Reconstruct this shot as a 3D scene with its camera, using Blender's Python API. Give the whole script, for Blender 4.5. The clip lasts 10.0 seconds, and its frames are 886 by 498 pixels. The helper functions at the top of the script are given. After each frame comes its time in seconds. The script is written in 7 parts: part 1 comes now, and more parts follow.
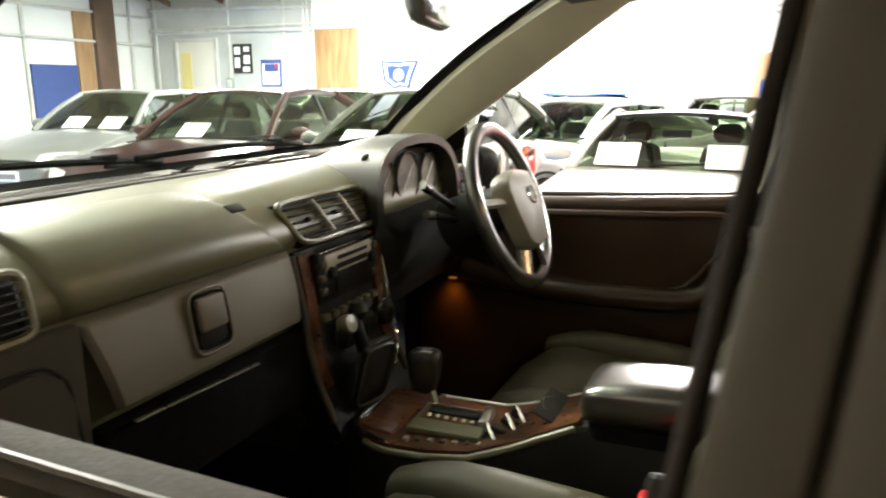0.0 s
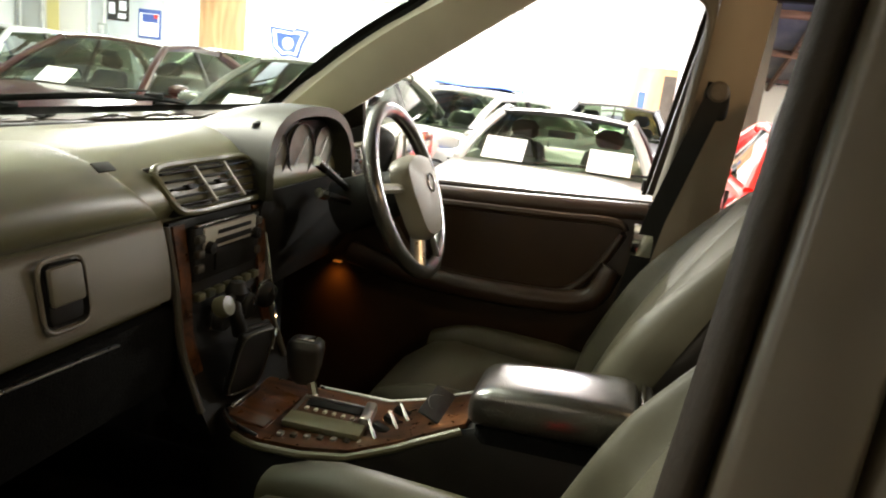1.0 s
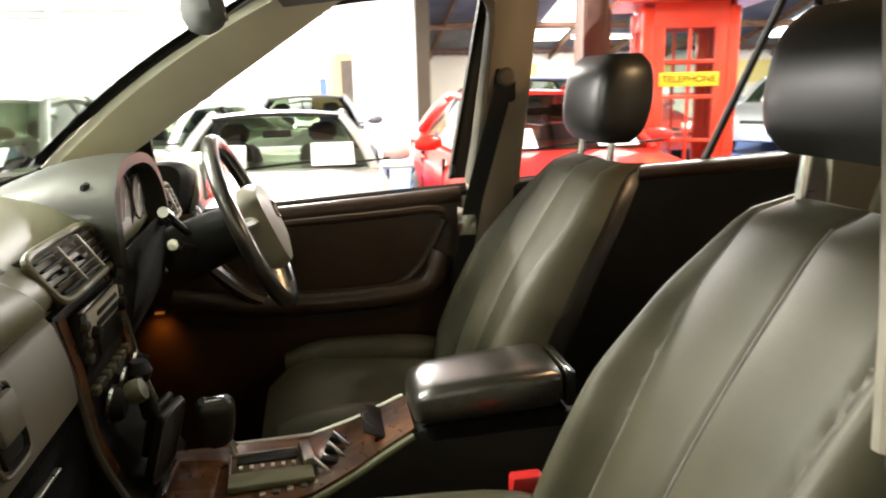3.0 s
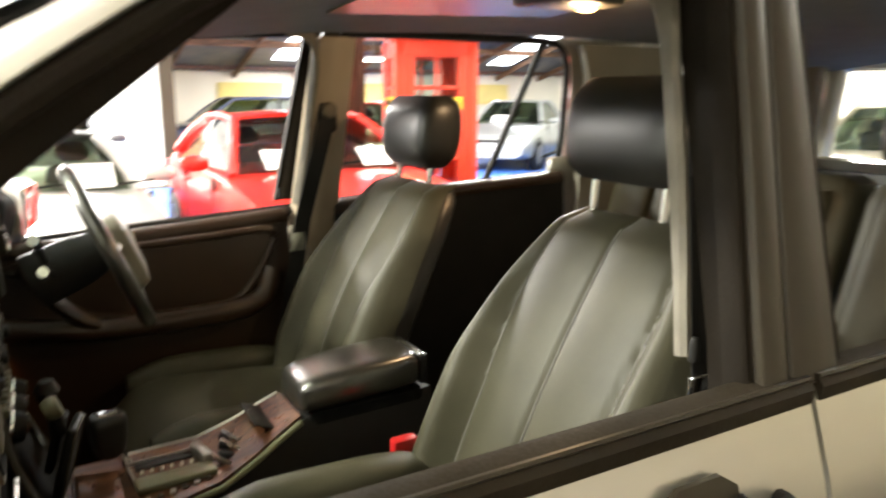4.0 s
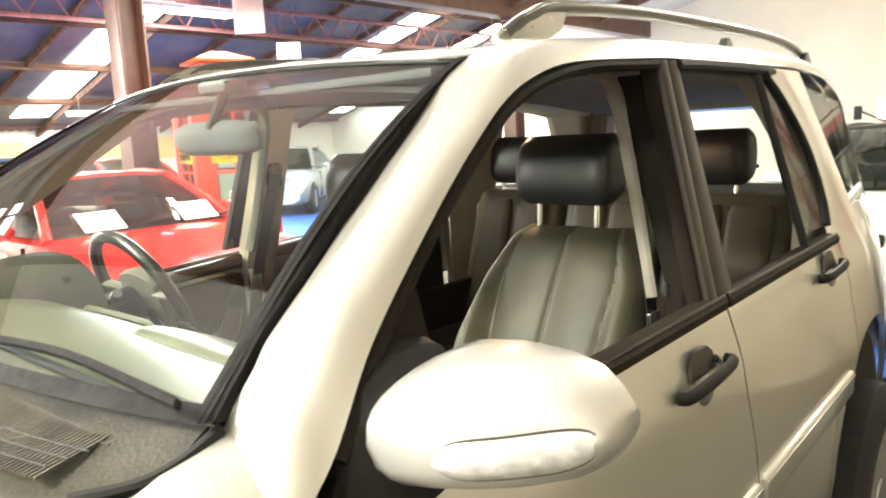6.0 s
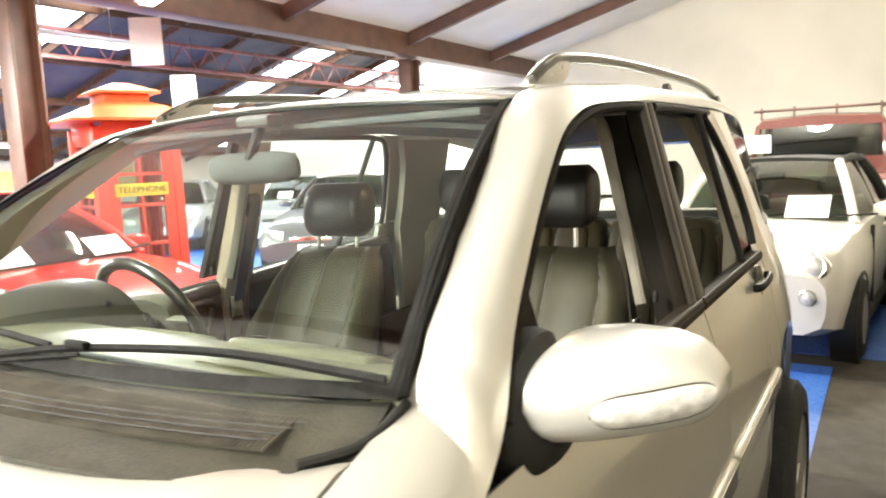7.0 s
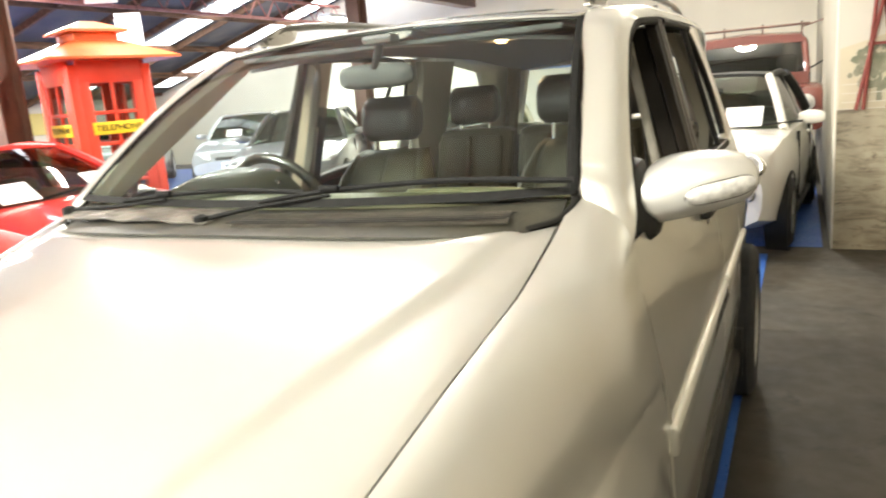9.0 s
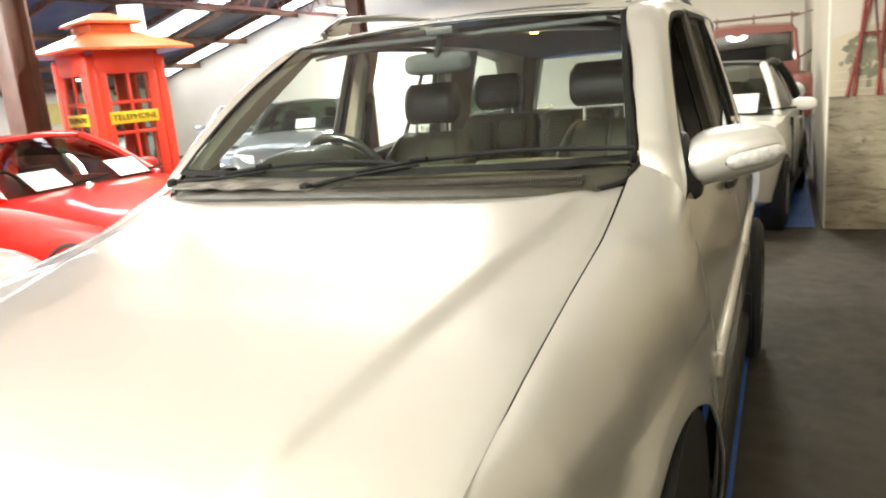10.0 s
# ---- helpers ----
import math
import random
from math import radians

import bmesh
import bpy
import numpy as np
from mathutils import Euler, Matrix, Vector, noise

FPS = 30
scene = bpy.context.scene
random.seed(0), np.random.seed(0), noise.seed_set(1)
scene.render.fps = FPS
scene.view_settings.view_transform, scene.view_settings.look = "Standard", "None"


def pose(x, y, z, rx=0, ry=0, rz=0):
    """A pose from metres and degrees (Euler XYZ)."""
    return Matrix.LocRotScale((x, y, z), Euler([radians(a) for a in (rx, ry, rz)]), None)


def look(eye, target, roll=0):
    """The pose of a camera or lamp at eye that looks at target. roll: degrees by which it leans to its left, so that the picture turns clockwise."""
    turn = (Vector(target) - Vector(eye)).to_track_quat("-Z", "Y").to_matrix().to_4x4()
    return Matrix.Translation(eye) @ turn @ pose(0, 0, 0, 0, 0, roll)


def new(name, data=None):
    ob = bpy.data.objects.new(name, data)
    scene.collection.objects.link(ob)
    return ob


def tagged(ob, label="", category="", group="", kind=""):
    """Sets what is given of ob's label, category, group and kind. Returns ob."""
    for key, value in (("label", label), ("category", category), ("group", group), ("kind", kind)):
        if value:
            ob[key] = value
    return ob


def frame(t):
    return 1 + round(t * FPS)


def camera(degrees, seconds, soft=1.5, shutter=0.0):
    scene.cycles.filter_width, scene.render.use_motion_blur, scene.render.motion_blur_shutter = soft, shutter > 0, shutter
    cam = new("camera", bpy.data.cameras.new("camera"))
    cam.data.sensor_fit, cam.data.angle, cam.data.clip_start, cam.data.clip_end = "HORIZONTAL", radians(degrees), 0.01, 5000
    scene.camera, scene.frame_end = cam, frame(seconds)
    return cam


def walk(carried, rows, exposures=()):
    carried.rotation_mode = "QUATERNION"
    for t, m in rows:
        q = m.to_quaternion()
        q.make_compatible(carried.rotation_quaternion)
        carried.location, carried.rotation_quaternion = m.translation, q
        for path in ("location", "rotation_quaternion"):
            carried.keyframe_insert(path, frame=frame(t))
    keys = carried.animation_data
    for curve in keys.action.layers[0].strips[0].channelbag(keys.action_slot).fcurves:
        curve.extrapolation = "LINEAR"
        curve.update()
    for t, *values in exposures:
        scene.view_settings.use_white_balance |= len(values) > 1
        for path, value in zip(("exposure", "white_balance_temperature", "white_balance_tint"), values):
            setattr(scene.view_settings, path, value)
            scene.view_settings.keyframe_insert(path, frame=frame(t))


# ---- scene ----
import collections

cam = camera(62.8, 10.0, 1.9, 0.5)
PATH = [
    (0, (-1.102, -1.349, 1.479), (0.676, -0.546, 1.039), -0.1),
    (0.5, (-1.088, -1.259, 1.465), (0.701, -0.5, 0.993), 3.1),
    (1, (-1.045, -1.29, 1.47), (0.84, -0.814, 1.003), 6.9),
    (1.5, (-1.054, -1.258, 1.486), (0.81, -0.702, 1.024), 2.0),
    (2, (-1.051, -1.182, 1.485), (0.874, -0.867, 1.044), 1.3),
    (2.5, (-1.035, -1.076, 1.481), (0.908, -1.158, 1.014), -2.6),
    (2.7, (-1.049, -1.034, 1.487), (0.89, -1.216, 1.034), -2.4),
    (4, (-1.265, -0.692, 1.542), (0.431, -1.666, 1.126), 0.1),
    (4.5, (-1.27, -0.516, 1.581), (0.204, -1.827, 1.25), -2.6),
    (5, (-1.267, -0.37, 1.56), (0.11, -1.758, 1.139), -0.6),
    (5.5, (-1.334, -0.138, 1.585), (0.025, -1.558, 1.213), -4.2),
    (6, (-1.329, 0.025, 1.594), (-0.034, -1.466, 1.276), -2.8),
    (7.3, (-1.14, 0.466, 1.607), (-0.143, -1.251, 1.365), -3.5),
    (7.5, (-1.106, 0.555, 1.611), (-0.107, -1.143, 1.269), -5.1),
    (8, (-1.072, 0.754, 1.593), (-0.22, -1.014, 1.209), -2.1),
    (8.5, (-1.08, 0.888, 1.552), (-0.323, -0.92, 1.154), -2.5),
    (9, (-1.111, 1.065, 1.544), (-0.233, -0.682, 1.121), -4.7),
    (9.5, (-1.102, 1.225, 1.549), (-0.154, -0.489, 1.143), -4.8),
    (10, (-1.031, 1.422, 1.545), (-0.186, -0.334, 1.096), -4.9),
]
walk(cam, [(t, look(eye, target, roll)) for t, eye, target, roll in PATH], [(0, 0.48), (2.2, 0.48), (2.8, 0.55), (3.8, 0.72), (5.0, 0.78), (6.2, 0.75), (7.3, 0.58), (8.5, 0.38), (9.4, 0.18), (10, -0.04)])
# ---------------------------------------------------------------- light
world = bpy.data.worlds.new("showroom_world")
scene.world = world
world.use_nodes = True
_bg = world.node_tree.nodes["Background"]
_bg.inputs[0].default_value = (0.75, 0.85, 1.0, 1)
_bg.inputs[1].default_value = 0.15
scene.view_settings.exposure = 0.5


# ---------------------------------------------------------------- materials
def material(name, colour, rough=0.5, metal=0.0, vary=0.15, scale=8.0, bump=0.0, fine=60.0, coat=0.0, spread=0.12, second=None, trans=0.0):
    """A principled surface with two scales of mottling, uneven gloss and fine relief."""
    mat = bpy.data.materials.new(name)
    mat.use_nodes = True
    nt = mat.node_tree
    b = nt.nodes["Principled BSDF"]
    tc = nt.nodes.new("ShaderNodeTexCoord")
    n1 = nt.nodes.new("ShaderNodeTexNoise")
    n1.inputs["Scale"].default_value = scale
    n1.inputs["Detail"].default_value = 5
    n2 = nt.nodes.new("ShaderNodeTexNoise")
    n2.inputs["Scale"].default_value = fine
    n2.inputs["Detail"].default_value = 4
    nt.links.new(tc.outputs["Object"], n1.inputs["Vector"])
    nt.links.new(tc.outputs["Object"], n2.inputs["Vector"])
    ramp = nt.nodes.new("ShaderNodeMix")
    ramp.data_type = "RGBA"
    other = second if second else tuple(c * (1 - vary) for c in colour)
    ramp.inputs[6].default_value = (*colour, 1)
    ramp.inputs[7].default_value = (*other, 1)
    fac = nt.nodes.new("ShaderNodeMapRange")
    fac.inputs["From Min"].default_value = 0.38
    fac.inputs["From Max"].default_value = 0.66
    nt.links.new(n1.outputs["Fac"], fac.inputs["Value"])
    nt.links.new(fac.outputs[0], ramp.inputs[0])
    nt.links.new(ramp.outputs[2], b.inputs["Base Color"])
    rr = nt.nodes.new("ShaderNodeMapRange")
    rr.inputs["From Min"].default_value = 0.3
    rr.inputs["From Max"].default_value = 0.7
    rr.inputs["To Min"].default_value = max(0.02, rough - spread * rough)
    rr.inputs["To Max"].default_value = min(1, rough + spread * rough)
    nt.links.new(n2.outputs["Fac"], rr.inputs["Value"])
    nt.links.new(rr.outputs[0], b.inputs["Roughness"])
    b.inputs["Metallic"].default_value = metal
    b.inputs["Coat Weight"].default_value = coat
    b.inputs["Coat Roughness"].default_value = 0.06
    if bump:
        bp = nt.nodes.new("ShaderNodeBump")
        bp.inputs["Strength"].default_value = bump
        bp.inputs["Distance"].default_value = 0.004
        nt.links.new(n2.outputs["Fac"], bp.inputs["Height"])
        nt.links.new(bp.outputs[0], b.inputs["Normal"])
    return mat


def glass(name, tint, gloss=0.03, base=0.075):
    """A thin pane: tinted see-through with a Fresnel reflection."""
    mat = bpy.data.materials.new(name)
    mat.use_nodes = True
    nt = mat.node_tree
    nt.nodes.clear()
    out = nt.nodes.new("ShaderNodeOutputMaterial")
    mix = nt.nodes.new("ShaderNodeMixShader")
    lw = nt.nodes.new("ShaderNodeLayerWeight")
    lw.inputs["Blend"].default_value = 0.5
    pw = nt.nodes.new("ShaderNodeMath")
    pw.operation = "POWER"
    pw.inputs[1].default_value = 5.0
    fr = nt.nodes.new("ShaderNodeMath")
    fr.operation = "MULTIPLY_ADD"
    fr.inputs[1].default_value = 0.92
    fr.inputs[2].default_value = base
    nt.links.new(lw.outputs["Facing"], pw.inputs[0])
    nt.links.new(pw.outputs[0], fr.inputs[0])
    tr = nt.nodes.new("ShaderNodeBsdfTransparent")
    tr.inputs[0].default_value = (*tint, 1)
    gl = nt.nodes.new("ShaderNodeBsdfGlossy")
    gl.inputs["Roughness"].default_value = gloss
    nt.links.new(fr.outputs[0], mix.inputs[0])
    nt.links.new(tr.outputs[0], mix.inputs[1])
    nt.links.new(gl.outputs[0], mix.inputs[2])
    nt.links.new(mix.outputs[0], out.inputs[0])
    return mat


def glow(name, colour, strength):
    mat = bpy.data.materials.new(name)
    mat.use_nodes = True
    b = mat.node_tree.nodes["Principled BSDF"]
    b.inputs["Base Color"].default_value = (*colour, 1)
    b.inputs["Emission Color"].default_value = (*colour, 1)
    b.inputs["Emission Strength"].default_value = strength
    return mat


def wood(name, dark, light, scale=14, stretch=(1, 0.12, 1), rough=0.3, coat=0.5):
    mat = material(name, light, rough, coat=coat)
    nt = mat.node_tree
    b = nt.nodes["Principled BSDF"]
    tc = nt.nodes.new("ShaderNodeTexCoord")
    mp = nt.nodes.new("ShaderNodeMapping")
    mp.inputs["Scale"].default_value = stretch
    wv = nt.nodes.new("ShaderNodeTexNoise")
    wv.inputs["Scale"].default_value = scale
    wv.inputs["Detail"].default_value = 8
    wv.inputs["Distortion"].default_value = 1.5
    cr = nt.nodes.new("ShaderNodeValToRGB")
    cr.color_ramp.elements[0].position = 0.35
    cr.color_ramp.elements[0].color = (*dark, 1)
    cr.color_ramp.elements[1].position = 0.68
    cr.color_ramp.elements[1].color = (*light, 1)
    nt.links.new(tc.outputs["Object"], mp.inputs[0])
    nt.links.new(mp.outputs[0], wv.inputs["Vector"])
    nt.links.new(wv.outputs["Fac"], cr.inputs[0])
    nt.links.new(cr.outputs[0], b.inputs["Base Color"])
    return mat


PAINT = material("champagne_silver_paint", (0.735, 0.725, 0.660), 0.32, 0.72, 0.03, 3, 0.0, 40, 1.0, 0.06)
PAINT.node_tree.nodes["Principled BSDF"].inputs["Coat Roughness"].default_value = 0.03
PAINT.node_tree.nodes["Principled BSDF"].inputs["Coat IOR"].default_value = 1.75
# Body paint made paler, for the lamp light on the mirror covers.
LIT_MIRROR_PAINT = material("lit_silver_mirror_paint", (0.80, 0.795, 0.755), 0.34, 0.55, 0.03, 3, 0.0, 40, 0.8, 0.06)
BLACK = material("black_plastic", (0.014, 0.0135, 0.012), 0.55, vary=0.3, bump=0.1, fine=500)
BLACK.node_tree.nodes["Principled BSDF"].inputs["Specular IOR Level"].default_value = 0.28
WAIST = material("brown_waist_rubber", (0.030, 0.0235, 0.0155), 0.6, vary=0.25, scale=9, bump=0.1, fine=200)
WAIST.node_tree.nodes["Principled BSDF"].inputs["Specular IOR Level"].default_value = 0.12
WIPER = material("wiper_rubber", (0.008, 0.008, 0.0075), 0.75, vary=0.3, scale=40)
WIPER.node_tree.nodes["Principled BSDF"].inputs["Specular IOR Level"].default_value = 0.25
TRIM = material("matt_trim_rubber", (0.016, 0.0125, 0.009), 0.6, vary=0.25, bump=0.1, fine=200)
TRIM.node_tree.nodes["Principled BSDF"].inputs["Specular IOR Level"].default_value = 0.08
PILLAR = material("satin_pillar_cover", (0.034, 0.027, 0.017), 0.34, vary=0.15, scale=5, spread=0.02)
PILLAR.node_tree.nodes["Principled BSDF"].inputs["Specular IOR Level"].default_value = 0.4
DASH = material("dark_soft_dash", (0.150, 0.146, 0.080), 0.40, vary=0.2, scale=6, bump=0.10, fine=700, coat=0.3)
DASH.node_tree.nodes["Principled BSDF"].inputs["Coat Roughness"].default_value = 0.30
PANEL = material("grey_glovebox_plastic", (0.165, 0.150, 0.112), 0.40, vary=0.12, scale=10, bump=0.3, fine=600)
LEATHER = material("dark_grey_leather", (0.063, 0.0585, 0.035), 0.5, vary=0.26, scale=7, bump=0.03, fine=420)
LEATHER_B = material("black_leather", (0.024, 0.023, 0.020), 0.36, vary=0.3, scale=7, bump=0.03, fine=420)
LEATHER.node_tree.nodes["Principled BSDF"].inputs["Specular IOR Level"].default_value = 0.32
ARM_LEATHER = material("shiny_worn_leather", (0.030, 0.028, 0.022), 0.30, vary=0.3, scale=7, bump=0.08, fine=420, coat=1.0)
ARM_LEATHER.node_tree.nodes["Principled BSDF"].inputs["Coat Roughness"].default_value = 0.22
ARM_LEATHER.node_tree.nodes["Principled BSDF"].inputs["Coat IOR"].default_value = 2.0
SEAM = material("seat_stitching", (0.14, 0.135, 0.115), 0.6, vary=0.2, scale=60)
HEADLINER = material("grey_headliner", (0.16, 0.165, 0.165), 0.9, vary=0.1, scale=12, bump=0.3, fine=400)
# Taupe raised to make up for weak light on the far post.
POST = material("lit_taupe_post_trim", (0.44, 0.36, 0.26), 0.5, vary=0.12, scale=6, bump=0.15, fine=500)
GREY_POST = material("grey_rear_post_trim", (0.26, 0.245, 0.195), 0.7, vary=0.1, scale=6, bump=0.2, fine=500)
# Olive dash colour darkened, as shade on the instrument cowl.
COWL = material("shaded_olive_cowl", (0.034, 0.034, 0.021), 0.5, vary=0.2, scale=6, bump=0.10, fine=700, coat=0.15)
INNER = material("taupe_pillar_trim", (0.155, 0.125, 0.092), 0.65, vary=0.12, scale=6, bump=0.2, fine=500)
# Pale tone raised further, for weak light on the far pillar trim.
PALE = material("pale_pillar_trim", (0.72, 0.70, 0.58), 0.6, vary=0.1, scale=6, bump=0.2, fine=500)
DOORCARD = material("brown_black_door_card", (0.044, 0.025, 0.014), 0.32, vary=0.25, scale=6, bump=0.08, fine=500, coat=0.25)
DOORCARD.node_tree.nodes["Principled BSDF"].inputs["Coat Roughness"].default_value = 0.22
CARPET = material("black_carpet", (0.006, 0.006, 0.0055), 0.95, vary=0.4, scale=40, bump=0.6, fine=300)
CARPET.node_tree.nodes["Principled BSDF"].inputs["Specular IOR Level"].default_value = 0.1
CHROME = material("chrome", (0.85, 0.85, 0.83), 0.12, 1.0, 0.05)
SATIN = material("satin_metal", (0.55, 0.54, 0.50), 0.3, 1.0, 0.08)
WALNUT = wood("burr_walnut", (0.035, 0.013, 0.005), (0.16, 0.062, 0.022), 30)
# Dial faces coloured pale grey for the whitish reflection on the instruments.
GAUGE = material("grey_dial_reflection", (0.24, 0.23, 0.20), 0.5, vary=0.3, scale=40)
HUB = material("grey_wheel_centre", (0.235, 0.222, 0.172), 0.42, vary=0.1, scale=12, bump=0.15, fine=500)
INDICATOR = material("frosted_indicator_lens", (0.74, 0.73, 0.70), 0.16, 0.0, 0.30, 75, 0.3, 120, 0.8)
LOWER_TRIM = material("dark_grey_lower_trim", (0.060, 0.052, 0.038), 0.42, vary=0.12, scale=10, bump=0.2, fine=600)
SCUTTLE = material("dusty_scuttle_plastic", (0.044, 0.041, 0.028), 0.6, vary=0.35, scale=12, bump=0.3, fine=200, second=(0.016, 0.0155, 0.011))
DUST = material("dusty_grey_sheet", (0.17, 0.16, 0.14), 0.36, vary=0.5, scale=14, bump=0.3, fine=60, second=(0.07, 0.065, 0.058))
SLAT = material("dusty_grille_plastic", (0.12, 0.108, 0.085), 0.6, vary=0.4, scale=20)
RADIO = material("silver_grey_radio_plastic", (0.56, 0.54, 0.47), 0.34, 0.1, 0.1, 30)
RAIL = material("dull_silver_rail", (0.15, 0.145, 0.13), 0.32, 0.9, 0.1)
EDGE_SEAL = material("beige_edge_seal", (0.21, 0.190, 0.150), 0.7, vary=0.2, scale=20)
TYRE = material("tyre_rubber", (0.016, 0.016, 0.016), 0.75, vary=0.4, scale=30, bump=0.3, fine=150)
ALLOY = material("alloy_rim", (0.5, 0.5, 0.48), 0.3, 0.9, 0.1, 20)
WINDSCREEN = glass("tinted_windscreen", (0.70, 0.79, 0.75), 0.02, 0.055)
SIDEGLASS = glass("clear_side_glass", (0.86, 0.90, 0.87), 0.02, 0.02)
CARGLASS = glass("green_car_glass", (0.25, 0.30, 0.23), 0.03, 0.055)
LENS = material("clear_lamp_lens", (0.75, 0.75, 0.72), 0.15, 0.2, 0.25, 40, 0.3, 90, 0.8)
RED_LENS = material("red_plastic", (0.55, 0.02, 0.02), 0.3, vary=0.2)
PAPER = material("white_paper", (0.90, 0.90, 0.88), 0.7, vary=0.04, scale=20)
INK = material("grey_print", (0.25, 0.25, 0.27), 0.7, vary=0.1)
CONCRETE = material("stained_concrete", (0.054, 0.0435, 0.0270), 0.72, vary=0.5, scale=1.3, bump=0.03, fine=9, spread=0.10, second=(0.028, 0.0230, 0.0150))


def stains(mat, scale, low, high, dark, stretch=(1, 1, 1)):
    """Adds dark blotches with soft edges over a material's colour."""
    nt = mat.node_tree
    b = nt.nodes["Principled BSDF"]
    old = b.inputs["Base Color"].links[0].from_socket
    tc = nt.nodes.new("ShaderNodeTexCoord")
    n = nt.nodes.new("ShaderNodeTexNoise")
    n.inputs["Scale"].default_value = scale
    n.inputs["Detail"].default_value = 9
    n.inputs["Roughness"].default_value = 0.68
    n.inputs["Distortion"].default_value = 0.6
    m = nt.nodes.new("ShaderNodeMapRange")
    m.inputs["From Min"].default_value = low
    m.inputs["From Max"].default_value = high
    mix = nt.nodes.new("ShaderNodeMix")
    mix.data_type = "RGBA"
    mix.blend_type = "MULTIPLY"
    mix.inputs[7].default_value = (*dark, 1)
    mp = nt.nodes.new("ShaderNodeMapping")
    mp.inputs["Scale"].default_value = stretch
    nt.links.new(tc.outputs["Object"], mp.inputs[0])
    nt.links.new(mp.outputs[0], n.inputs["Vector"])
    nt.links.new(n.outputs["Fac"], m.inputs["Value"])
    nt.links.new(m.outputs[0], mix.inputs[0])
    nt.links.new(old, mix.inputs[6])
    nt.links.new(mix.outputs[2], b.inputs["Base Color"])


stains(CONCRETE, 3.2, 0.56, 0.70, (0.42, 0.40, 0.38))
stains(CONCRETE, 7.0, 0.60, 0.74, (0.70, 0.68, 0.64))
BLUE = material("blue_floor_paint", (0.035, 0.12, 0.46), 0.4, vary=0.4, scale=2.2, bump=0.04, fine=30, spread=0.4, second=(0.06, 0.17, 0.50))
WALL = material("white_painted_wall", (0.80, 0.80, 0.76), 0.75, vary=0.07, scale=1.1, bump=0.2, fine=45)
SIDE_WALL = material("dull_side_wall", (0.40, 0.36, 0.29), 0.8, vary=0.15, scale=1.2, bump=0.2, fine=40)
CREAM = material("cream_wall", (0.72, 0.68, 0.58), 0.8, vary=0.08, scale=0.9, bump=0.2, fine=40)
# The cream wall's colour darkened, to hold down the light on the inner wall.
SHADED_CREAM = material("shaded_cream_wall", (0.40, 0.37, 0.30), 0.85, vary=0.12, scale=1.0, bump=0.2, fine=40)
STEEL_PINK = material("faded_red_steel", (0.42, 0.17, 0.14), 0.6, vary=0.3, scale=8, bump=0.2, fine=80)
BROWN_STEEL = material("brown_painted_steel", (0.115, 0.055, 0.036), 0.5, vary=0.35, scale=4, bump=0.2, fine=60)
TIMBER = wood("brown_timber", (0.06, 0.03, 0.015), (0.22, 0.11, 0.055), 10, (1, 0.1, 1), 0.7, 0)
SHEET = material("dark_corrugated_roof", (0.085, 0.09, 0.11), 0.55, 0.2, 0.5, 1.5, second=(0.16, 0.15, 0.14))
CEIL = material("pale_ceiling_board", (0.85, 0.835, 0.77), 0.8, vary=0.10, scale=1.0)
PIPE = material("painted_pipe", (0.62, 0.61, 0.57), 0.5, vary=0.2, scale=6)
BOOTH = material("booth_red_paint", (0.78, 0.055, 0.022), 0.38, vary=0.12, scale=5, bump=0.08, fine=120, coat=0.3)
BOOTH_ROOF = material("booth_orange_roof", (0.66, 0.13, 0.035), 0.4, vary=0.25, scale=6, bump=0.1, fine=90, coat=0.2)
YELLOW = material("yellow_sign", (0.80, 0.56, 0.02), 0.5, vary=0.1)
YPANEL = material("pale_yellow_panel", (0.72, 0.60, 0.22), 0.7, vary=0.1, scale=2)
ORANGE_PLY = wood("orange_plywood", (0.28, 0.15, 0.065), (0.42, 0.24, 0.11), 5, (1, 1, 0.15), 0.6, 0)
DARK_GAP = material("dark_doorway", (0.05, 0.04, 0.03), 0.9, vary=0.3)
GREY_DOOR = material("grey_green_door", (0.30, 0.32, 0.29), 0.6, vary=0.15, scale=3)
LOGO_BLUE = material("logo_blue", (0.025, 0.065, 0.26), 0.6, vary=0.15, scale=9)
AMBER = glow("amber_footwell_lamp", (1.0, 0.33, 0.04), 0.12)
DOME = glow("warm_dome_lens", (1.0, 0.62, 0.25), 2.5)
SKYLIGHT = glow("skylight_sheet", (0.95, 0.97, 1.0), 6.0)
TUBE = glow("lamp_lens", (1.0, 0.93, 0.80), 14.0)


def paint(name, colour, metal=0.25, rough=0.3):
    return material(name, colour, rough, metal, 0.08, 3, 0.02, 500, 0.8)


# ---------------------------------------------------------------- mesh helpers
def part(name, bm, mat, parent, label="", solid=0.0, angle=38):
    me = bpy.data.meshes.new(name)
    bmesh.ops.recalc_face_normals(bm, faces=bm.faces)
    bm.to_mesh(me)
    bm.free()
    me.materials.append(mat)
    for p in me.polygons:
        p.use_smooth = True
    me.set_sharp_from_angle(angle=radians(angle))
    if solid:
        # crisp rims on sheet panels
        uses = collections.Counter(lo.edge_index for lo in me.loops)
        for e in me.edges:
            if uses[e.index] < 2:
                e.use_edge_sharp = True
    ob = new(name, me)
    if parent is not None:
        ob.parent = parent
    if label:
        ob["label"] = label
    if solid:
        md = ob.modifiers.new("thickness", "SOLIDIFY")
        md.thickness = abs(solid)
        md.offset = 0 if solid > 0 else -1
    return ob


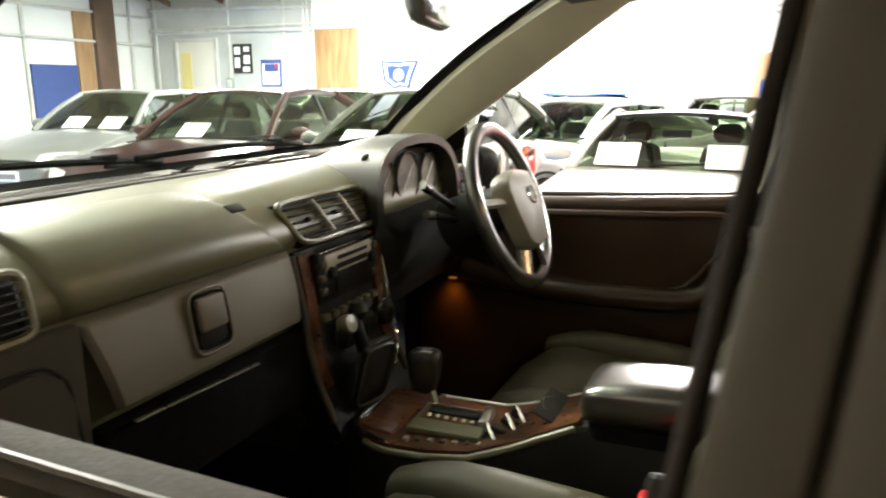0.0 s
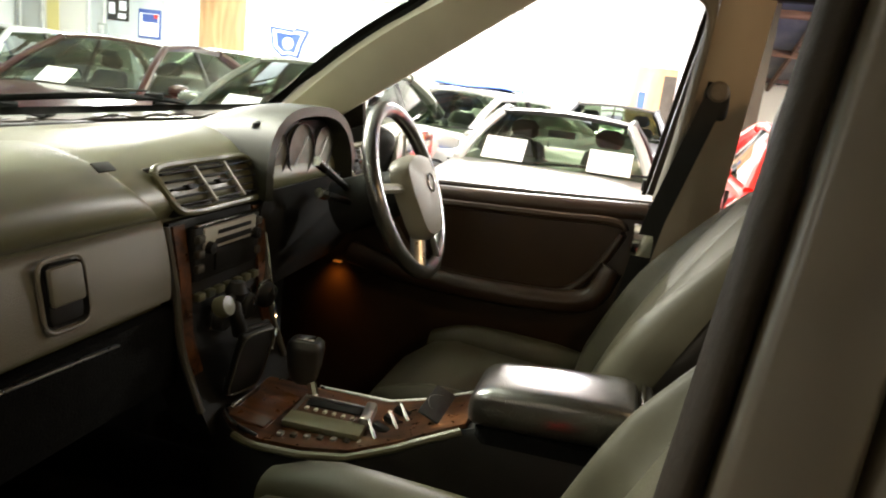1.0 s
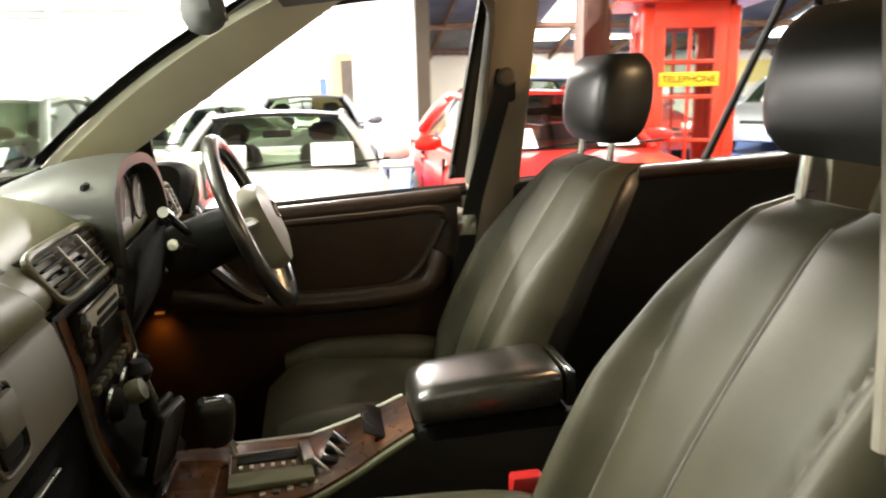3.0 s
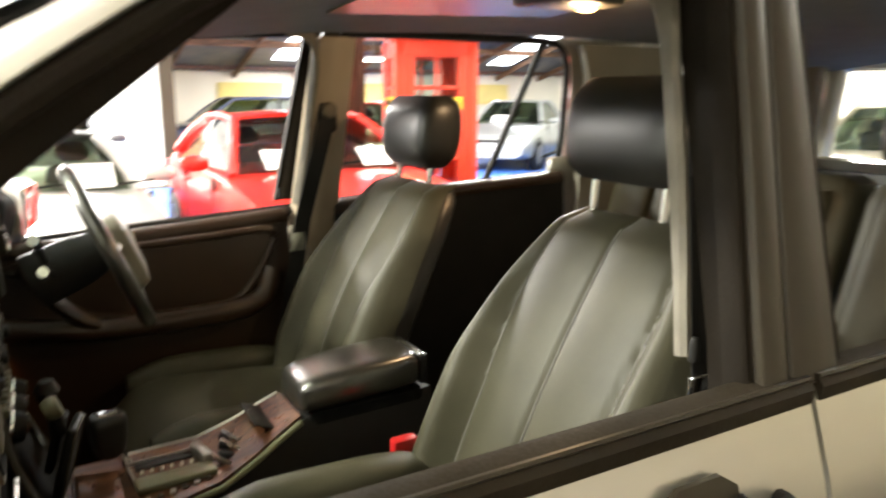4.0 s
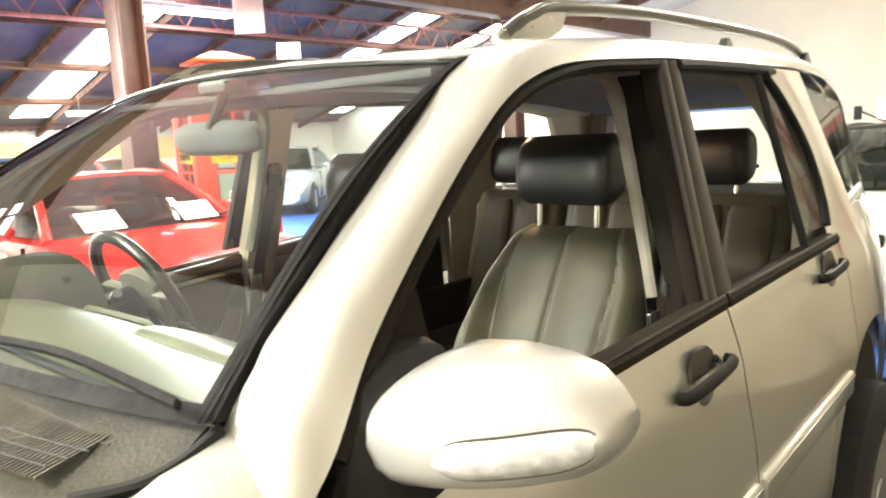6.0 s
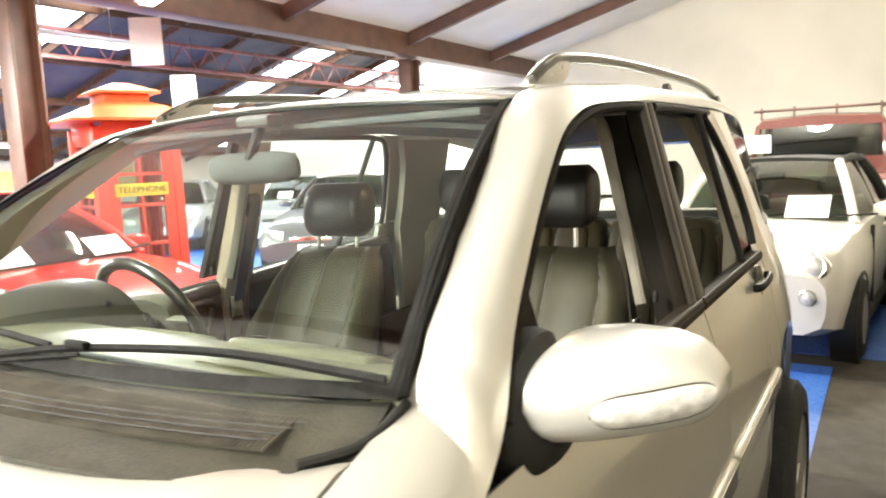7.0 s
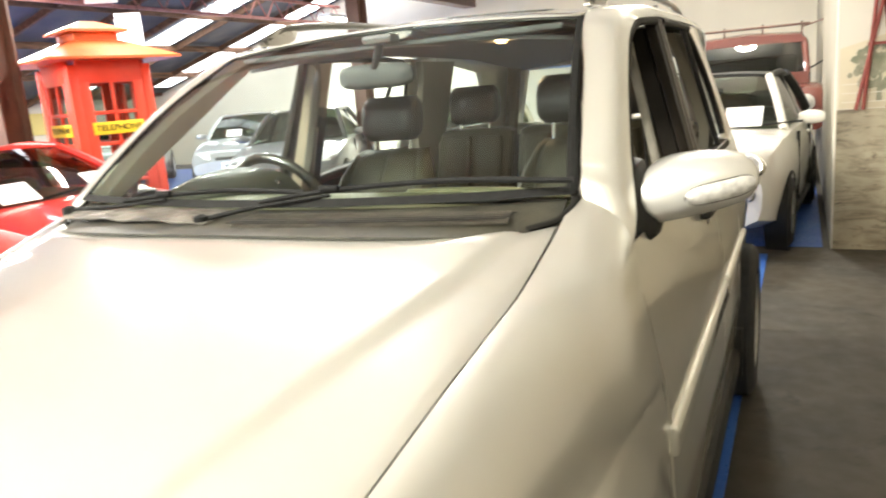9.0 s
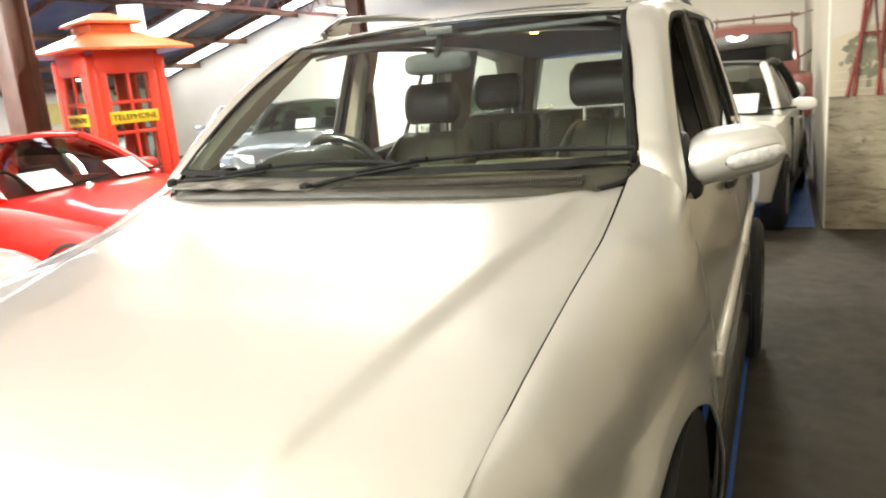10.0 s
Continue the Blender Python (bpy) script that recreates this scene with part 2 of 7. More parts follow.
def thing(name, label, category, m=None, group="", kind=""):
    ob = new(name)
    if m is not None:
        ob.matrix_basis = m
    return tagged(ob, label, category, group, kind)


def box(bm, c, s, bev=0.0, m=None, seg=2):
    r = bmesh.ops.create_cube(bm, size=1.0, matrix=Matrix.Translation(c) @ Matrix.Diagonal((*s, 1)))
    vs = r["verts"]
    if bev:
        es = {e for v in vs for e in v.link_edges}
        rr = bmesh.ops.bevel(bm, geom=list(es), offset=bev, segments=seg, affect="EDGES", profile=0.5)
        vs = list({v for f in rr["faces"] for v in f.verts} | {v for v in vs if v.is_valid})
    if m is not None:
        bmesh.ops.transform(bm, matrix=m, verts=vs)
    return bm


def B(c, s, bev=0.0, m=None, seg=2):
    return box(bmesh.new(), c, s, bev, m, seg)


def loft(secs, closed=True, caps=True, bm=None):
    """Skin through cross-sections that have the same number of points."""
    bm = bm or bmesh.new()
    rows = [[bm.verts.new(p) for p in s] for s in secs]
    n = len(secs[0])
    for a, b in zip(rows, rows[1:]):
        for i in range(n if closed else n - 1):
            j = (i + 1) % n
            try:
                bm.faces.new((a[i], a[j], b[j], b[i]))
            except ValueError:
                pass
    if closed and caps:
        bm.faces.new(rows[0])
        bm.faces.new(rows[-1][::-1])
    return bm


def grid(fn, nu, nv, bm=None):
    return loft([[fn(i / nu, j / nv) for j in range(nv + 1)] for i in range(nu + 1)], closed=False, bm=bm)


def patch(a, b, c, d, nu=8, nv=6, bulge=(0, 0, 0)):
    """A four-cornered sheet a-b (bottom), d-c (top), swelling by bulge in its middle."""
    a, b, c, d, k = map(Vector, (a, b, c, d, bulge))

    def fn(u, v):
        p = a.lerp(b, u).lerp(d.lerp(c, u), v)
        return p + k * (4 * u * (1 - u)) + k * 0.5 * (4 * v * (1 - v))
    return grid(fn, nu, nv)


def spline(pts, n):
    """A smooth run of n + 1 points through pts."""
    pts = [Vector(p) for p in pts]
    out = []
    m = len(pts) - 1
    for i in range(n + 1):
        t = i / n * m
        k = min(int(t), m - 1)
        f = t - k
        p1, p2 = pts[k], pts[k + 1]
        p0 = pts[k - 1] if k > 0 else p1 * 2 - p2
        p3 = pts[k + 2] if k + 2 <= m else p2 * 2 - p1
        out.append(0.5 * (2 * p1 + (p2 - p0) * f + (2 * p0 - 5 * p1 + 4 * p2 - p3) * f * f + (3 * p1 - p0 - 3 * p2 + p3) * f ** 3))
    return out


def tube(pts, r, n=8, bm=None, closed=False, flat=1.0, r2=None):
    """A round bar along points; flat squashes it along its second axis."""
    pts = [Vector(p) for p in pts]
    secs = []
    up = Vector((0, 0, 1))
    m = len(pts)
    for i, p in enumerate(pts):
        if closed:
            t = (pts[(i + 1) % m] - pts[i - 1]).normalized()
        else:
            t = (pts[min(i + 1, m - 1)] - pts[max(i - 1, 0)]).normalized()
        a = t.cross(up)
        if a.length < 0.05:
            a = t.cross(Vector((1, 0, 0)))
        a.normalize()
        b = a.cross(t).normalized()
        rad = r if r2 is None else r + (r2 - r) * i / max(1, m - 1)
        secs.append([p + a * rad * math.cos(k * 2 * math.pi / n) + b * rad * flat * math.sin(k * 2 * math.pi / n) for k in range(n)])
    if closed:
        secs.append(secs[0])
    bm = loft(secs, True, not closed, bm)
    if closed:
        bmesh.ops.remove_doubles(bm, verts=bm.verts, dist=1e-5)
    return bm


def lathe(prof, n=24, m=None, bm=None):
    """Turn (radius, height) pairs round the z axis, then place by m."""
    m = m or Matrix()
    secs = [[m @ Vector((r * math.cos(k * 2 * math.pi / n), r * math.sin(k * 2 * math.pi / n), h)) for k in range(n)] for r, h in prof]
    return loft(secs, True, True, bm)


def slab(outline, depth, m=None):
    """A flat outline in x, y thickened by depth along z, then placed by m."""
    m = m or Matrix()
    bm = loft([[m @ Vector((x, y, 0)) for x, y in outline], [m @ Vector((x, y, depth)) for x, y in outline]])
    return bm


def lerp(a, b, t):
    return a + (b - a) * t


def interp(x, xs):
    """Straight-line interpolation in a list of (x, y) pairs sorted by x."""
    if x <= xs[0][0]:
        return xs[0][1]
    for (x0, y0), (x1, y1) in zip(xs, xs[1:]):
        if x <= x1:
            return lerp(y0, y1, (x - x0) / (x1 - x0))
    return xs[-1][1]


def lettering(text, size, mat, m, parent, name="lettering", depth=0.002):
    cu = bpy.data.curves.new(name, "FONT")
    cu.body, cu.size, cu.extrude, cu.align_x, cu.align_y = text, size, depth, "CENTER", "CENTER"
    tmp = bpy.data.objects.new(name, cu)
    me = bpy.data.meshes.new_from_object(tmp)
    bpy.data.objects.remove(tmp)
    me.transform(m)
    me.materials.append(mat)
    ob = new(name, me)
    ob.parent = parent
    return ob


# ---------------------------------------------------------------- the hall
BACK, RIGHT_WALL, FAR_WALL, FRONT, LEFT = -15.5, 12.0, 16.5, 12.0, -5.0


def structure(name, bm, mat, label="", category="", **kw):
    return tagged(part(name, bm, mat, None, **kw), label, category, kind="structure")


structure("floor", B((6, -2, -0.1), (26, 32, 0.2)), CONCRETE, "grey stained concrete showroom floor", "floor")
structure("floor_paint", B((0.05, -2.1, 0.002), (1.87, 6.6, 0.004)), BLUE, "blue painted parking strip on the concrete floor", "floor")
structure("floor_paint", B((0.1, -10.4, 0.002), (2.8, 9.4, 0.004)), BLUE, "blue painted bay under the small white car", "floor")
structure("floor_paint", B((10.5, -9.3, 0.002), (9.6, 9.6, 0.004)), BLUE, "worn blue painted floor under the parked cars", "floor")
structure("floor_paint", B((7.0, 3.6, 0.002), (9.0, 13.0, 0.004)), BLUE, "worn blue painted floor under the parked cars", "floor")
structure("wall_east", B((RIGHT_WALL + 0.1, 4.4, 2.6), (0.2, 14.8, 5.2)), WALL, "bright white painted workshop wall", "wall")
structure("wall_recess", B(((RIGHT_WALL + FAR_WALL) / 2 + 0.2, -2.9, 2.6), (FAR_WALL - RIGHT_WALL + 0.2, 0.2, 5.2)), WALL, "white wall return", "wall")
structure("wall_far_east", B((FAR_WALL + 0.2, -9.3, 2.6), (0.2, 12.6, 5.2)), CREAM, "pale grey wall behind the parked cars", "wall")
structure("wall_south", B((5.8, BACK - 0.1, 3.2), (21.8, 0.2, 6.4)), CREAM, "warm white end wall of the hall", "wall")
structure("wall_north", B((3.6, FRONT + 0.1, 3.2), (17.4, 0.2, 6.4)), WALL, "white painted brick end wall with pipes", "wall")
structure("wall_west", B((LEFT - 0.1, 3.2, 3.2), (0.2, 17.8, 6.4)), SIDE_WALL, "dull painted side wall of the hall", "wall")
MURAL_Y = -5.65
structure("wall_mural", B((-3.22, MURAL_Y - 0.1, 3.2), (3.72, 0.2, 6.4)), CREAM, "end wall painted with a country landscape", "wall")
structure("wall_inner", B((-1.46, (MURAL_Y + BACK) / 2 - 0.1, 3.2), (0.2, MURAL_Y - BACK - 0.2, 6.4)), SHADED_CREAM, "warm white side wall beside the red truck", "wall")


def roof_east(x):
    return 5.05 - 0.28 * (x - 6)


def roof_west(x):
    return 3.75 + 0.26 * (6 - x)


def corrugated(x0, x1, y0, y1, height, pitch=0.19):
    n = int((y1 - y0) / pitch * 2)
    secs = []
    for x in (x0, x1):
        secs.append([Vector((x, lerp(y0, y1, i / n), height(x) + (0.03 if i % 2 else 0))) for i in range(n + 1)])
    return loft(secs, closed=False)


structure("ceiling", corrugated(6.1, 16.8, BACK, FRONT, roof_east), SHEET, "dark corrugated sheet roof with skylights", "ceiling", solid=0.02)
structure("ceiling_west", patch((6, BACK, 3.75), (6, FRONT, 3.75), (LEFT, FRONT, roof_west(LEFT)), (LEFT, BACK, roof_west(LEFT)), 2, 2), CEIL, "pale sloped ceiling boards over brown rafters", "ceiling", solid=0.04)
structure("ceiling_fascia", B((6.12, -1.75, 4.4), (0.06, 27.4, 1.4)), BROWN_STEEL, "dark brown fascia over the valley beam", "ceiling")

for yy in (-15.2, -12.5, -6.6, -1.0, 4.5):
    a, b = 7.0, 15.6
    t = thing("skylight", "long translucent skylight sheet in the corrugated roof", "skylight", kind="structure")
    part("sheet", patch((a, yy, roof_east(a) - 0.03), (b, yy, roof_east(b) - 0.03), (b, yy + 0.75, roof_east(b) - 0.03), (a, yy + 0.75, roof_east(a) - 0.03), 2, 2), SKYLIGHT, t, solid=0.01)
for xx in (7.2, 9.0, 10.8, 12.6, 14.4):
    structure("purlin", B((xx, -1.75, roof_east(xx) - 0.12), (0.07, 27.4, 0.14), 0.005), TIMBER, "dark timber purlin under the roof", "beam")
for yy in [BACK + 1.3 + 1.5 * k for k in range(18)]:
    t = structure("rafter", B((0, 0, 0), (10.9, 0.06, 0.12), m=pose(11.4, yy, roof_east(11.4) - 0.1, 0, 15.64, 0)), TIMBER, "timber rafter under the corrugated roof", "beam")
for yy in (-13.2, -10.2, -7.2, -3.6, 0.2, 4.0, 8.0):
    structure("rafter_west", B((0, 0, 0), (11.2, 0.09, 0.2), m=pose(0.5, yy, roof_west(0.5) - 0.14, 0, 14.57, 0)), BROWN_STEEL, "brown painted steel rafter", "beam")

# valley beam and its column
structure("beam", B((5.95, -1.75, 3.62), (0.3, 27.4, 0.42), 0.01), BROWN_STEEL, "heavy brown painted beam along the hall", "beam")


def column(x, y):
    t = thing("column", "brown painted steel column standing on the concrete floor", "column", pose(x, y, 0), group="hall columns", kind="structure")
    part("web", B((0, 0, 1.7), (0.06, 0.24, 3.4)), BROWN_STEEL, t)
    for s in (-1, 1):
        part("flange", B((0, s * 0.13, 1.7), (0.26, 0.03, 3.4), 0.004), BROWN_STEEL, t)
    part("base_plate", B((0, 0, 0.012), (0.36, 0.36, 0.024), 0.004), BROWN_STEEL, t)
    return t


column(6.1, -3.75)
column(6.1, -10.6)


def truss(x, z0, z1):
    t = thing("roof_truss", "faded red lattice steel truss under the roof", "truss", kind="structure")
    for z in (z0, z1):
        part("chord", B((x, -1.75, z), (0.07, 27.4, 0.06), 0.004), STEEL_PINK, t)
    n = 46
    for k in range(n):
        ya = lerp(BACK, FRONT, k / n)
        yb = lerp(BACK, FRONT, (k + 0.5) / n)
        yc = lerp(BACK, FRONT, (k + 1) / n)
        part("lattice_bar", tube([(x, ya, z0), (x, yb, z1)], 0.016, 5), STEEL_PINK, t)
        part("lattice_bar", tube([(x, yb, z1), (x, yc, z0)], 0.016, 5), STEEL_PINK, t)


truss(9.6, 3.44, 3.86)
structure("eave_beam", B((FAR_WALL - 0.1, -9.3, 2.35), (0.3, 12.4, 0.5), 0.01), BROWN_STEEL, "brown eave beam along the far wall", "beam")


# ---------------------------------------------------------------- lamps
def ceiling_lamp(x, y, z, power, w=0.32, l=1.5, warm=(1.0, 0.955, 0.88), tilt=0.0):
    t = thing("ceiling_light", "long white fluorescent batten, some added as light panels, under the roof", "ceiling light", pose(x, y, z, 0, tilt, 0), group="ceiling lights")
    part("housing", B((0, 0, 0.05), (w, l, 0.07), 0.01), WALL, t)
    part("diffuser", B((0, 0, 0.0), (w - 0.06, l - 0.06, 0.03), 0.008), TUBE, t)
    for s in (-1, 1):
        part("drop_rod", tube([(0, s * l * 0.35, 0.08), (0, s * l * 0.35, (roof_west(x) if x < 6 else roof_east(x)) - z)], 0.008, 6), SATIN, t)
    la = bpy.data.lights.new("ceiling_light_lamp", "AREA")
    la.shape, la.size, la.size_y, la.energy, la.color = "RECTANGLE", w - 0.08, l - 0.1, power, warm
    lo = new("lamp", la)
    lo.matrix_basis = pose(0, 0, -0.03)
    lo.parent = t
    return t


def pendant(x, y, z, power, warm=(1.0, 0.975, 0.86)):
    t = thing("pendant_lamp", "round white pendant lamp hanging from the sloped ceiling", "ceiling light", pose(x, y, z), group="pendant lamps")
    part("globe", lathe([(0.0, -0.09), (0.07, -0.08), (0.12, -0.02), (0.12, 0.03), (0.06, 0.08), (0.0, 0.085)], 20), TUBE, t)
    part("cap", lathe([(0.07, 0.075), (0.06, 0.13), (0.0, 0.135)], 16), WALL, t)
    part("drop_rod", tube([(0, 0, 0.12), (0, 0, roof_west(x) - z)], 0.008, 6), SATIN, t)
    la = bpy.data.lights.new("pendant_lamp_light", "POINT")
    la.energy, la.color, la.shadow_soft_size = power, warm, 0.30
    lo = new("lamp", la)
    lo.matrix_basis = pose(0, 0, -0.01)
    lo.parent = t
    t.children[0].visible_shadow = False
    return t


for x, y, z, p in ((-3.4, 3.4, 3.9, 80), (1.2, 2.6, 4.0, 1150), (-0.2, -9.2, 4.5, 560), (1.5, 7.0, 3.9, 700)):
    pendant(x, y, z, p)
for x, y, z, p in ((8.6, 0.0, 3.5, 1500), (8.6, 6.0, 3.5, 1300), (8.6, -6.0, 3.5, 800), (8.2, -13.4, 3.3, 560), (14.2, -7.2, 2.3, 300)):
    ceiling_lamp(x, y, z, p)
# Three added light panels, there to give the bright panels mirrored in the bonnet.
for x, w in ((5.15, 1.2), (3.55, 1.55), (2.15, 0.9)):
    ceiling_lamp(x, -4.95, roof_west(x) - 0.40, 90 * w, w, 0.24, (1.0, 0.985, 0.905), 14.57)


# ---------------------------------------------------------------- the silver off-road car
suv = thing("suv_car", "champagne silver off-road car with its side windows lowered", "car")
FA, RA = 0.19, -2.53          # axles along y
WR = 0.365                    # wheel radius


def flank(z):
    """Half width of the body side at height z."""
    return interp(z, [(0.30, 0.845), (0.42, 0.885), (0.62, 0.90), (0.80, 0.898), (0.86, 0.902), (0.95, 0.893), (1.13, 0.862), (1.235, 0.828), (1.31, 0.802)])


def tail_in(y):
    """How far the body draws in towards the tail."""
    return 0.15 * max(0, -2.45 - y) ** 2


def rear_edge(z, s):
    """Where the rear door's opening ends at height z."""
    if s > 0:
        return interp(z, [(1.235, -2.360), (1.42, -2.347), (1.585, -2.320), (1.66, -2.295), (1.70, -2.260), (1.722, -2.22)])
    return interp(z, [(1.235, -2.255), (1.285, -2.250), (1.335, -2.272), (1.42, -2.272), (1.505, -2.245), (1.585, -2.185), (1.655, -2.110), (1.70, -2.048), (1.722, -2.02)])


def pane_x(z):
    """Half width of the side glass plane at height z."""
    return 0.82 - 0.275 * (z - 1.245)


ARCH_R = 0.465


def arch(y, low):
    """Lower edge of the body: the sill, or the rim of a wheel arch."""
    for c in (FA, RA):
        r = ARCH_R if c == FA else 0.50
        if abs(y - c) < r:
            low = max(low, 0.44 + math.sqrt(r * r - (y - c) ** 2) * 1.02)
    return low


HOOD_EDGE = [(-0.40, 1.335), (-0.32, 1.312), (-0.20, 1.268), (-0.10, 1.236), (0.0, 1.209), (0.275, 1.167), (0.50, 1.127), (0.74, 1.074), (0.86, 1.035), (1.02, 0.955)]
WING_SEAM = [(0.36, -0.345), (0.75, -0.30), (0.97, -0.255), (1.165, -0.240), (1.235, -0.285), (1.295, -0.335), (1.33, -0.37)]


def hood_z(x, y):
    """The bonnet's height: crowned, with a raised middle that ends in a soft crease."""
    u = min(1, abs(x) / 0.70)
    crown = interp(y, [(-0.3, 0.040), (-0.12, 0.060), (0.0, 0.060), (0.4, 0.042), (1.0, 0.036)])
    k = max(0, min(1, (0.598 - 0.19 * y - abs(x)) / 0.036 + 0.5))
    return interp(y, HOOD_EDGE) + (crown - 0.009) * (1 - u ** 3.2) + 0.009 * k * k * (3 - 2 * k)


def hood_pt(u, v):
    x = lerp(-0.700, 0.700, u)
    k = abs(2 * u - 1)
    y = lerp(-0.085 - 0.165 * k ** 4, 1.00 - 0.17 * k ** 3, v)
    z = hood_z(x, y) - 0.35 * max(0, v - 0.93)
    edge = max(0, k - 0.97) / 0.03
    back = max(0, 0.03 - v) / 0.03
    return Vector((x, y, z - 0.003 * edge ** 2 - 0.008 * back ** 2))


part("bonnet", grid(hood_pt, 120, 40), PAINT, suv, solid=-0.012)
# wings
for s in (-1, 1):
    def wing(u, v, s=s):
        a = min(1, v / 0.45) * math.pi / 2
        zr = 0.97 + 0.345 * math.cos(a) ** 1.15 if v < 0.45 else lerp(0.97, 0.36, (v - 0.45) / 0.55)
        y = lerp(interp(zr, WING_SEAM) - 0.003, 0.95, u)
        front = max(0, (y - 0.55) / 0.40)
        zs = interp(y, HOOD_EDGE) - 0.004
        x0 = interp(y, [(-0.35, 0.707), (-0.15, 0.7045), (0.1, 0.7025)]) - 0.10 * front ** 2
        x1 = interp(y, [(-0.38, 0.889), (-0.25, 0.885), (-0.1, 0.872), (0.1, 0.855), (0.35, 0.832), (0.6, 0.79), (0.95, 0.66)])
        low = arch(y, 0.36)
        if v < 0.45:
            zz = 0.97 + (zs - 0.97) * math.cos(a) ** 1.15
            xx = x0 + (x1 - x0) * math.sin(a) ** 0.85
            rear = flank(zz) if zz < 1.18 else x0 + (flank(1.18) - x0) * math.sqrt(max(0, 1 - ((zz - 1.18) / (zs - 1.18)) ** 2))
            f = max(0, min(1, (-0.02 - y) / 0.20))
            xx = lerp(xx, rear, f * f * (3 - 2 * f))
        else:
            zz = lerp(0.97, min(low, 0.955), (v - 0.45) / 0.55)
            xx = x1 + flank(zz) - flank(0.97)
        d = math.hypot(y - FA, max(0, zz - 0.44)) - ARCH_R
        k = max(0, min(1, 1 - d / 0.11))
        xx += 0.026 * k * k * (3 - 2 * k)
        return Vector((s * xx, y, zz))
    part("wing", grid(wing, 90, 44), PAINT, suv, solid=-0.005)
    part("arch_liner", lathe([(0.462, -0.245 if s < 0 else -0.20), (0.467, 0.10 if s < 0 else 0.245)], 32, Matrix.Translation((s * 0.64, FA, 0.44)) @ Matrix.Rotation(math.pi / 2, 4, "Y")), BLACK, suv)
    part("arch_liner", lathe([(0.462, -0.20), (0.467, 0.10)], 32, Matrix.Translation((s * 0.64, RA, 0.44)) @ Matrix.Rotation(math.pi / 2, 4, "Y")), BLACK, suv)


def waist(y, s):
    """How far the waist line dips at y: the off side slopes down to the front."""
    return 0.0 if s < 0 else interp(y, [(-2.38, 0.027), (-1.78, 0.0), (-1.37, -0.028), (-1.12, -0.046), (-0.8, -0.066), (-0.3, -0.080)])


# doors: outer skins
def skin(y0, y1, z1=1.232, nz=16, ny=16, shift=0.0):
    def fn(u, v, s):
        zg = lerp(0.36, z1, v)
        y = lerp(interp(zg, WING_SEAM) - 0.007 if y0 > -0.5 else y0, y1, u)
        z = lerp(arch(y, 0.36), z1 + waist(y, s), v)
        taper = tail_in(y)
        return Vector((s * (flank(z) + shift - taper), y, z))
    return fn


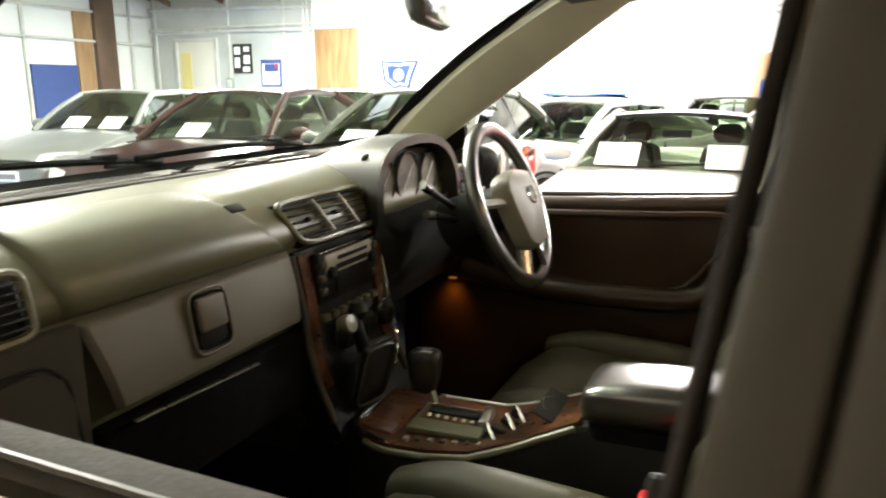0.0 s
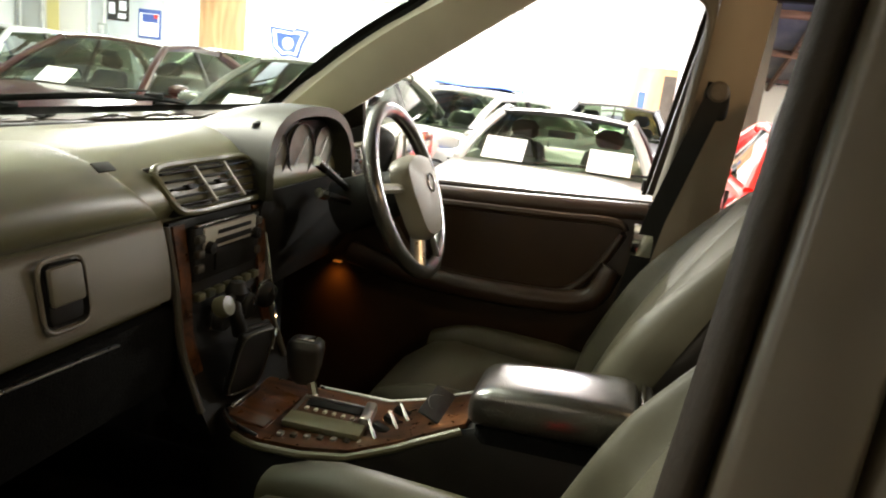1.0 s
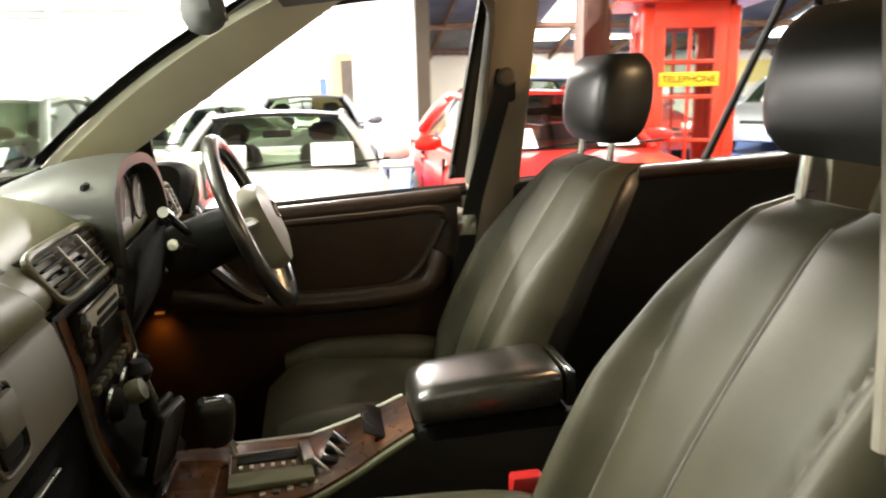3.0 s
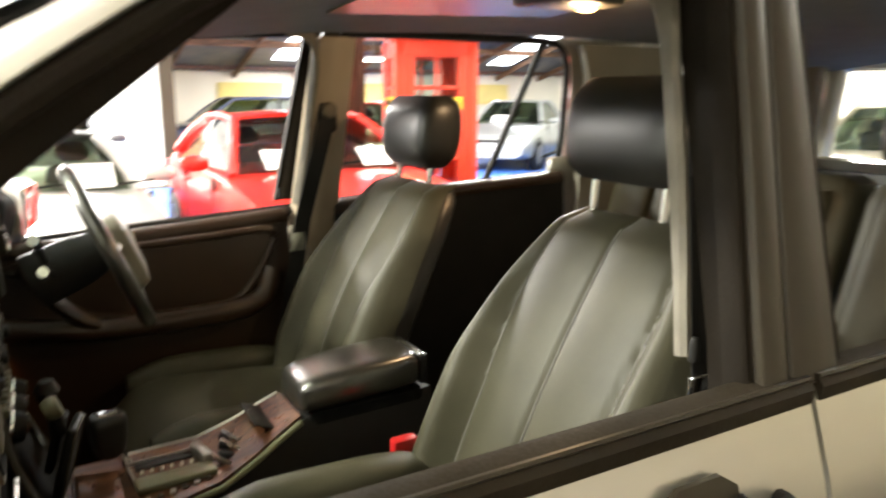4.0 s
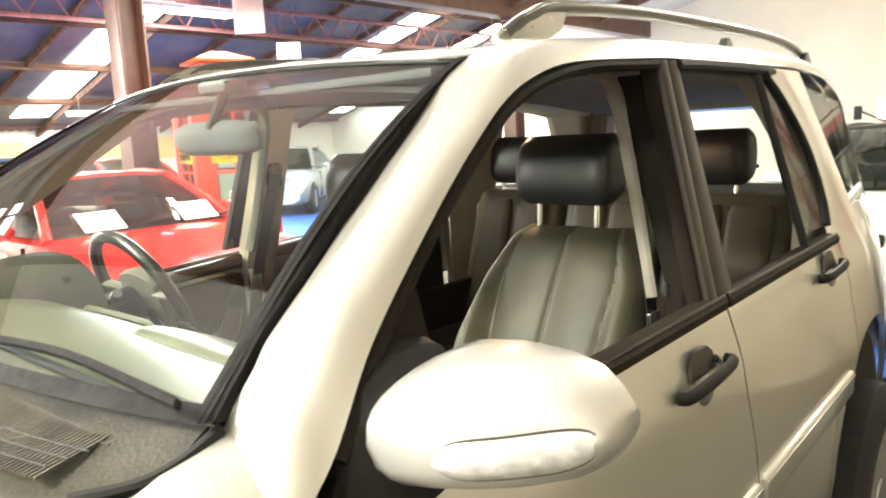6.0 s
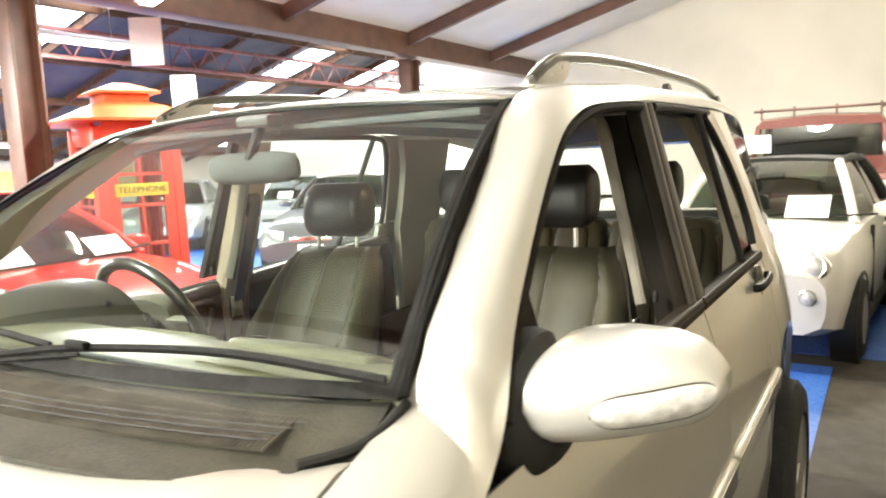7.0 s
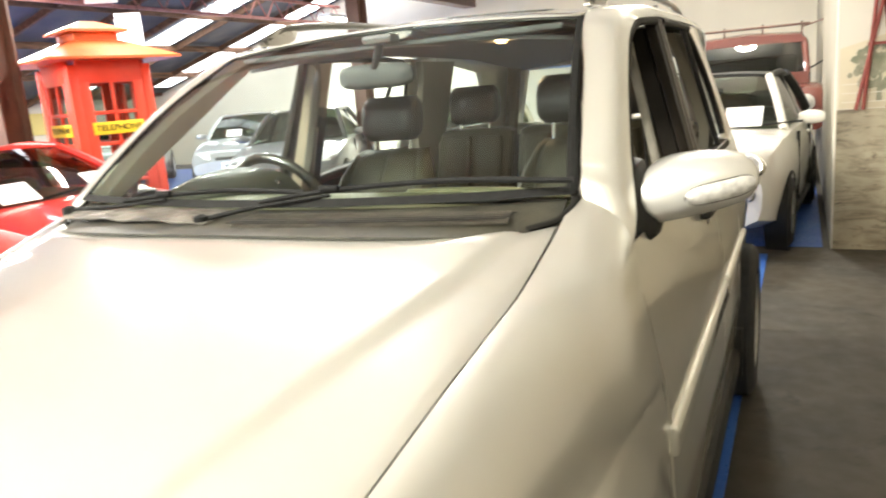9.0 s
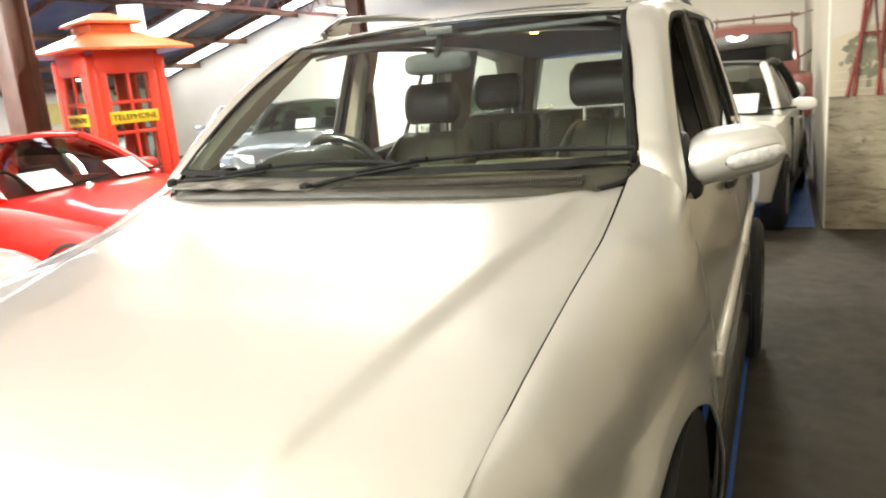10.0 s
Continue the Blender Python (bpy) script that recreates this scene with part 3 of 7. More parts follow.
DOORS = []
for s in (-1, 1):
    side = "passenger" if s < 0 else "driver"
    for name, y0, y1 in (("front_door", -0.365, -1.394), ("rear_door", -1.402, -2.30)):
        f = skin(y0, y1)
        d = part(name, grid(lambda u, v: f(u, v, s), 26, 30), PAINT, suv, solid=-0.005)
        DOORS.append(d)
        # protective moulding and its bright strip
        ym = (y0 + y1) / 2 + 0.05
        ly = abs(y1 - y0) - (0.12 if name == "rear_door" else -0.08)
        part("moulding", B((s * 0.902, ym, 0.845), (0.022, ly, 0.070), 0.009, None, 3), PAINT, d)
        part("moulding_insert", B((s * 0.913, ym, 0.866), (0.004, ly, 0.009), 0.002), PAINT, d)
        # waist rubber
        seal = ((0.836, 1.222), (0.838, 1.238), (0.828, 1.250), (0.812, 1.246), (0.806, 1.222)) if s > 0 else ((0.836, 1.222), (0.838, 1.238), (0.829, 1.250), (0.814, 1.252), (0.800, 1.250), (0.796, 1.222))
        part("waist_seal", loft([[(s * x, yy, z + waist(yy, s)) for x, z in seal] for yy in (y0 - (0.10 if y0 > -0.5 else 0.003), y1 + 0.003)]), WAIST if s < 0 else TRIM, d)
        part("waist_bead", tube([(s * 0.830, yy, 1.248 + waist(yy, s)) for yy in (y0 - (0.10 if y0 > -0.5 else 0.004), y1 + 0.004)], 0.0035, 6), PILLAR, d)
        part("inner_waist_seal", tube([(s * 0.775, yy, (1.240 if s > 0 else 1.176) + waist(yy, s)) for yy in (y0 - 0.03, (y0 + y1) / 2, y1 + 0.03)], 0.014, 8), BLACK, d)
        # grip and its cup
        yc, zc = (-1.198, 1.143) if name == "front_door" else (-2.125, 1.172)
        xs = flank(zc)
        hd = part("door_handle", tube(spline([(s * (xs + 0.004), yc - 0.113, zc + 0.003), (s * (xs + 0.022), yc - 0.100, zc + 0.004), (s * (xs + 0.028), yc, zc + 0.002), (s * (xs + 0.022), yc + 0.095, zc - 0.003), (s * (xs + 0.004), yc + 0.110, zc - 0.004)], 18), 0.0100, 10, flat=1.25), BLACK, d, "black plastic pull handle")
        # flat dark plate that stands for the shade inside the grip recess
        up = [(-0.06, 0.004), (0.055, 0.004), (0.048, 0.036), (0.025, 0.050), (-0.030, 0.050), (-0.052, 0.036)]
        part("handle_recess", slab([(yc + a, zc + b) for a, b in up], 0.006, Matrix(((0, -s * 0.15, s, s * (xs + 0.150 * zc)), (1, 0, 0, 0), (0, 1, 0, 0), (0, 0, 0, 1)))), LOWER_TRIM, d, "dark plate for the shade in the grip recess")
        part("handle_cup", lathe([(0.001, 0.006), (0.030, 0.006), (0.042, 0.001), (0.046, -0.006)], 24, Matrix.Translation((s * flank(zc - 0.022), yc - 0.005, zc - 0.028)) @ Matrix.Diagonal((1, 0.95, 0.7, 1)) @ Matrix.Rotation(s * math.pi / 2, 4, "Y")), SATIN, d)
        if name == "front_door":
            part("lock", lathe([(0.0, 0.006), (0.006, 0.006), (0.008, 0)], 14, Matrix.Translation((s * (xs + 0.006), yc - 0.05, zc + 0.022)) @ Matrix.Rotation(s * math.pi / 2, 4, "Y")), BLACK, hd)
    for yg in (-1.398, -2.305):
        part("door_gap", loft([[(s * (flank(z) - 0.010), yg - 0.016, z), (s * (flank(z) - 0.010), yg + 0.016, z), (s * (flank(z) - 0.022), yg + 0.016, z), (s * (flank(z) - 0.022), yg - 0.016, z)] for z in [lerp(arch(yg, 0.40), 1.225, k / 14) for k in range(15)]]), BLACK, suv)
    q = skin(-2.31, -3.62, 1.30)
    part("rear_quarter_panel", grid(lambda u, v: q(u, v, s), 26, 18), PAINT, suv, solid=-0.02)
    part("sill", B((s * 0.855, -1.28, 0.33), (0.09, 1.9, 0.11), 0.03), BLACK, suv)

# pillars and roof sides, swept between the door frames and the roof's edge
EDGE_IN = [(-0.290, 1.218), (-0.340, 1.255), (-0.394, 1.297), (-0.466, 1.376), (-0.552, 1.448), (-0.650, 1.523), (-0.735, 1.582), (-0.82, 1.634), (-0.91, 1.670), (-1.040, 1.697), (-1.323, 1.716), (-1.48, 1.722), (-2.0, 1.728), (-2.35, 1.727), (-2.70, 1.700), (-3.30, 1.60), (-3.48, 1.55)]
EDGE_OUT = [(0.722, -0.342, 1.326), (0.717, -0.36, 1.345), (0.712, -0.385, 1.368), (0.705, -0.41, 1.392), (0.688, -0.49, 1.447), (0.665, -0.575, 1.503), (0.645, -0.66, 1.56), (0.622, -0.755, 1.62), (0.600, -0.86, 1.688), (0.588, -1.0, 1.735), (0.583, -1.32, 1.762), (0.58, -1.48, 1.772), (0.58, -2.0, 1.786), (0.58, -2.35, 1.784), (0.578, -2.75, 1.768), (0.53, -3.35, 1.70), (0.50, -3.50, 1.65)]
for s in (-1, 1):
    inn = spline([(s * (pane_x(z) + 0.012 - tail_in(y)), y, z) for y, z in EDGE_IN], 78)
    outp = spline([(s * x, y, z) for x, y, z in EDGE_OUT], 78)
    secs = []
    for i, (a, b) in enumerate(zip(inn, outp)):
        nrm = Vector((s * 0.75, 0.12 if i < 30 else 0, 0.66)).normalized()
        secs.append([a.lerp(b, k / 8) + nrm * ((0.018 + 0.006 * min(1, i / 8)) * math.sin(math.pi * k / 8) - 0.016 * max(0, 1 - i / 7) ** 1.5) for k in range(9)])
    part("roof_side", loft(secs, closed=False), PAINT, suv, solid=-0.004)
    # window frames
    fr = [(-0.40, 1.285), (-0.475, 1.366), (-0.562, 1.438), (-0.660, 1.513), (-0.747, 1.572), (-0.830, 1.622), (-0.922, 1.657), (-1.040, 1.683), (-1.18, 1.696), (-1.37, 1.705)]
    part("window_frame", tube(spline([(s * (pane_x(z) + 0.002), y, z) for y, z in fr], 40), 0.011, 8), TRIM, suv)
    fr2 = [(-1.48, 1.708), (-1.7, 1.713), (-2.02 + 0.08 * s, 1.713)] + ([(-2.15, 1.713)] if s > 0 else []) + [(rear_edge(z, s), z) for z in (1.70, 1.655, 1.585, 1.505, 1.42, 1.335, 1.278)]
    part("window_frame", tube(spline([(s * (pane_x(z) + 0.002), y, z) for y, z in fr2], 40), 0.012, 8), BLACK, suv)
    part("quarter_bar", tube([(s * pane_x(1.71), -1.985 if s < 0 else -2.190, 1.71), (s * pane_x(1.25), -2.005 if s < 0 else -2.052, 1.25)], 0.011, 8), BLACK, suv)

    # centre pillar: door edges outside, trimmed post inside
    def strip(name, ya0, ya1, yb0, yb1, off, mat, z0=1.24, z1=1.716):
        secs = []
        for k in range(9):
            z = lerp(z0, z1, k / 8)
            x = pane_x(z) + off
            a, b = lerp(ya0, yb0, k / 8), lerp(ya1, yb1, k / 8)
            e = 0.004
            secs.append([(s * (x - e), a, z), (s * (x - 0.001), a - e, z), (s * x, (a + b) / 2, z), (s * (x - 0.001), b + e, z), (s * (x - e), b, z), (s * (x - 0.03), b, z), (s * (x - 0.03), a, z)])
        return part(name, loft(secs), mat, suv, angle=60)
    strip("door_edge", -1.308, -1.319, -1.374, -1.387, -0.004, TRIM)
    strip("pillar_cover", -1.321, -1.364, -1.388, -1.424, 0.008, PILLAR)
    strip("pillar_cover", -1.368, -1.450, -1.430, -1.476, 0.008, PILLAR)
    strip("door_edge", -1.454, -1.470, -1.479, -1.496, -0.002, TRIM)
    secs = []
    for k in range(17):
        z = lerp(1.235, 1.722, k / 16)
        ya = rear_edge(z, s) - 0.012
        yb = interp(z, [(1.235, -2.60), (1.722, -2.36)] if s < 0 else [(1.235, -2.70), (1.722, -2.64)])
        x = pane_x(z) + 0.010 - tail_in(yb) * 0.6
        secs.append([(s * (x - 0.016), ya, z), (s * (x - 0.004), ya - 0.004, z), (s * x, ya - 0.018, z), (s * (x + 0.002), (ya + yb) / 2, z), (s * (x - 0.001), yb + 0.006, z), (s * (x - 0.012), yb, z)])
    part("rear_pillar", loft(secs, closed=False), PAINT, suv, solid=-0.004)
    part("tail_pillar", loft([[(s * (pane_x(z) - tail_in(ya) + 0.002), ya, z), (s * (pane_x(z) - tail_in(yb) + 0.002), yb, z), (s * (pane_x(z) - tail_in(yb) - 0.04), yb, z), (s * (pane_x(z) - tail_in(ya) - 0.03), ya, z)] for z, ya, yb in ((1.29, -3.28, -3.58), (1.46, -3.20, -3.50), (1.64, -3.08, -3.40))]), PAINT, suv)
    # mirror sail
    part("mirror_sail", slab([(-0.385, 1.245), (-0.575, 1.245), (-0.572, 1.425), (-0.545, 1.412), (-0.46, 1.340)], 0.02, Matrix(((0, -s * 0.275, s, s * (0.82 + 0.275 * 1.245 - 0.026)), (1, 0, 0, 0), (0, 1, 0, 0), (0, 0, 0, 1)))), TRIM, suv)
    # glass that stays up
    for nm, ys in (("quarter_window", (-2.01, -2.27, -2.04, -1.99) if s < 0 else (-2.06, -2.36, -2.26, -2.20)), ("load_window", (-2.57, -3.30, -3.10, -2.37) if s < 0 else (-2.68, -3.30, -3.10, -2.64))):
        zt = 1.64 if nm == "load_window" else 1.705
        q = [(ys[0], 1.28), (ys[1], 1.28), (ys[2], zt), (ys[3], 1.705)]
        part(nm, patch(*[(s * (pane_x(z) - tail_in(y)), y, z) for y, z in q], 3, 3), SIDEGLASS, suv)
    # roof rail
    rail = part("roof_rail", tube(spline([(s * 0.575, -1.03, 1.752), (s * 0.575, -1.10, 1.785), (s * 0.573, -1.22, 1.815), (s * 0.57, -1.6, 1.838), (s * 0.57, -2.2, 1.845), (s * 0.565, -2.6, 1.840), (s * 0.56, -2.86, 1.815), (s * 0.555, -2.98, 1.768)], 48), 0.0145, 10), RAIL, suv, "silver roof rail")
    part("rail_foot", loft([[(s * 0.574 + dx * w, y, z0 if k < 2 else z1) for k, dx in enumerate((-1, 1, 0.55, -0.55))] for y, z0, z1, w in ((-1.005, 1.744, 1.750, 0.010), (-1.045, 1.746, 1.770, 0.019), (-1.095, 1.749, 1.796, 0.021), (-1.15, 1.754, 1.815, 0.020), (-1.195, 1.772, 1.824, 0.016), (-1.22, 1.800, 1.826, 0.011))]), SATIN, rail)
    for yy in (-2.10, -2.90):
        part("rail_foot", loft([[(s * 0.572 + dx * 0.022 * k, yy + dy * 0.07 * k2, z) for dx, dy in ((-1, -1), (1, -1), (1, 1), (-1, 1))] for k, k2, z in ((0.7, 0.7, 1.770), (0.55, 0.40, 1.792), (0.4, 0.18, 1.815))]), RAIL, rail)

# roof skin
def roof_pt(u, v):
    x = lerp(-0.585, 0.585, u)
    k = (2 * u - 1) ** 2
    y = lerp(-0.845 - 0.045 * k, -3.46, v)
    z = interp(-y, [(0.84, 1.736), (0.95, 1.752), (1.3, 1.786), (2.0, 1.812), (2.8, 1.796), (3.46, 1.72)]) - 0.030 * k
    return Vector((x * (1 - 0.9 * tail_in(y)), y, z))


part("roof", grid(roof_pt, 20, 30), PAINT, suv, solid=-0.012)
part("sunroof", grid(lambda u, v: roof_pt(lerp(0.18, 0.82, u), lerp(0.13, 0.32, v)) + Vector((0, 0, 0.004)), 10, 8), CARGLASS, suv)


# windscreen
def screen(u, v):
    k = (2 * u - 1) ** 2
    b = Vector((lerp(-0.715, 0.715, u), -0.245 - 0.075 * k, 1.312 + 0.012 * k))
    t = Vector((lerp(-0.592, 0.592, u), -0.850 - 0.045 * k, 1.732 - 0.026 * k))
    p = b.lerp(t, v)
    return p + Vector((0, 0.3, 0.5)) * 0.05 * math.sin(math.pi * v)


ws = part("windscreen", grid(screen, 24, 14), WINDSCREEN, suv)
ws.visible_shadow = False
for s, e in ((0, 0.012), (1, 0.988)):
    part("screen_band", grid(lambda u, v: screen(lerp(s, e, u), v) + Vector((0, 0.0015, 0.0025)), 2, 14), WIPER, ws)
part("screen_band", grid(lambda u, v: screen(u, lerp(0.0, 0.032, v)) + Vector((0, 0.0015, 0.0025)), 24, 2), WIPER, ws)
part("screen_band", grid(lambda u, v: screen(u, lerp(0.978, 1.0, v)) + Vector((0, 0.0015, 0.0025)), 24, 2), BLACK, ws)
for s in (-1, 1):
    edge = [screen(0.5 + s / 2, v / 28) for v in range(29)]
    lip = spline([(s * x, y, z) for x, y, z in EDGE_OUT[:10]], 60)
    part("screen_gasket", loft([[p + Vector((-s * 0.008, 0.003, 0.004)), p.lerp(min(lip, key=lambda q: abs(q.z - p.z)), 0.5) + Vector((0, 0.002, 0.004)), min(lip, key=lambda q: abs(q.z - p.z)) - Vector((s * 0.004, 0, 0.002))] for p in edge], closed=False), WIPER, suv, solid=-0.003)

# scuttle panel with its grille
cowl = part("scuttle_panel", grid(lambda u, v: Vector((lerp(-0.695, 0.695, u), lerp(-0.262 - 0.075 * (2 * u - 1) ** 2, -0.055 - 0.165 * (2 * u - 1) ** 4, v), lerp(1.302 + 0.012 * (2 * u - 1) ** 4, 1.288 - 0.030 * (2 * u - 1) ** 4, v) - 0.006 * math.sin(math.pi * v))), 30, 8), SCUTTLE, suv, "dark dusty scuttle panel", solid=0.006)
for k in range(96):
    x = lerp(-0.60, 0.02, k / 95)
    part("grille_slat", B((0, 0, 0), (0.0024, 0.105, 0.004), m=pose(x, -0.185 - 0.09 * (x / 0.7) ** 2, 1.2965, -5, 0, 14)), SLAT, cowl)
for k in range(5):
    part("grille_bar", tube([(lerp(-0.61, 0.03, j / 8), lerp(-0.145, -0.225, k / 4) - 0.09 * (lerp(-0.61, 0.03, j / 8) / 0.7) ** 2, 1.2985) for j in range(9)], 0.0012, 4), BLACK, cowl)
for s in (-1, 1):
    part("scuttle_seal", tube(spline([(s * 0.716, -0.338, 1.318), (s * 0.708, -0.300, 1.298), (s * 0.692, -0.262, 1.284), (s * 0.65, -0.215, 1.276)], 12), 0.007, 8), BLACK, cowl)
part("scuttle_cover", grid(lambda u, v: Vector((lerp(0.10, 0.64, u), lerp(-0.258, -0.150, v) - 0.12 * lerp(0.10, 0.64, u) ** 2, lerp(1.303, 1.293, v) + (0.007 * math.sin(math.pi * v) + 0.005 * abs(math.sin(9 * u + 5 * v)) + 0.004 * abs(math.sin(17 * u - 11 * v + 1.3))) * min(1, 6 * u))), 48, 16), DUST, cowl, "crumpled dusty grey cover", solid=0.004)

# wipers
def wiper(name, pts):
    w = part(name, tube(spline(pts[:3], 10), 0.0065, 7, r2=0.004), WIPER, suv, "black windscreen wiper")
    part("blade", tube(spline([Vector(p) + Vector((0, -0.003, 0.010)) for p in pts[1:]], 16), 0.0042, 6, flat=1.6), WIPER, w)
    part("blade_clip", B(Vector(pts[2]) + Vector((0, 0, 0.016)), (0.05, 0.014, 0.012), 0.003), WIPER, w)
    part("pivot_cap", lathe([(0.02, 0), (0.018, 0.02), (0.0, 0.026)], 14, Matrix.Translation(Vector(pts[0]) - Vector((0, 0, 0.012)))), WIPER, w)
    return w


wiper("wiper", [(0.126, -0.172, 1.300), (0.0, -0.227, 1.320), (-0.17, -0.268, 1.338), (-0.45, -0.294, 1.352), (-0.72, -0.290, 1.348)])
wiper("wiper", [(0.66, -0.235, 1.312), (0.46, -0.245, 1.322), (0.33, -0.262, 1.334), (0.12, -0.275, 1.342), (-0.10, -0.264, 1.336)])

# mirrors
MIRROR_TOP = [(0.806, 1.315), (0.815, 1.346), (0.830, 1.360), (0.862, 1.372), (0.918, 1.379), (0.975, 1.377), (1.005, 1.368), (1.020, 1.356), (1.030, 1.343), (1.036, 1.331)]
MIRROR_LOW = [(0.806, 1.262), (0.815, 1.240), (0.835, 1.228), (0.895, 1.240), (0.964, 1.257), (1.006, 1.270), (1.022, 1.281), (1.031, 1.293), (1.036, 1.305)]


def mirror_front(x):
    return -0.428 - 0.078 * max(0, (x - 0.85) / 0.18) ** 2.4


def mirror(s):
    def ring(x):
        hi, lo = interp(x, MIRROR_TOP), interp(x, MIRROR_LOW)
        zc, h = (hi + lo) / 2, (hi - lo) / 2
        yf, yb = mirror_front(x), -0.572
        return zc, h, yf, yb

    def shell(x, z):
        """The front face's y at x, z."""
        zc, h, yf, yb = ring(x)
        return yb + (yf - yb) * max(0, 1 - abs((z - zc) / h) ** 2.9) ** 0.38
    secs = []
    xs = [0.806, 0.809, 0.815, 0.823, 0.832] + [lerp(0.845, 1.005, k / 14) for k in range(15)] + [1.014, 1.021, 1.028, 1.033, 1.036]
    for x in xs:
        zc, h, yf, yb = ring(x)
        e = min(1, max(0.35, (x - 0.802) / 0.02))
        sec = []
        for j in range(28):
            t = j / 28 * 2 * math.pi
            zz = zc + h * math.copysign(abs(math.sin(t)) ** 0.69, math.sin(t))
            c = math.cos(t)
            yy = yb + (yf - yb) * e * c ** 0.76 if c > 0 else yb + 0.014 * c
            sec.append(Vector((s * x, yy, zz)))
        secs.append(sec)
    m = part("door_mirror", loft(secs), LIT_MIRROR_PAINT, suv, "silver door mirror with an indicator strip", angle=60)
    part("mirror_glass", B((s * 0.915, -0.588, 1.315), (0.150, 0.008, 0.10), 0.002), CHROME, m)
    foot = []
    for x, zc, hz, hy in ((0.752, 1.290, 0.075, 0.066), (0.772, 1.288, 0.083, 0.076), (0.788, 1.286, 0.086, 0.082), (0.806, 1.283, 0.084, 0.082), (0.820, 1.266, 0.066, 0.078), (0.835, 1.248, 0.043, 0.066), (0.848, 1.239, 0.024, 0.050)):
        ring_z = [(math.cos(n * math.pi / 16), math.sin(n * math.pi / 16)) for n in range(32)]
        foot.append([(s * x, -0.488 + hy * math.copysign(abs(c) ** 0.8, c) - 0.42 * hz * k, zc + hz * math.copysign(abs(k) ** 0.8, k)) for c, k in ring_z])
    part("mirror_foot", loft(foot), BLACK, m)

    def band(f, g, lift):
        x = lerp(0.908, 1.034, f)
        h = 0.0195 * max(0.02, 1 - abs(2 * f - 1) ** 4.5) ** 0.5
        z = lerp(1.297, 1.318, f) + h * g
        return Vector((s * x, shell(x, z) + lift * (1 - abs(g) ** 3), z))
    part("lens_groove", grid(lambda u, v: band(lerp(-0.02, 0.975, u), lerp(-1.12, 1.12, v), 0.0012), 30, 8), LOWER_TRIM, m, solid=0.001)
    part("indicator_lens", grid(lambda u, v: band(lerp(0.01, 0.985, u), lerp(-0.98, 0.98, v), 0.0055), 30, 8), INDICATOR, m, "clear indicator lens", solid=0.002)
    return m


mirror(-1)
# the off-side mirror stands lower and is turned in a little
mirror(1).matrix_basis = Matrix.Translation((0.80, -0.585, -0.055)) @ Matrix.Rotation(radians(-12), 4, "Z") @ Matrix.Translation((-0.80, 0.50, 0))


# wheels
def wheel(parent, x, y, r, w, s, rim_mat=ALLOY, spokes=5):
    m = Matrix.Translation((x, y, r)) @ Matrix.Rotation(s * math.pi / 2, 4, "Y")
    wh = part("wheel", lathe([(r * 0.62, -w * 0.5), (r * 0.9, -w * 0.5), (r * 0.985, -w * 0.38), (r, -w * 0.2), (r, w * 0.2), (r * 0.985, w * 0.38), (r * 0.9, w * 0.48), (r * 0.68, w * 0.5), (r * 0.64, w * 0.42)], 36, m), TYRE, parent, "black tyre on a silver alloy rim")
    part("rim", lathe([(r * 0.66, w * 0.44), (r * 0.63, w * 0.47), (r * 0.58, w * 0.40), (r * 0.56, w * 0.05)], 32, m), rim_mat, wh)
    part("brake_disc", lathe([(0.0, w * 0.02), (r * 0.5, w * 0.02), (r * 0.5, 0.0)], 24, m), BLACK, wh)
    for k in range(spokes):
        a = k * 2 * math.pi / spokes
        part("spoke", B((r * 0.33, 0, w * 0.36), (r * 0.56, r * 0.17, w * 0.13), 0.012, m @ Matrix.Rotation(a, 4, "Z")), rim_mat, wh)
    part("hub_cap", lathe([(r * 0.16, w * 0.38), (r * 0.14, w * 0.46), (0.0, w * 0.48)], 18, m), rim_mat, wh)
    return wh


for s in (-1, 1):
    wheel(suv, s * 0.775, FA, WR, 0.235, s)
    wheel(suv, s * 0.83, RA, WR, 0.235, s)
    part("wheel_housing", B((s * 0.60, FA, 0.62), (0.03, 1.0, 0.70)), BLACK, suv)
    part("wheel_housing", B((s * 0.60, RA, 0.62), (0.03, 1.0, 0.70)), BLACK, suv)
    part("mud_flap", B((s * 0.79, FA - 0.44, 0.38), (0.20, 0.02, 0.36), 0.006), BLACK, suv)
    part("mud_flap", B((s * 0.82, RA + 0.45, 0.36), (0.18, 0.02, 0.22), 0.006), BLACK, suv)
# nose
nose = part("front_bumper", loft([[(x, y - 0.22 * (x / 0.9) ** 4, z) for x in [lerp(-0.88, 0.88, k / 16) for k in range(17)]] for y, z in ((0.92, 0.34), (1.0, 0.42), (1.03, 0.55), (1.0, 0.68), (0.95, 0.72))], closed=False), PAINT, suv, solid=0.03)
part("grille", grid(lambda u, v: Vector((lerp(-0.36, 0.36, u), lerp(0.955, 0.885, v), lerp(0.74, 1.0, v))), 8, 6), BLACK, suv, solid=0.02)
for s in (-1, 1):
    part("headlamp", patch((s * 0.38, 0.95, 0.76), (s * 0.84, 0.76, 0.78), (s * 0.80, 0.70, 0.97), (s * 0.38, 0.88, 1.0), 6, 5, (0, 0.03, 0)), LENS, suv, solid=0.02)
part("tailgate", grid(lambda u, v: Vector((lerp(-0.68, 0.68, u) * lerp(1.0, 0.80, max(0, v - 0.55) / 0.45), lerp(-3.66, -3.60, v) + 0.16 * max(0, v - 0.55) / 0.45, lerp(0.55, 1.30, v))), 12, 10), PAINT, suv, solid=0.02)
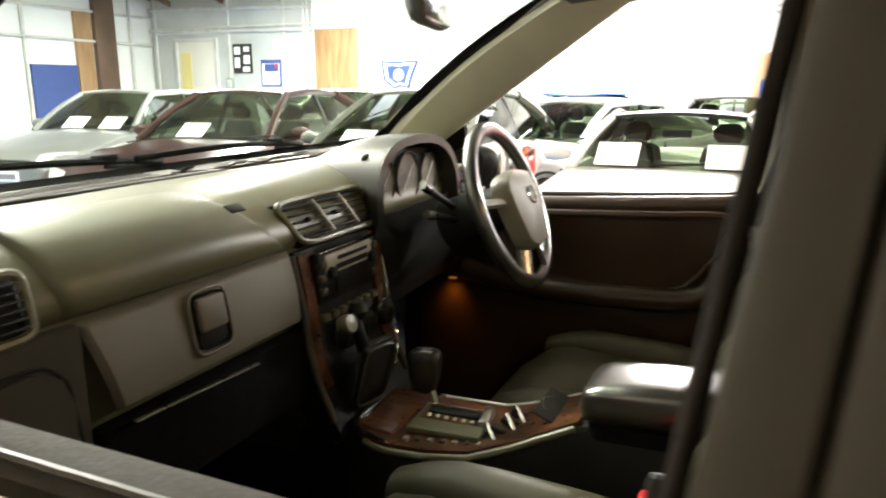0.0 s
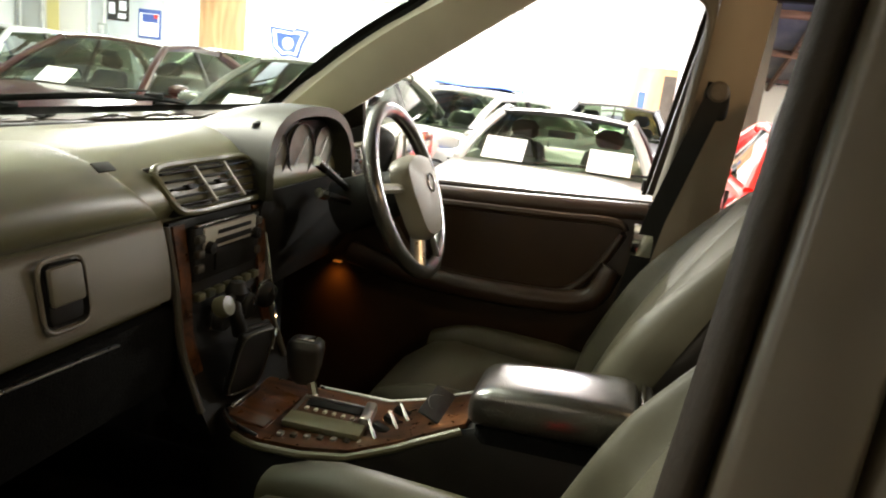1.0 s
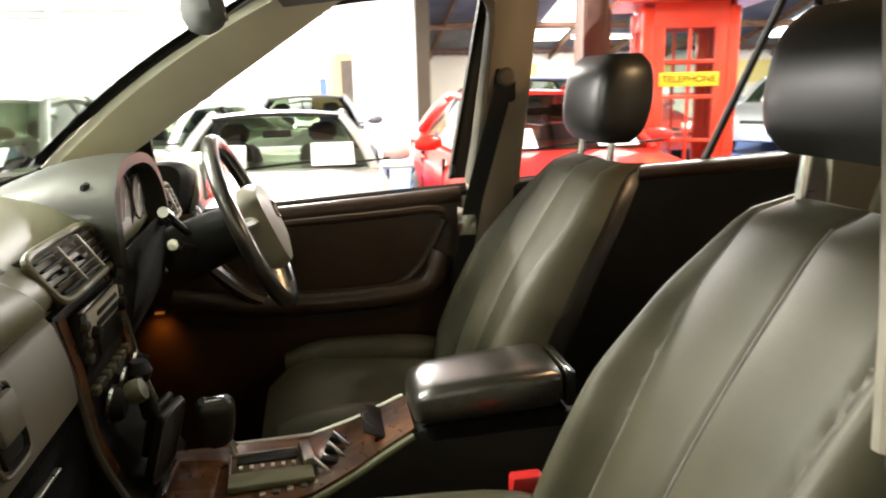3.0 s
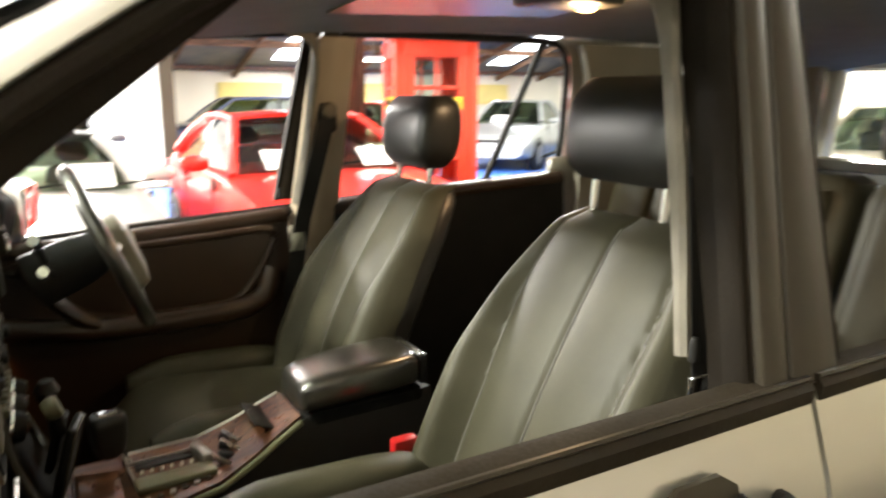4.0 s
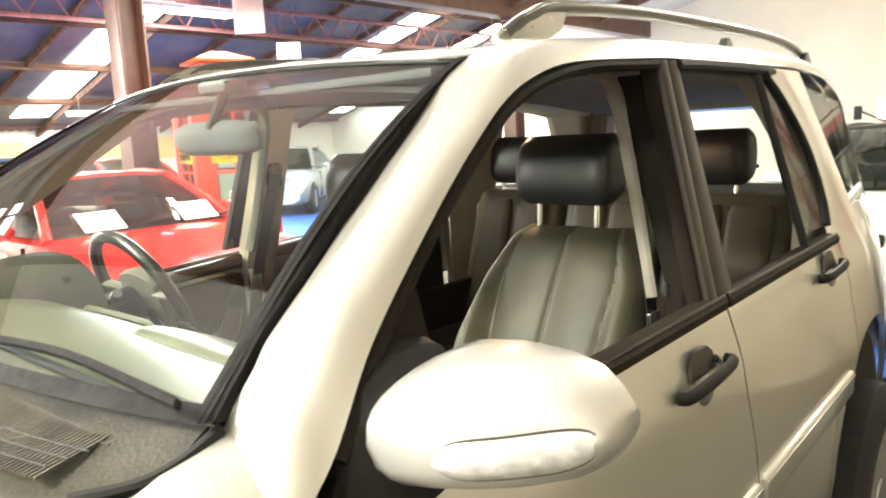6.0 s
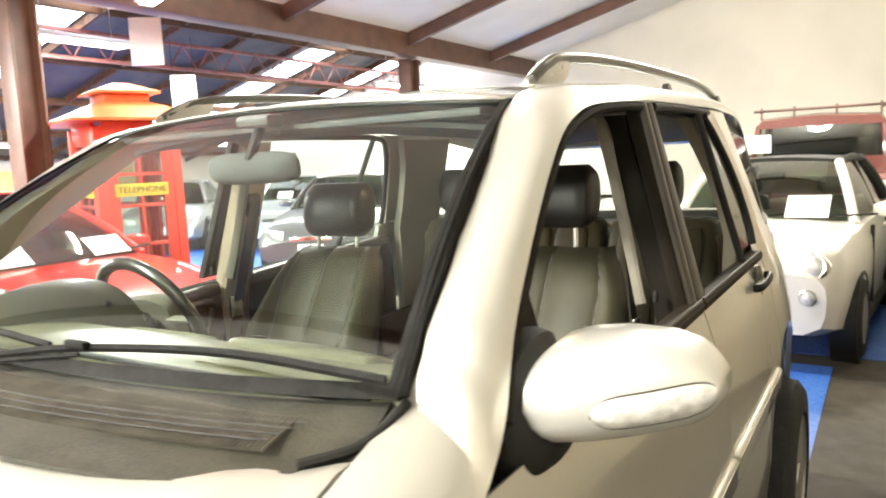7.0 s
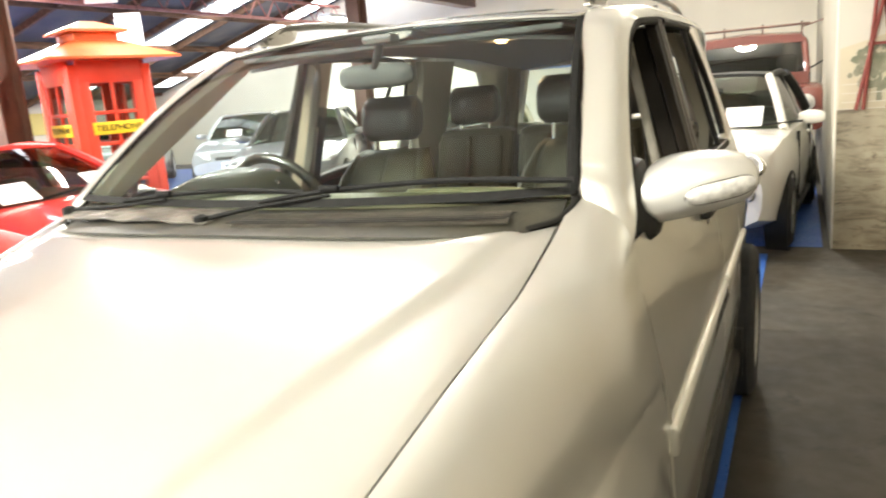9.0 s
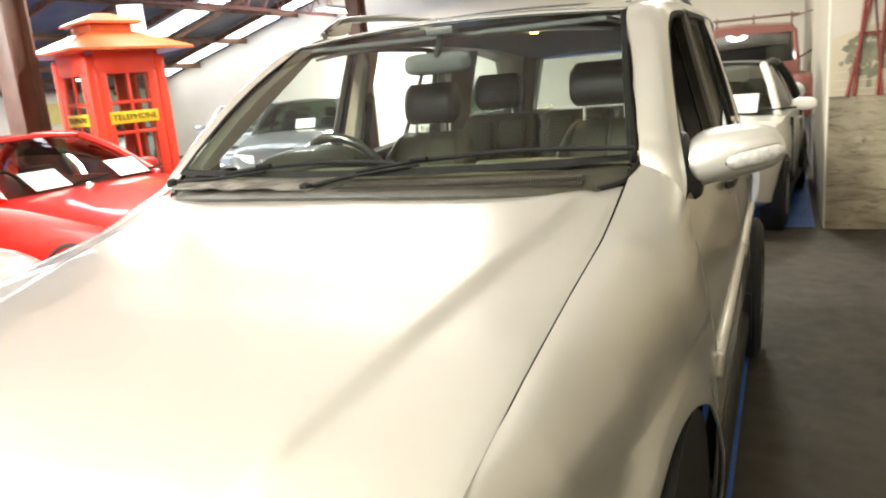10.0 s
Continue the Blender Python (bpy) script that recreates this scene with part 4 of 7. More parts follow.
for s in (-1, 1):
    part("tail_post", tube([(s * 0.60, -3.58, 1.29), (s * 0.49, -3.47, 1.65)], 0.045, 8), PAINT, suv)
part("tail_header", tube([(-0.50, -3.47, 1.665), (0.50, -3.47, 1.665)], 0.035, 8), PAINT, suv)
part("rear_screen", patch((-0.58, -3.585, 1.31), (0.58, -3.585, 1.31), (0.48, -3.48, 1.63), (-0.48, -3.48, 1.63), 6, 4), SIDEGLASS, suv)
part("rear_wiper", B((0.0, -3.61, 1.36), (0.4, 0.015, 0.02), 0.004), BLACK, suv)

# ------------------------------------------------ cabin shell
part("cabin_floor", B((0, -1.55, 0.42), (1.60, 3.9, 0.05)), CARPET, suv)
part("bulkhead", B((0, -0.26, 0.83), (1.50, 0.04, 0.86)), CARPET, suv)
part("transmission_tunnel", B((-0.02, -1.15, 0.56), (0.26, 1.7, 0.30), 0.04), CARPET, suv)
def liner(u, v):
    p = roof_pt(lerp(0.03, 0.97, u), lerp(0.012, 0.985, v))
    return p - Vector((0, 0, 0.045 + 0.012 * (2 * u - 1) ** 2))
part("headlining", grid(liner, 16, 22), HEADLINER, suv, solid=-0.01)
part("sunroof_blind", grid(lambda u, v: liner(lerp(0.24, 0.76, u), lerp(0.16, 0.40, v)) - Vector((0, 0, 0.012)), 6, 6), DASH, suv, solid=0.008)
lampbox = part("roof_console", B((-0.03, -1.70, 1.735), (0.13, 0.20, 0.03), 0.012), LOWER_TRIM, suv)
part("dome_lens", B((-0.035, -1.745, 1.720), (0.036, 0.036, 0.014), 0.006), DOME, lampbox, "lit warm lens")
_dl = bpy.data.lights.new("dome_lamp", "POINT")
_dl.energy, _dl.color, _dl.shadow_soft_size = 3.2, (1.0, 0.66, 0.36), 0.03
_do = new("lamp", _dl)
_do.location = (-0.035, -1.745, 1.690)
_do.parent = suv
for s in (-1, 1):
    part("sun_visor", B((s * 0.33, -0.955, 1.690), (0.42, 0.16, 0.018), 0.008, None), HEADLINER, suv)
    # windscreen pillar trim, from the screen's edge to the window opening
    secs = []
    for v in range(13):
        p = screen(0.0 if s < 0 else 1.0, v / 12)
        z = p.z
        yf = interp(z, [(zz, yy) for yy, zz in EDGE_IN[:11]]) - 0.012
        ye = min(yf - 0.03, -0.66 - (z - 1.425) / 0.66 if s > 0 else -0.625 - (z - 1.44) * 1.3)
        secs.append([(p.x + 0.012, p.y - 0.014, z - 0.004), (p.x - s * 0.006, p.y - 0.020, z - 0.008), (p.x - s * 0.022, p.y - 0.042, z - 0.014), (s * (pane_x(z) - 0.075), ye + 0.05, z - 0.012), (s * (pane_x(z) - 0.055), ye, z), (s * (pane_x(z) - 0.03), ye + 0.004, z), (s * (pane_x(z) - 0.018), yf, z)])
    # shade in the colour: near pillar takes the dark trim, far one the pale
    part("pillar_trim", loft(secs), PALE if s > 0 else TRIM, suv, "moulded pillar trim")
    # centre post trim with belt
    secs = []
    for k in range(11):
        z = lerp(0.62, 1.69, k / 10)
        x = (pane_x(z) if z > 1.245 else flank(z) - 0.02) - 0.045
        ya, yb = lerp(-1.30, -1.39, k / 10), lerp(-1.47, -1.50, k / 10)
        wd = interp(z, [(0.62, 0.04), (1.2, 0.06), (1.69, 0.065)])
        secs.append([(s * x, ya, z), (s * x, yb, z), (s * (x - wd * 0.6), yb, z), (s * (x - wd), lerp(ya, yb, 0.65), z), (s * (x - wd), lerp(ya, yb, 0.30), z), (s * (x - wd * 0.8), ya - 0.004, z)])
    # likewise the far post is coloured as lit, the near one as shaded
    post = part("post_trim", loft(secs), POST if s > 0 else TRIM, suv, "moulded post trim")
    part("belt_slot", B((s * 0.652, -1.425, 1.49), (0.03, 0.055, 0.10), 0.012), BLACK, post)
    part("belt_anchor", lathe([(0.024, 0), (0.022, 0.010), (0.016, 0.016), (0.0, 0.018)], 18, Matrix.Translation((s * 0.640, -1.425, 1.50)) @ Matrix.Rotation(-s * math.pi / 2, 4, "Y")), INNER, post)
    belt = part("seat_belt", loft([[(s * x - 0.001, y - 0.023, z), (s * x - 0.001, y + 0.023, z), (s * x + 0.001, y + 0.023, z), (s * x + 0.001, y - 0.023, z)] for x, y, z in (((0.632, -1.42, 1.485), (0.655, -1.345, 1.20), (0.69, -1.28, 0.80), (0.70, -1.25, 0.55)) if s > 0 else ((0.632, -1.43, 1.485), (0.652, -1.44, 1.20), (0.70, -1.44, 0.80), (0.72, -1.43, 0.55)))]), BLACK, suv, "black seat belt webbing")
    part("belt_tongue", B((s * 0.663, -1.328 if s > 0 else -1.43, 1.15), (0.012, 0.05, 0.075), 0.004), CHROME, belt)
    part("post_seal", tube(spline([(s * 0.588, -1.30, 1.706), (s * 0.592, -1.355, 1.692), (s * 0.604, -1.380, 1.65), (s * 0.635, -1.374, 1.52), (s * 0.672, -1.360, 1.36), (s * 0.70, -1.344, 1.24)], 24), 0.0095, 8, flat=1.8), EDGE_SEAL, post, "pale rubber edge seal")
    # rear post trim and cant rail
    secs = []
    for k in range(9):
        z = lerp(0.9, 1.70, k / 8)
        x = (pane_x(z) if z > 1.245 else 0.80) - 0.05
        ya, yb = rear_edge(max(z, 1.30), s) - 0.035, lerp(-2.60, -2.36, k / 8) if s < 0 else lerp(-2.74, -2.66, k / 8)
        secs.append([(s * x, ya, z), (s * x, yb, z), (s * (x - 0.04), yb - 0.02, z), (s * (x - 0.04), ya + 0.01, z)])
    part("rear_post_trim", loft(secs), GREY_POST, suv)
    part("load_area_trim", B((s * 0.640, -2.95, 0.98), (0.05, 0.9, 0.6), 0.02), INNER, suv)
    part("tail_post_trim", tube([(s * 0.58, -3.42, 1.26), (s * 0.50, -3.34, 1.66)], 0.045, 8), INNER, suv)
    # door cards
    for nm, y0, y1 in (("front_door_card", -0.40, -1.33), ("rear_door_card", -1.47, -2.26 if s < 0 else -2.33)):
        card = part(nm, grid(lambda u, v: Vector((s * (0.755 - 0.02 * math.sin(v * 3.1)), lerp(y0, y1, u), lerp(0.50, (1.245 if s > 0 else 1.165) + waist(lerp(y0, y1, u), s), v))), 12, 12), DOORCARD if s > 0 and nm == "front_door_card" else BLACK, suv, solid=0.03)
        part("card_top_roll", tube([(s * 0.755, lerp(y0, y1, k / 10), (1.232 if s > 0 else 1.150) + waist(lerp(y0, y1, k / 10), s)) for k in range(11)], 0.024, 10), DOORCARD if s > 0 else BLACK, card)
        if nm == "front_door_card":
            out = [(-0.62, 1.125), (-0.72, 1.145), (-1.10, 1.165), (-1.27, 1.17), (-1.265, 1.11), (-1.20, 1.01), (-1.12, 0.975), (-0.86, 0.975), (-0.76, 1.01), (-0.68, 1.10)]
            part("insert_rim", tube(spline([(s * 0.722, y, z) for y, z in out] + [(s * 0.722, *out[0])], 60), 0.011, 8), DOORCARD, card)
            part("insert_panel", slab(out, 0.012, Matrix(((0, 0, s, s * 0.722), (1, 0, 0, 0), (0, 1, 0, 0), (0, 0, 0, 1)))), DOORCARD, card)
            part("arm_rest", tube(spline([(s * 0.705, -0.60, 0.985), (s * 0.69, -0.80, 0.96), (s * 0.685, -1.05, 0.958), (s * 0.70, -1.22, 0.975), (s * 0.715, -1.27, 1.06)], 24), 0.030, 10), DOORCARD, card)
            part("pull_grip", tube(spline([(s * 0.70, -0.66, 1.135), (s * 0.672, -0.70, 1.07), (s * 0.668, -0.77, 1.0), (s * 0.69, -0.84, 0.955)], 16), 0.018, 8), DOORCARD, card)
            part("release_lever", B((s * 0.715, -0.55, 1.055), (0.014, 0.085, 0.022), 0.006), CHROME, card)
            part("lock_pin", lathe([(0.006, 0), (0.006, 0.02), (0.004, 0.026), (0.0, 0.027)], 10, Matrix.Translation((s * 0.745, -1.31, 1.255))), BLACK, card)

# ------------------------------------------------ dashboard
TOP = [(v.y, v.z) for v in spline([(0, -0.285, 1.303), (0, -0.36, 1.313), (0, -0.44, 1.315), (0, -0.51, 1.305), (0, -0.560, 1.284), (0, -0.592, 1.254), (0, -0.604, 1.224), (0, -0.596, 1.204)], 28)]
PROFILE = [(-0.270, 1.26)] + TOP + [(-0.588, 1.198), (-0.585, 1.05), (-0.55, 0.98), (-0.40, 0.93), (-0.26, 0.95)]
dash = part("dashboard", loft([[(x, y - 0.02 * (1 - (x / 0.74) ** 2) + 0.02 - (0.105 * (x / 0.74) ** 2 if y > -0.37 else 0), z) for y, z in PROFILE] for x in [lerp(-0.745, 0.745, k / 30) for k in range(31)]]), DASH, suv, "dark soft dashboard")
part("defroster_slot", B((-0.30, -0.335, 1.311), (0.72, 0.016, 0.008), 0.003), BLACK, dash)
part("airbag_badge", B((0, 0, 0), (0.034, 0.018, 0.003), 0.001, pose(-0.215, -0.592, 1.2925, 34, 0, 0)), BLACK, dash)
PAD = spline([(0, -0.475, 1.311), (0, -0.52, 1.302), (0, -0.565, 1.281), (0, -0.594, 1.252), (0, -0.604, 1.224), (0, -0.598, 1.203)], 40)


def airbag(u, v):
    q = PAD[round(v * 40)]
    x = lerp(lerp(-0.560, -0.532, v), lerp(-0.250, -0.100, v), u)
    e = min(1, min(u, 1 - u) / 0.045) * min(1, min(v, 1 - v) / 0.10)
    lift = 0.011 * math.sqrt(max(0, 1 - (1 - e) ** 2)) - 0.002 + 0.012 * math.sin(math.pi * u) ** 0.6 * math.sin(math.pi * v)
    return Vector((x, q.y - 0.02 * (1 - (x / 0.74) ** 2) + 0.02 - lift * lerp(0.25, 1.0, v), q.z + lift * lerp(1.0, 0.1, v)))


part("airbag_cover", grid(airbag, 60, 40), DASH, dash, "smooth padded airbag cover")
# glovebox lid
def lid(u, v):
    x = lerp(lerp(-0.492, -0.522, v), lerp(-0.098, -0.092, v), u)
    e = min(1, min(u, 1 - u) / 0.03) * min(1, min(v, 1 - v) / 0.08)
    return Vector((x, lerp(-0.618, -0.594, v) - 0.010 * math.sqrt(max(0, 1 - (1 - e) ** 2)) - 0.006 * math.sin(math.pi * v), lerp(1.074, 1.198, v)))


gl = part("glovebox_lid", grid(lid, 48, 24), PANEL, dash, "grey glovebox lid", solid=-0.02)
part("catch_recess", B((0, 0, 0), (0.066, 0.010, 0.080), 0.012, pose(-0.320, -0.622, 1.146, -10, 0, 0)), BLACK, gl)
part("catch_lever", B((0, 0, 0), (0.056, 0.012, 0.050), 0.006, pose(-0.322, -0.628, 1.159, -10, 0, 0)), PANEL, gl)
part("catch_rim", tube([Vector((-0.320 + 0.039 * math.copysign(abs(math.cos(a)) ** 0.4, math.cos(a)), -0.624 + 0.17 * 0.046 * math.copysign(abs(math.sin(a)) ** 0.4, math.sin(a)), 1.146 + 0.046 * math.copysign(abs(math.sin(a)) ** 0.4, math.sin(a)))) for a in [k * 2 * math.pi / 28 for k in range(28)]], 0.0032, 6, closed=True), PANEL, gl)
part("knee_panel", B((-0.29, -0.606, 0.990), (0.46, 0.03, 0.135), 0.01), CARPET, dash)
part("lid_lip", B((0, 0, 0), (0.245, 0.008, 0.0035), 0.001, pose(-0.363, -0.640, 1.057, 0, 2.4, 0)), SATIN, dash)
part("side_panel", grid(lambda u, v: Vector((lerp(-0.735, -0.530, u), -0.605, lerp(0.93, 1.20, v))), 6, 6), LOWER_TRIM, dash, solid=0.02)
sp = [(-0.070, -0.10), (0.070, -0.10), (0.070, 0.03), (0.058, 0.065), (0.030, 0.082), (-0.030, 0.082), (-0.058, 0.065), (-0.070, 0.03)]
part("speaker_cover", slab([(-0.630 + a, 1.085 + b) for a, b in sp], 0.008, Matrix(((1, 0, 0, 0), (0, 0, -1, -0.624), (0, 1, 0, 0), (0, 0, 0, 1)))), LOWER_TRIM, dash)
part("speaker_groove", tube(spline([(-0.630 + a * 1.04, -0.624, 1.085 + b * 1.04) for a, b in sp] + [(-0.630 + sp[0][0] * 1.04, -0.624, 1.085 + sp[0][1] * 1.04)], 60), 0.0025, 5), BLACK, dash)


def air_vent(c, w, h, nslat, nbar, tilt, shear=0.0):
    m = Matrix.Translation(c) @ Matrix.Rotation(radians(tilt), 4, "X") @ Matrix(((1, 0, shear, 0), (0, 1, 0, 0), (0, 0, 1, 0), (0, 0, 0, 1)))
    t = part("air_vent", B((0, 0.012, 0), (w + 0.02, 0.02, h + 0.02), 0.008, m), BLACK, dash, "black slatted air vent")
    for k in range(nslat):
        part("vent_slat", B((0, -0.004, lerp(-h / 2, h / 2, (k + 0.5) / nslat)), (w, 0.022, 0.0035), 0.001, m), BLACK, t)
    for k in range(1, nbar):
        # gloss put into the colour: bars take the pale radio plastic
        part("vent_bar", B((lerp(-w / 2, w / 2, k / nbar), -0.012, 0), (0.007, 0.012, h), 0.002, m), RADIO, t)
        part("vent_tab", B((lerp(-w / 2, w / 2, (k - 0.5) / nbar), -0.016, 0.0), (0.022, 0.012, 0.008), 0.002, m), BLACK, t)
    rim = [Vector(((w / 2 + 0.008) * math.copysign(abs(math.cos(a)) ** 0.3, math.cos(a)), -0.006, (h / 2 + 0.008) * math.copysign(abs(math.sin(a)) ** 0.3, math.sin(a)))) for a in [k * 2 * math.pi / 44 for k in range(44)]]
    part("vent_rim", tube([m @ p for p in rim], 0.0065, 8, closed=True), DASH, t)
    return t


air_vent((0.052, -0.592, 1.241), 0.262, 0.066, 5, 3, -22, -0.55)
air_vent((-0.662, -0.606, 1.243), 0.13, 0.060, 6, 2, -12)
air_vent((0.640, -0.617, 1.235), 0.11, 0.062, 5, 2, -20)
# black knee bolster under the instruments
def bolster(u, v):
    x = lerp(0.188, 0.735, u)
    y, z = interp(v, [(0, -0.618), (0.25, -0.606), (0.7, -0.600), (1, -0.556)]), interp(v, [(0, 1.214), (0.25, 1.17), (0.7, 1.05), (1, 0.975)])
    return Vector((x, y - 0.02 * (1 - (x / 0.74) ** 2) + 0.02 - 0.004, z))


part("knee_bolster", grid(bolster, 14, 10), BLACK, dash, "black knee bolster", solid=0.004)
# instrument cowl
secs = []
for k in range(9):
    t = k / 8
    y = lerp(-0.33, -0.635, t)
    cx, hw = lerp(0.40, 0.375, t), lerp(0.17, 0.215, t)
    top = 1.29 + 0.082 * math.sin(min(1, t * 1.15) * math.pi / 2)
    ring = []
    for j in range(17):
        a = math.pi * j / 16
        ring.append(Vector((cx - hw * math.copysign(abs(math.cos(a)) ** 0.75, math.cos(a)), y + 0.012 * math.sin(a), 1.20 + (top - 1.20) * math.sin(a) ** 0.7)))
    secs.append(ring)
part("instrument_cowl", loft(secs, closed=False), COWL, dash, solid=-0.02)
ip = part("instrument_panel", B((0.375, -0.575, 1.270), (0.33, 0.02, 0.14), 0.01, None), BLACK, dash)
for x, r in ((0.265, 0.046), (0.375, 0.058), (0.485, 0.046)):
    part("gauge", lathe([(0.0, 0.004), (r * 0.9, 0.004), (r, 0.008), (r, 0.0)], 24, Matrix.Translation((x, -0.587, 1.275)) @ Matrix.Rotation(math.pi / 2, 4, "X")), GAUGE, ip)
    part("gauge_ring", tube([(x + r * math.cos(a), -0.596, 1.275 + r * math.sin(a)) for a in [k * math.pi / 12 for k in range(24)]], 0.002, 5, closed=True), BLACK, ip)
    part("gauge_needle", B((0, -0.596, 0), (0.003, 0.002, r * 1.3), 0, Matrix.Translation((x, 0, 1.275)) @ Matrix.Rotation(0.7, 4, "Y")), PAPER, ip)
# centre stack
st = part("radio_console", loft([[(x, y, z) for x in (-0.088, 0.200)] + [(0.190, y + 0.08, z), (-0.075, y + 0.08, z)] for y, z in ((-0.645, 1.205), (-0.660, 1.12), (-0.668, 1.02), (-0.70, 0.93), (-0.74, 0.86))]), BLACK, dash)
radio = part("radio", B((0.052, -0.660, 1.148), (0.205, 0.02, 0.095), 0.006, None), BLACK, st, "black car radio")
part("radio_face", B((0.052, -0.668, 1.172), (0.165, 0.012, 0.040), 0.004), RADIO, radio, "silver-grey cassette fascia")
part("radio_edge", B((0.052, -0.670, 1.1985), (0.20, 0.010, 0.004), 0.001), CHROME, radio)
part("radio_door", B((0.058, -0.6742, 1.164), (0.115, 0.003, 0.010), 0.001), BLACK, radio)
for x in (-0.018, 0.128):
    part("radio_dial", lathe([(0.011, 0), (0.010, 0.012), (0.0, 0.014)], 14, Matrix.Translation((x, -0.672, 1.158)) @ Matrix.Rotation(math.pi / 2, 4, "X")), BLACK, radio)
part("radio_slot", B((0.060, -0.6745, 1.180), (0.105, 0.004, 0.007), 0.001), BLACK, radio)
part("radio_screen", B((0.07, -0.669, 1.132), (0.13, 0.01, 0.04), 0.003), BLACK, radio)
for x, z in ((-0.040, 1.175), (-0.040, 1.150), (-0.040, 1.125), (0.144, 1.178), (0.144, 1.150), (0.144, 1.122)):
    part("radio_button", B((x, -0.670, z), (0.020, 0.014, 0.015), 0.004), LOWER_TRIM, radio)
for k in range(7):
    part("switch", B((lerp(-0.035, 0.14, k / 6), -0.671, 1.075), (0.020, 0.014, 0.014), 0.003), DASH, st)
for x in (0.018, 0.095, 0.172):
    kn = part("climate_knob", lathe([(0.027, 0), (0.025, 0.018), (0.021, 0.024), (0.0, 0.025)], 22, Matrix.Translation((x, -0.672, 1.028)) @ Matrix.Rotation(math.pi / 2 + 0.2, 4, "X")), BLACK, st, "round climate knob")
    part("knob_ring", lathe([(0.031, 0.0), (0.031, 0.005), (0.028, 0.007)], 22, Matrix.Translation((x, -0.672, 1.028)) @ Matrix.Rotation(math.pi / 2 + 0.2, 4, "X")), CHROME, st)
    part("knob_mark", B((x, -0.699, 1.038), (0.004, 0.004, 0.018), 0.001), CHROME, kn)
for x in (-0.092, 0.192):
    part("stack_trim", tube(spline([(x, -0.642, 1.20), (x, -0.664, 1.10), (x, -0.68, 1.0), (x, -0.72, 0.90)], 12), 0.007, 8), LOWER_TRIM, st)
for x0, x1 in ((-0.084, -0.054), (0.160, 0.196)):
    part("stack_veneer", loft([[(x0, y - 0.004, z), (x1, y - 0.004, z), (x1, y + 0.01, z), (x0, y + 0.01, z)] for y, z in ((-0.646, 1.20), (-0.662, 1.12), (-0.670, 1.02), (-0.692, 0.955))]), WALNUT, st, "glossy walnut veneer")
part("stack_edge", tube(spline([(0.206, -0.655, 1.14), (0.209, -0.668, 1.07), (0.206, -0.682, 1.00), (0.190, -0.700, 0.955), (0.150, -0.715, 0.925)], 20), 0.0028, 6), CHROME, st)
st.matrix_basis = Matrix.Translation((0.010, 0.046, -0.014))
# phone cradle clipped in front of the stack
cradle = thing("phone_cradle", "black plastic phone cradle clipped in front of the radio", "phone holder")
part("back_plate", B((0, 0, 0), (0.078, 0.016, 0.125), 0.007, pose(0.006, -0.705, 0.955, 16, 0, -14), 3), BLACK, cradle)
part("front_plate", B((0, 0, 0), (0.066, 0.014, 0.090), 0.006, pose(0.038, -0.690, 0.968, 16, 0, -14), 3), BLACK, cradle)
part("plate_rim", tube([pose(0.006, -0.705, 0.955, 16, 0, -14) @ Vector((0.039 * math.copysign(abs(math.cos(a)) ** 0.4, math.cos(a)), -0.008, 0.0625 * math.copysign(abs(math.sin(a)) ** 0.4, math.sin(a)))) for a in [k * math.pi / 14 for k in range(28)]], 0.002, 6, closed=True), LOWER_TRIM, cradle)
part("stalk", tube(spline([(-0.006, -0.694, 1.005), (-0.018, -0.690, 1.045), (-0.010, -0.676, 1.075)], 10), 0.014, 10, r2=0.010), BLACK, cradle)
part("ball_joint", lathe([(0.0, -0.02), (0.012, -0.017), (0.020, 0.0), (0.012, 0.017), (0.0, 0.02)], 16, Matrix.Translation((-0.008, -0.684, 1.078))), BLACK, cradle)
part("clamp_knob", lathe([(0.0, 0.012), (0.016, 0.010), (0.019, 0.0), (0.016, -0.012), (0.0, -0.013)], 18, Matrix.Translation((-0.055, -0.690, 1.066)) @ Matrix.Rotation(1.2, 4, "X")), DASH, cradle)
part("clamp_arm", tube([(-0.008, -0.684, 1.078), (-0.055, -0.690, 1.064)], 0.007, 8), BLACK, cradle)
# centre console
CON_L = [(-0.67, -0.040), (-0.72, -0.088), (-0.776, -0.112), (-0.86, -0.108), (-0.945, -0.082), (-1.04, -0.045), (-1.11, -0.024), (-1.38, -0.024)]
CON_Z = [(-0.67, 0.868), (-0.80, 0.868), (-0.93, 0.872), (-1.00, 0.893), (-1.11, 0.938), (-1.38, 0.945)]


def con_l(y):
    return interp(-y, [(-a, b) for a, b in CON_L])


def con_z(y):
    return interp(-y, [(-a, b) for a, b in CON_Z])


CON_Y = [lerp(-0.67, -1.38, k / 30) for k in range(31)]
con = part("centre_console", loft([[(con_l(y) - 0.004, y, 0.50), (0.140, y, 0.50), (0.138, y, con_z(y) - 0.022), (0.126, y, con_z(y)), (con_l(y) + 0.012, y, con_z(y)), (con_l(y), y, con_z(y) - 0.020)] for y in CON_Y]), BLACK, suv, "black centre console with walnut trim")
wd = part("walnut_trim", grid(lambda u, v: Vector((lerp(con_l(lerp(-0.69, -1.10, v)) + 0.016, 0.120, u), lerp(-0.69, -1.10, v), con_z(lerp(-0.69, -1.10, v)) + 0.004)), 6, 24), WALNUT, con, "glossy walnut trim", solid=0.008)
part("near_edge", tube([(con_l(y) + 0.004, y, con_z(y) + 0.001) for y in CON_Y[3:19]], 0.0065, 8), DASH, con)
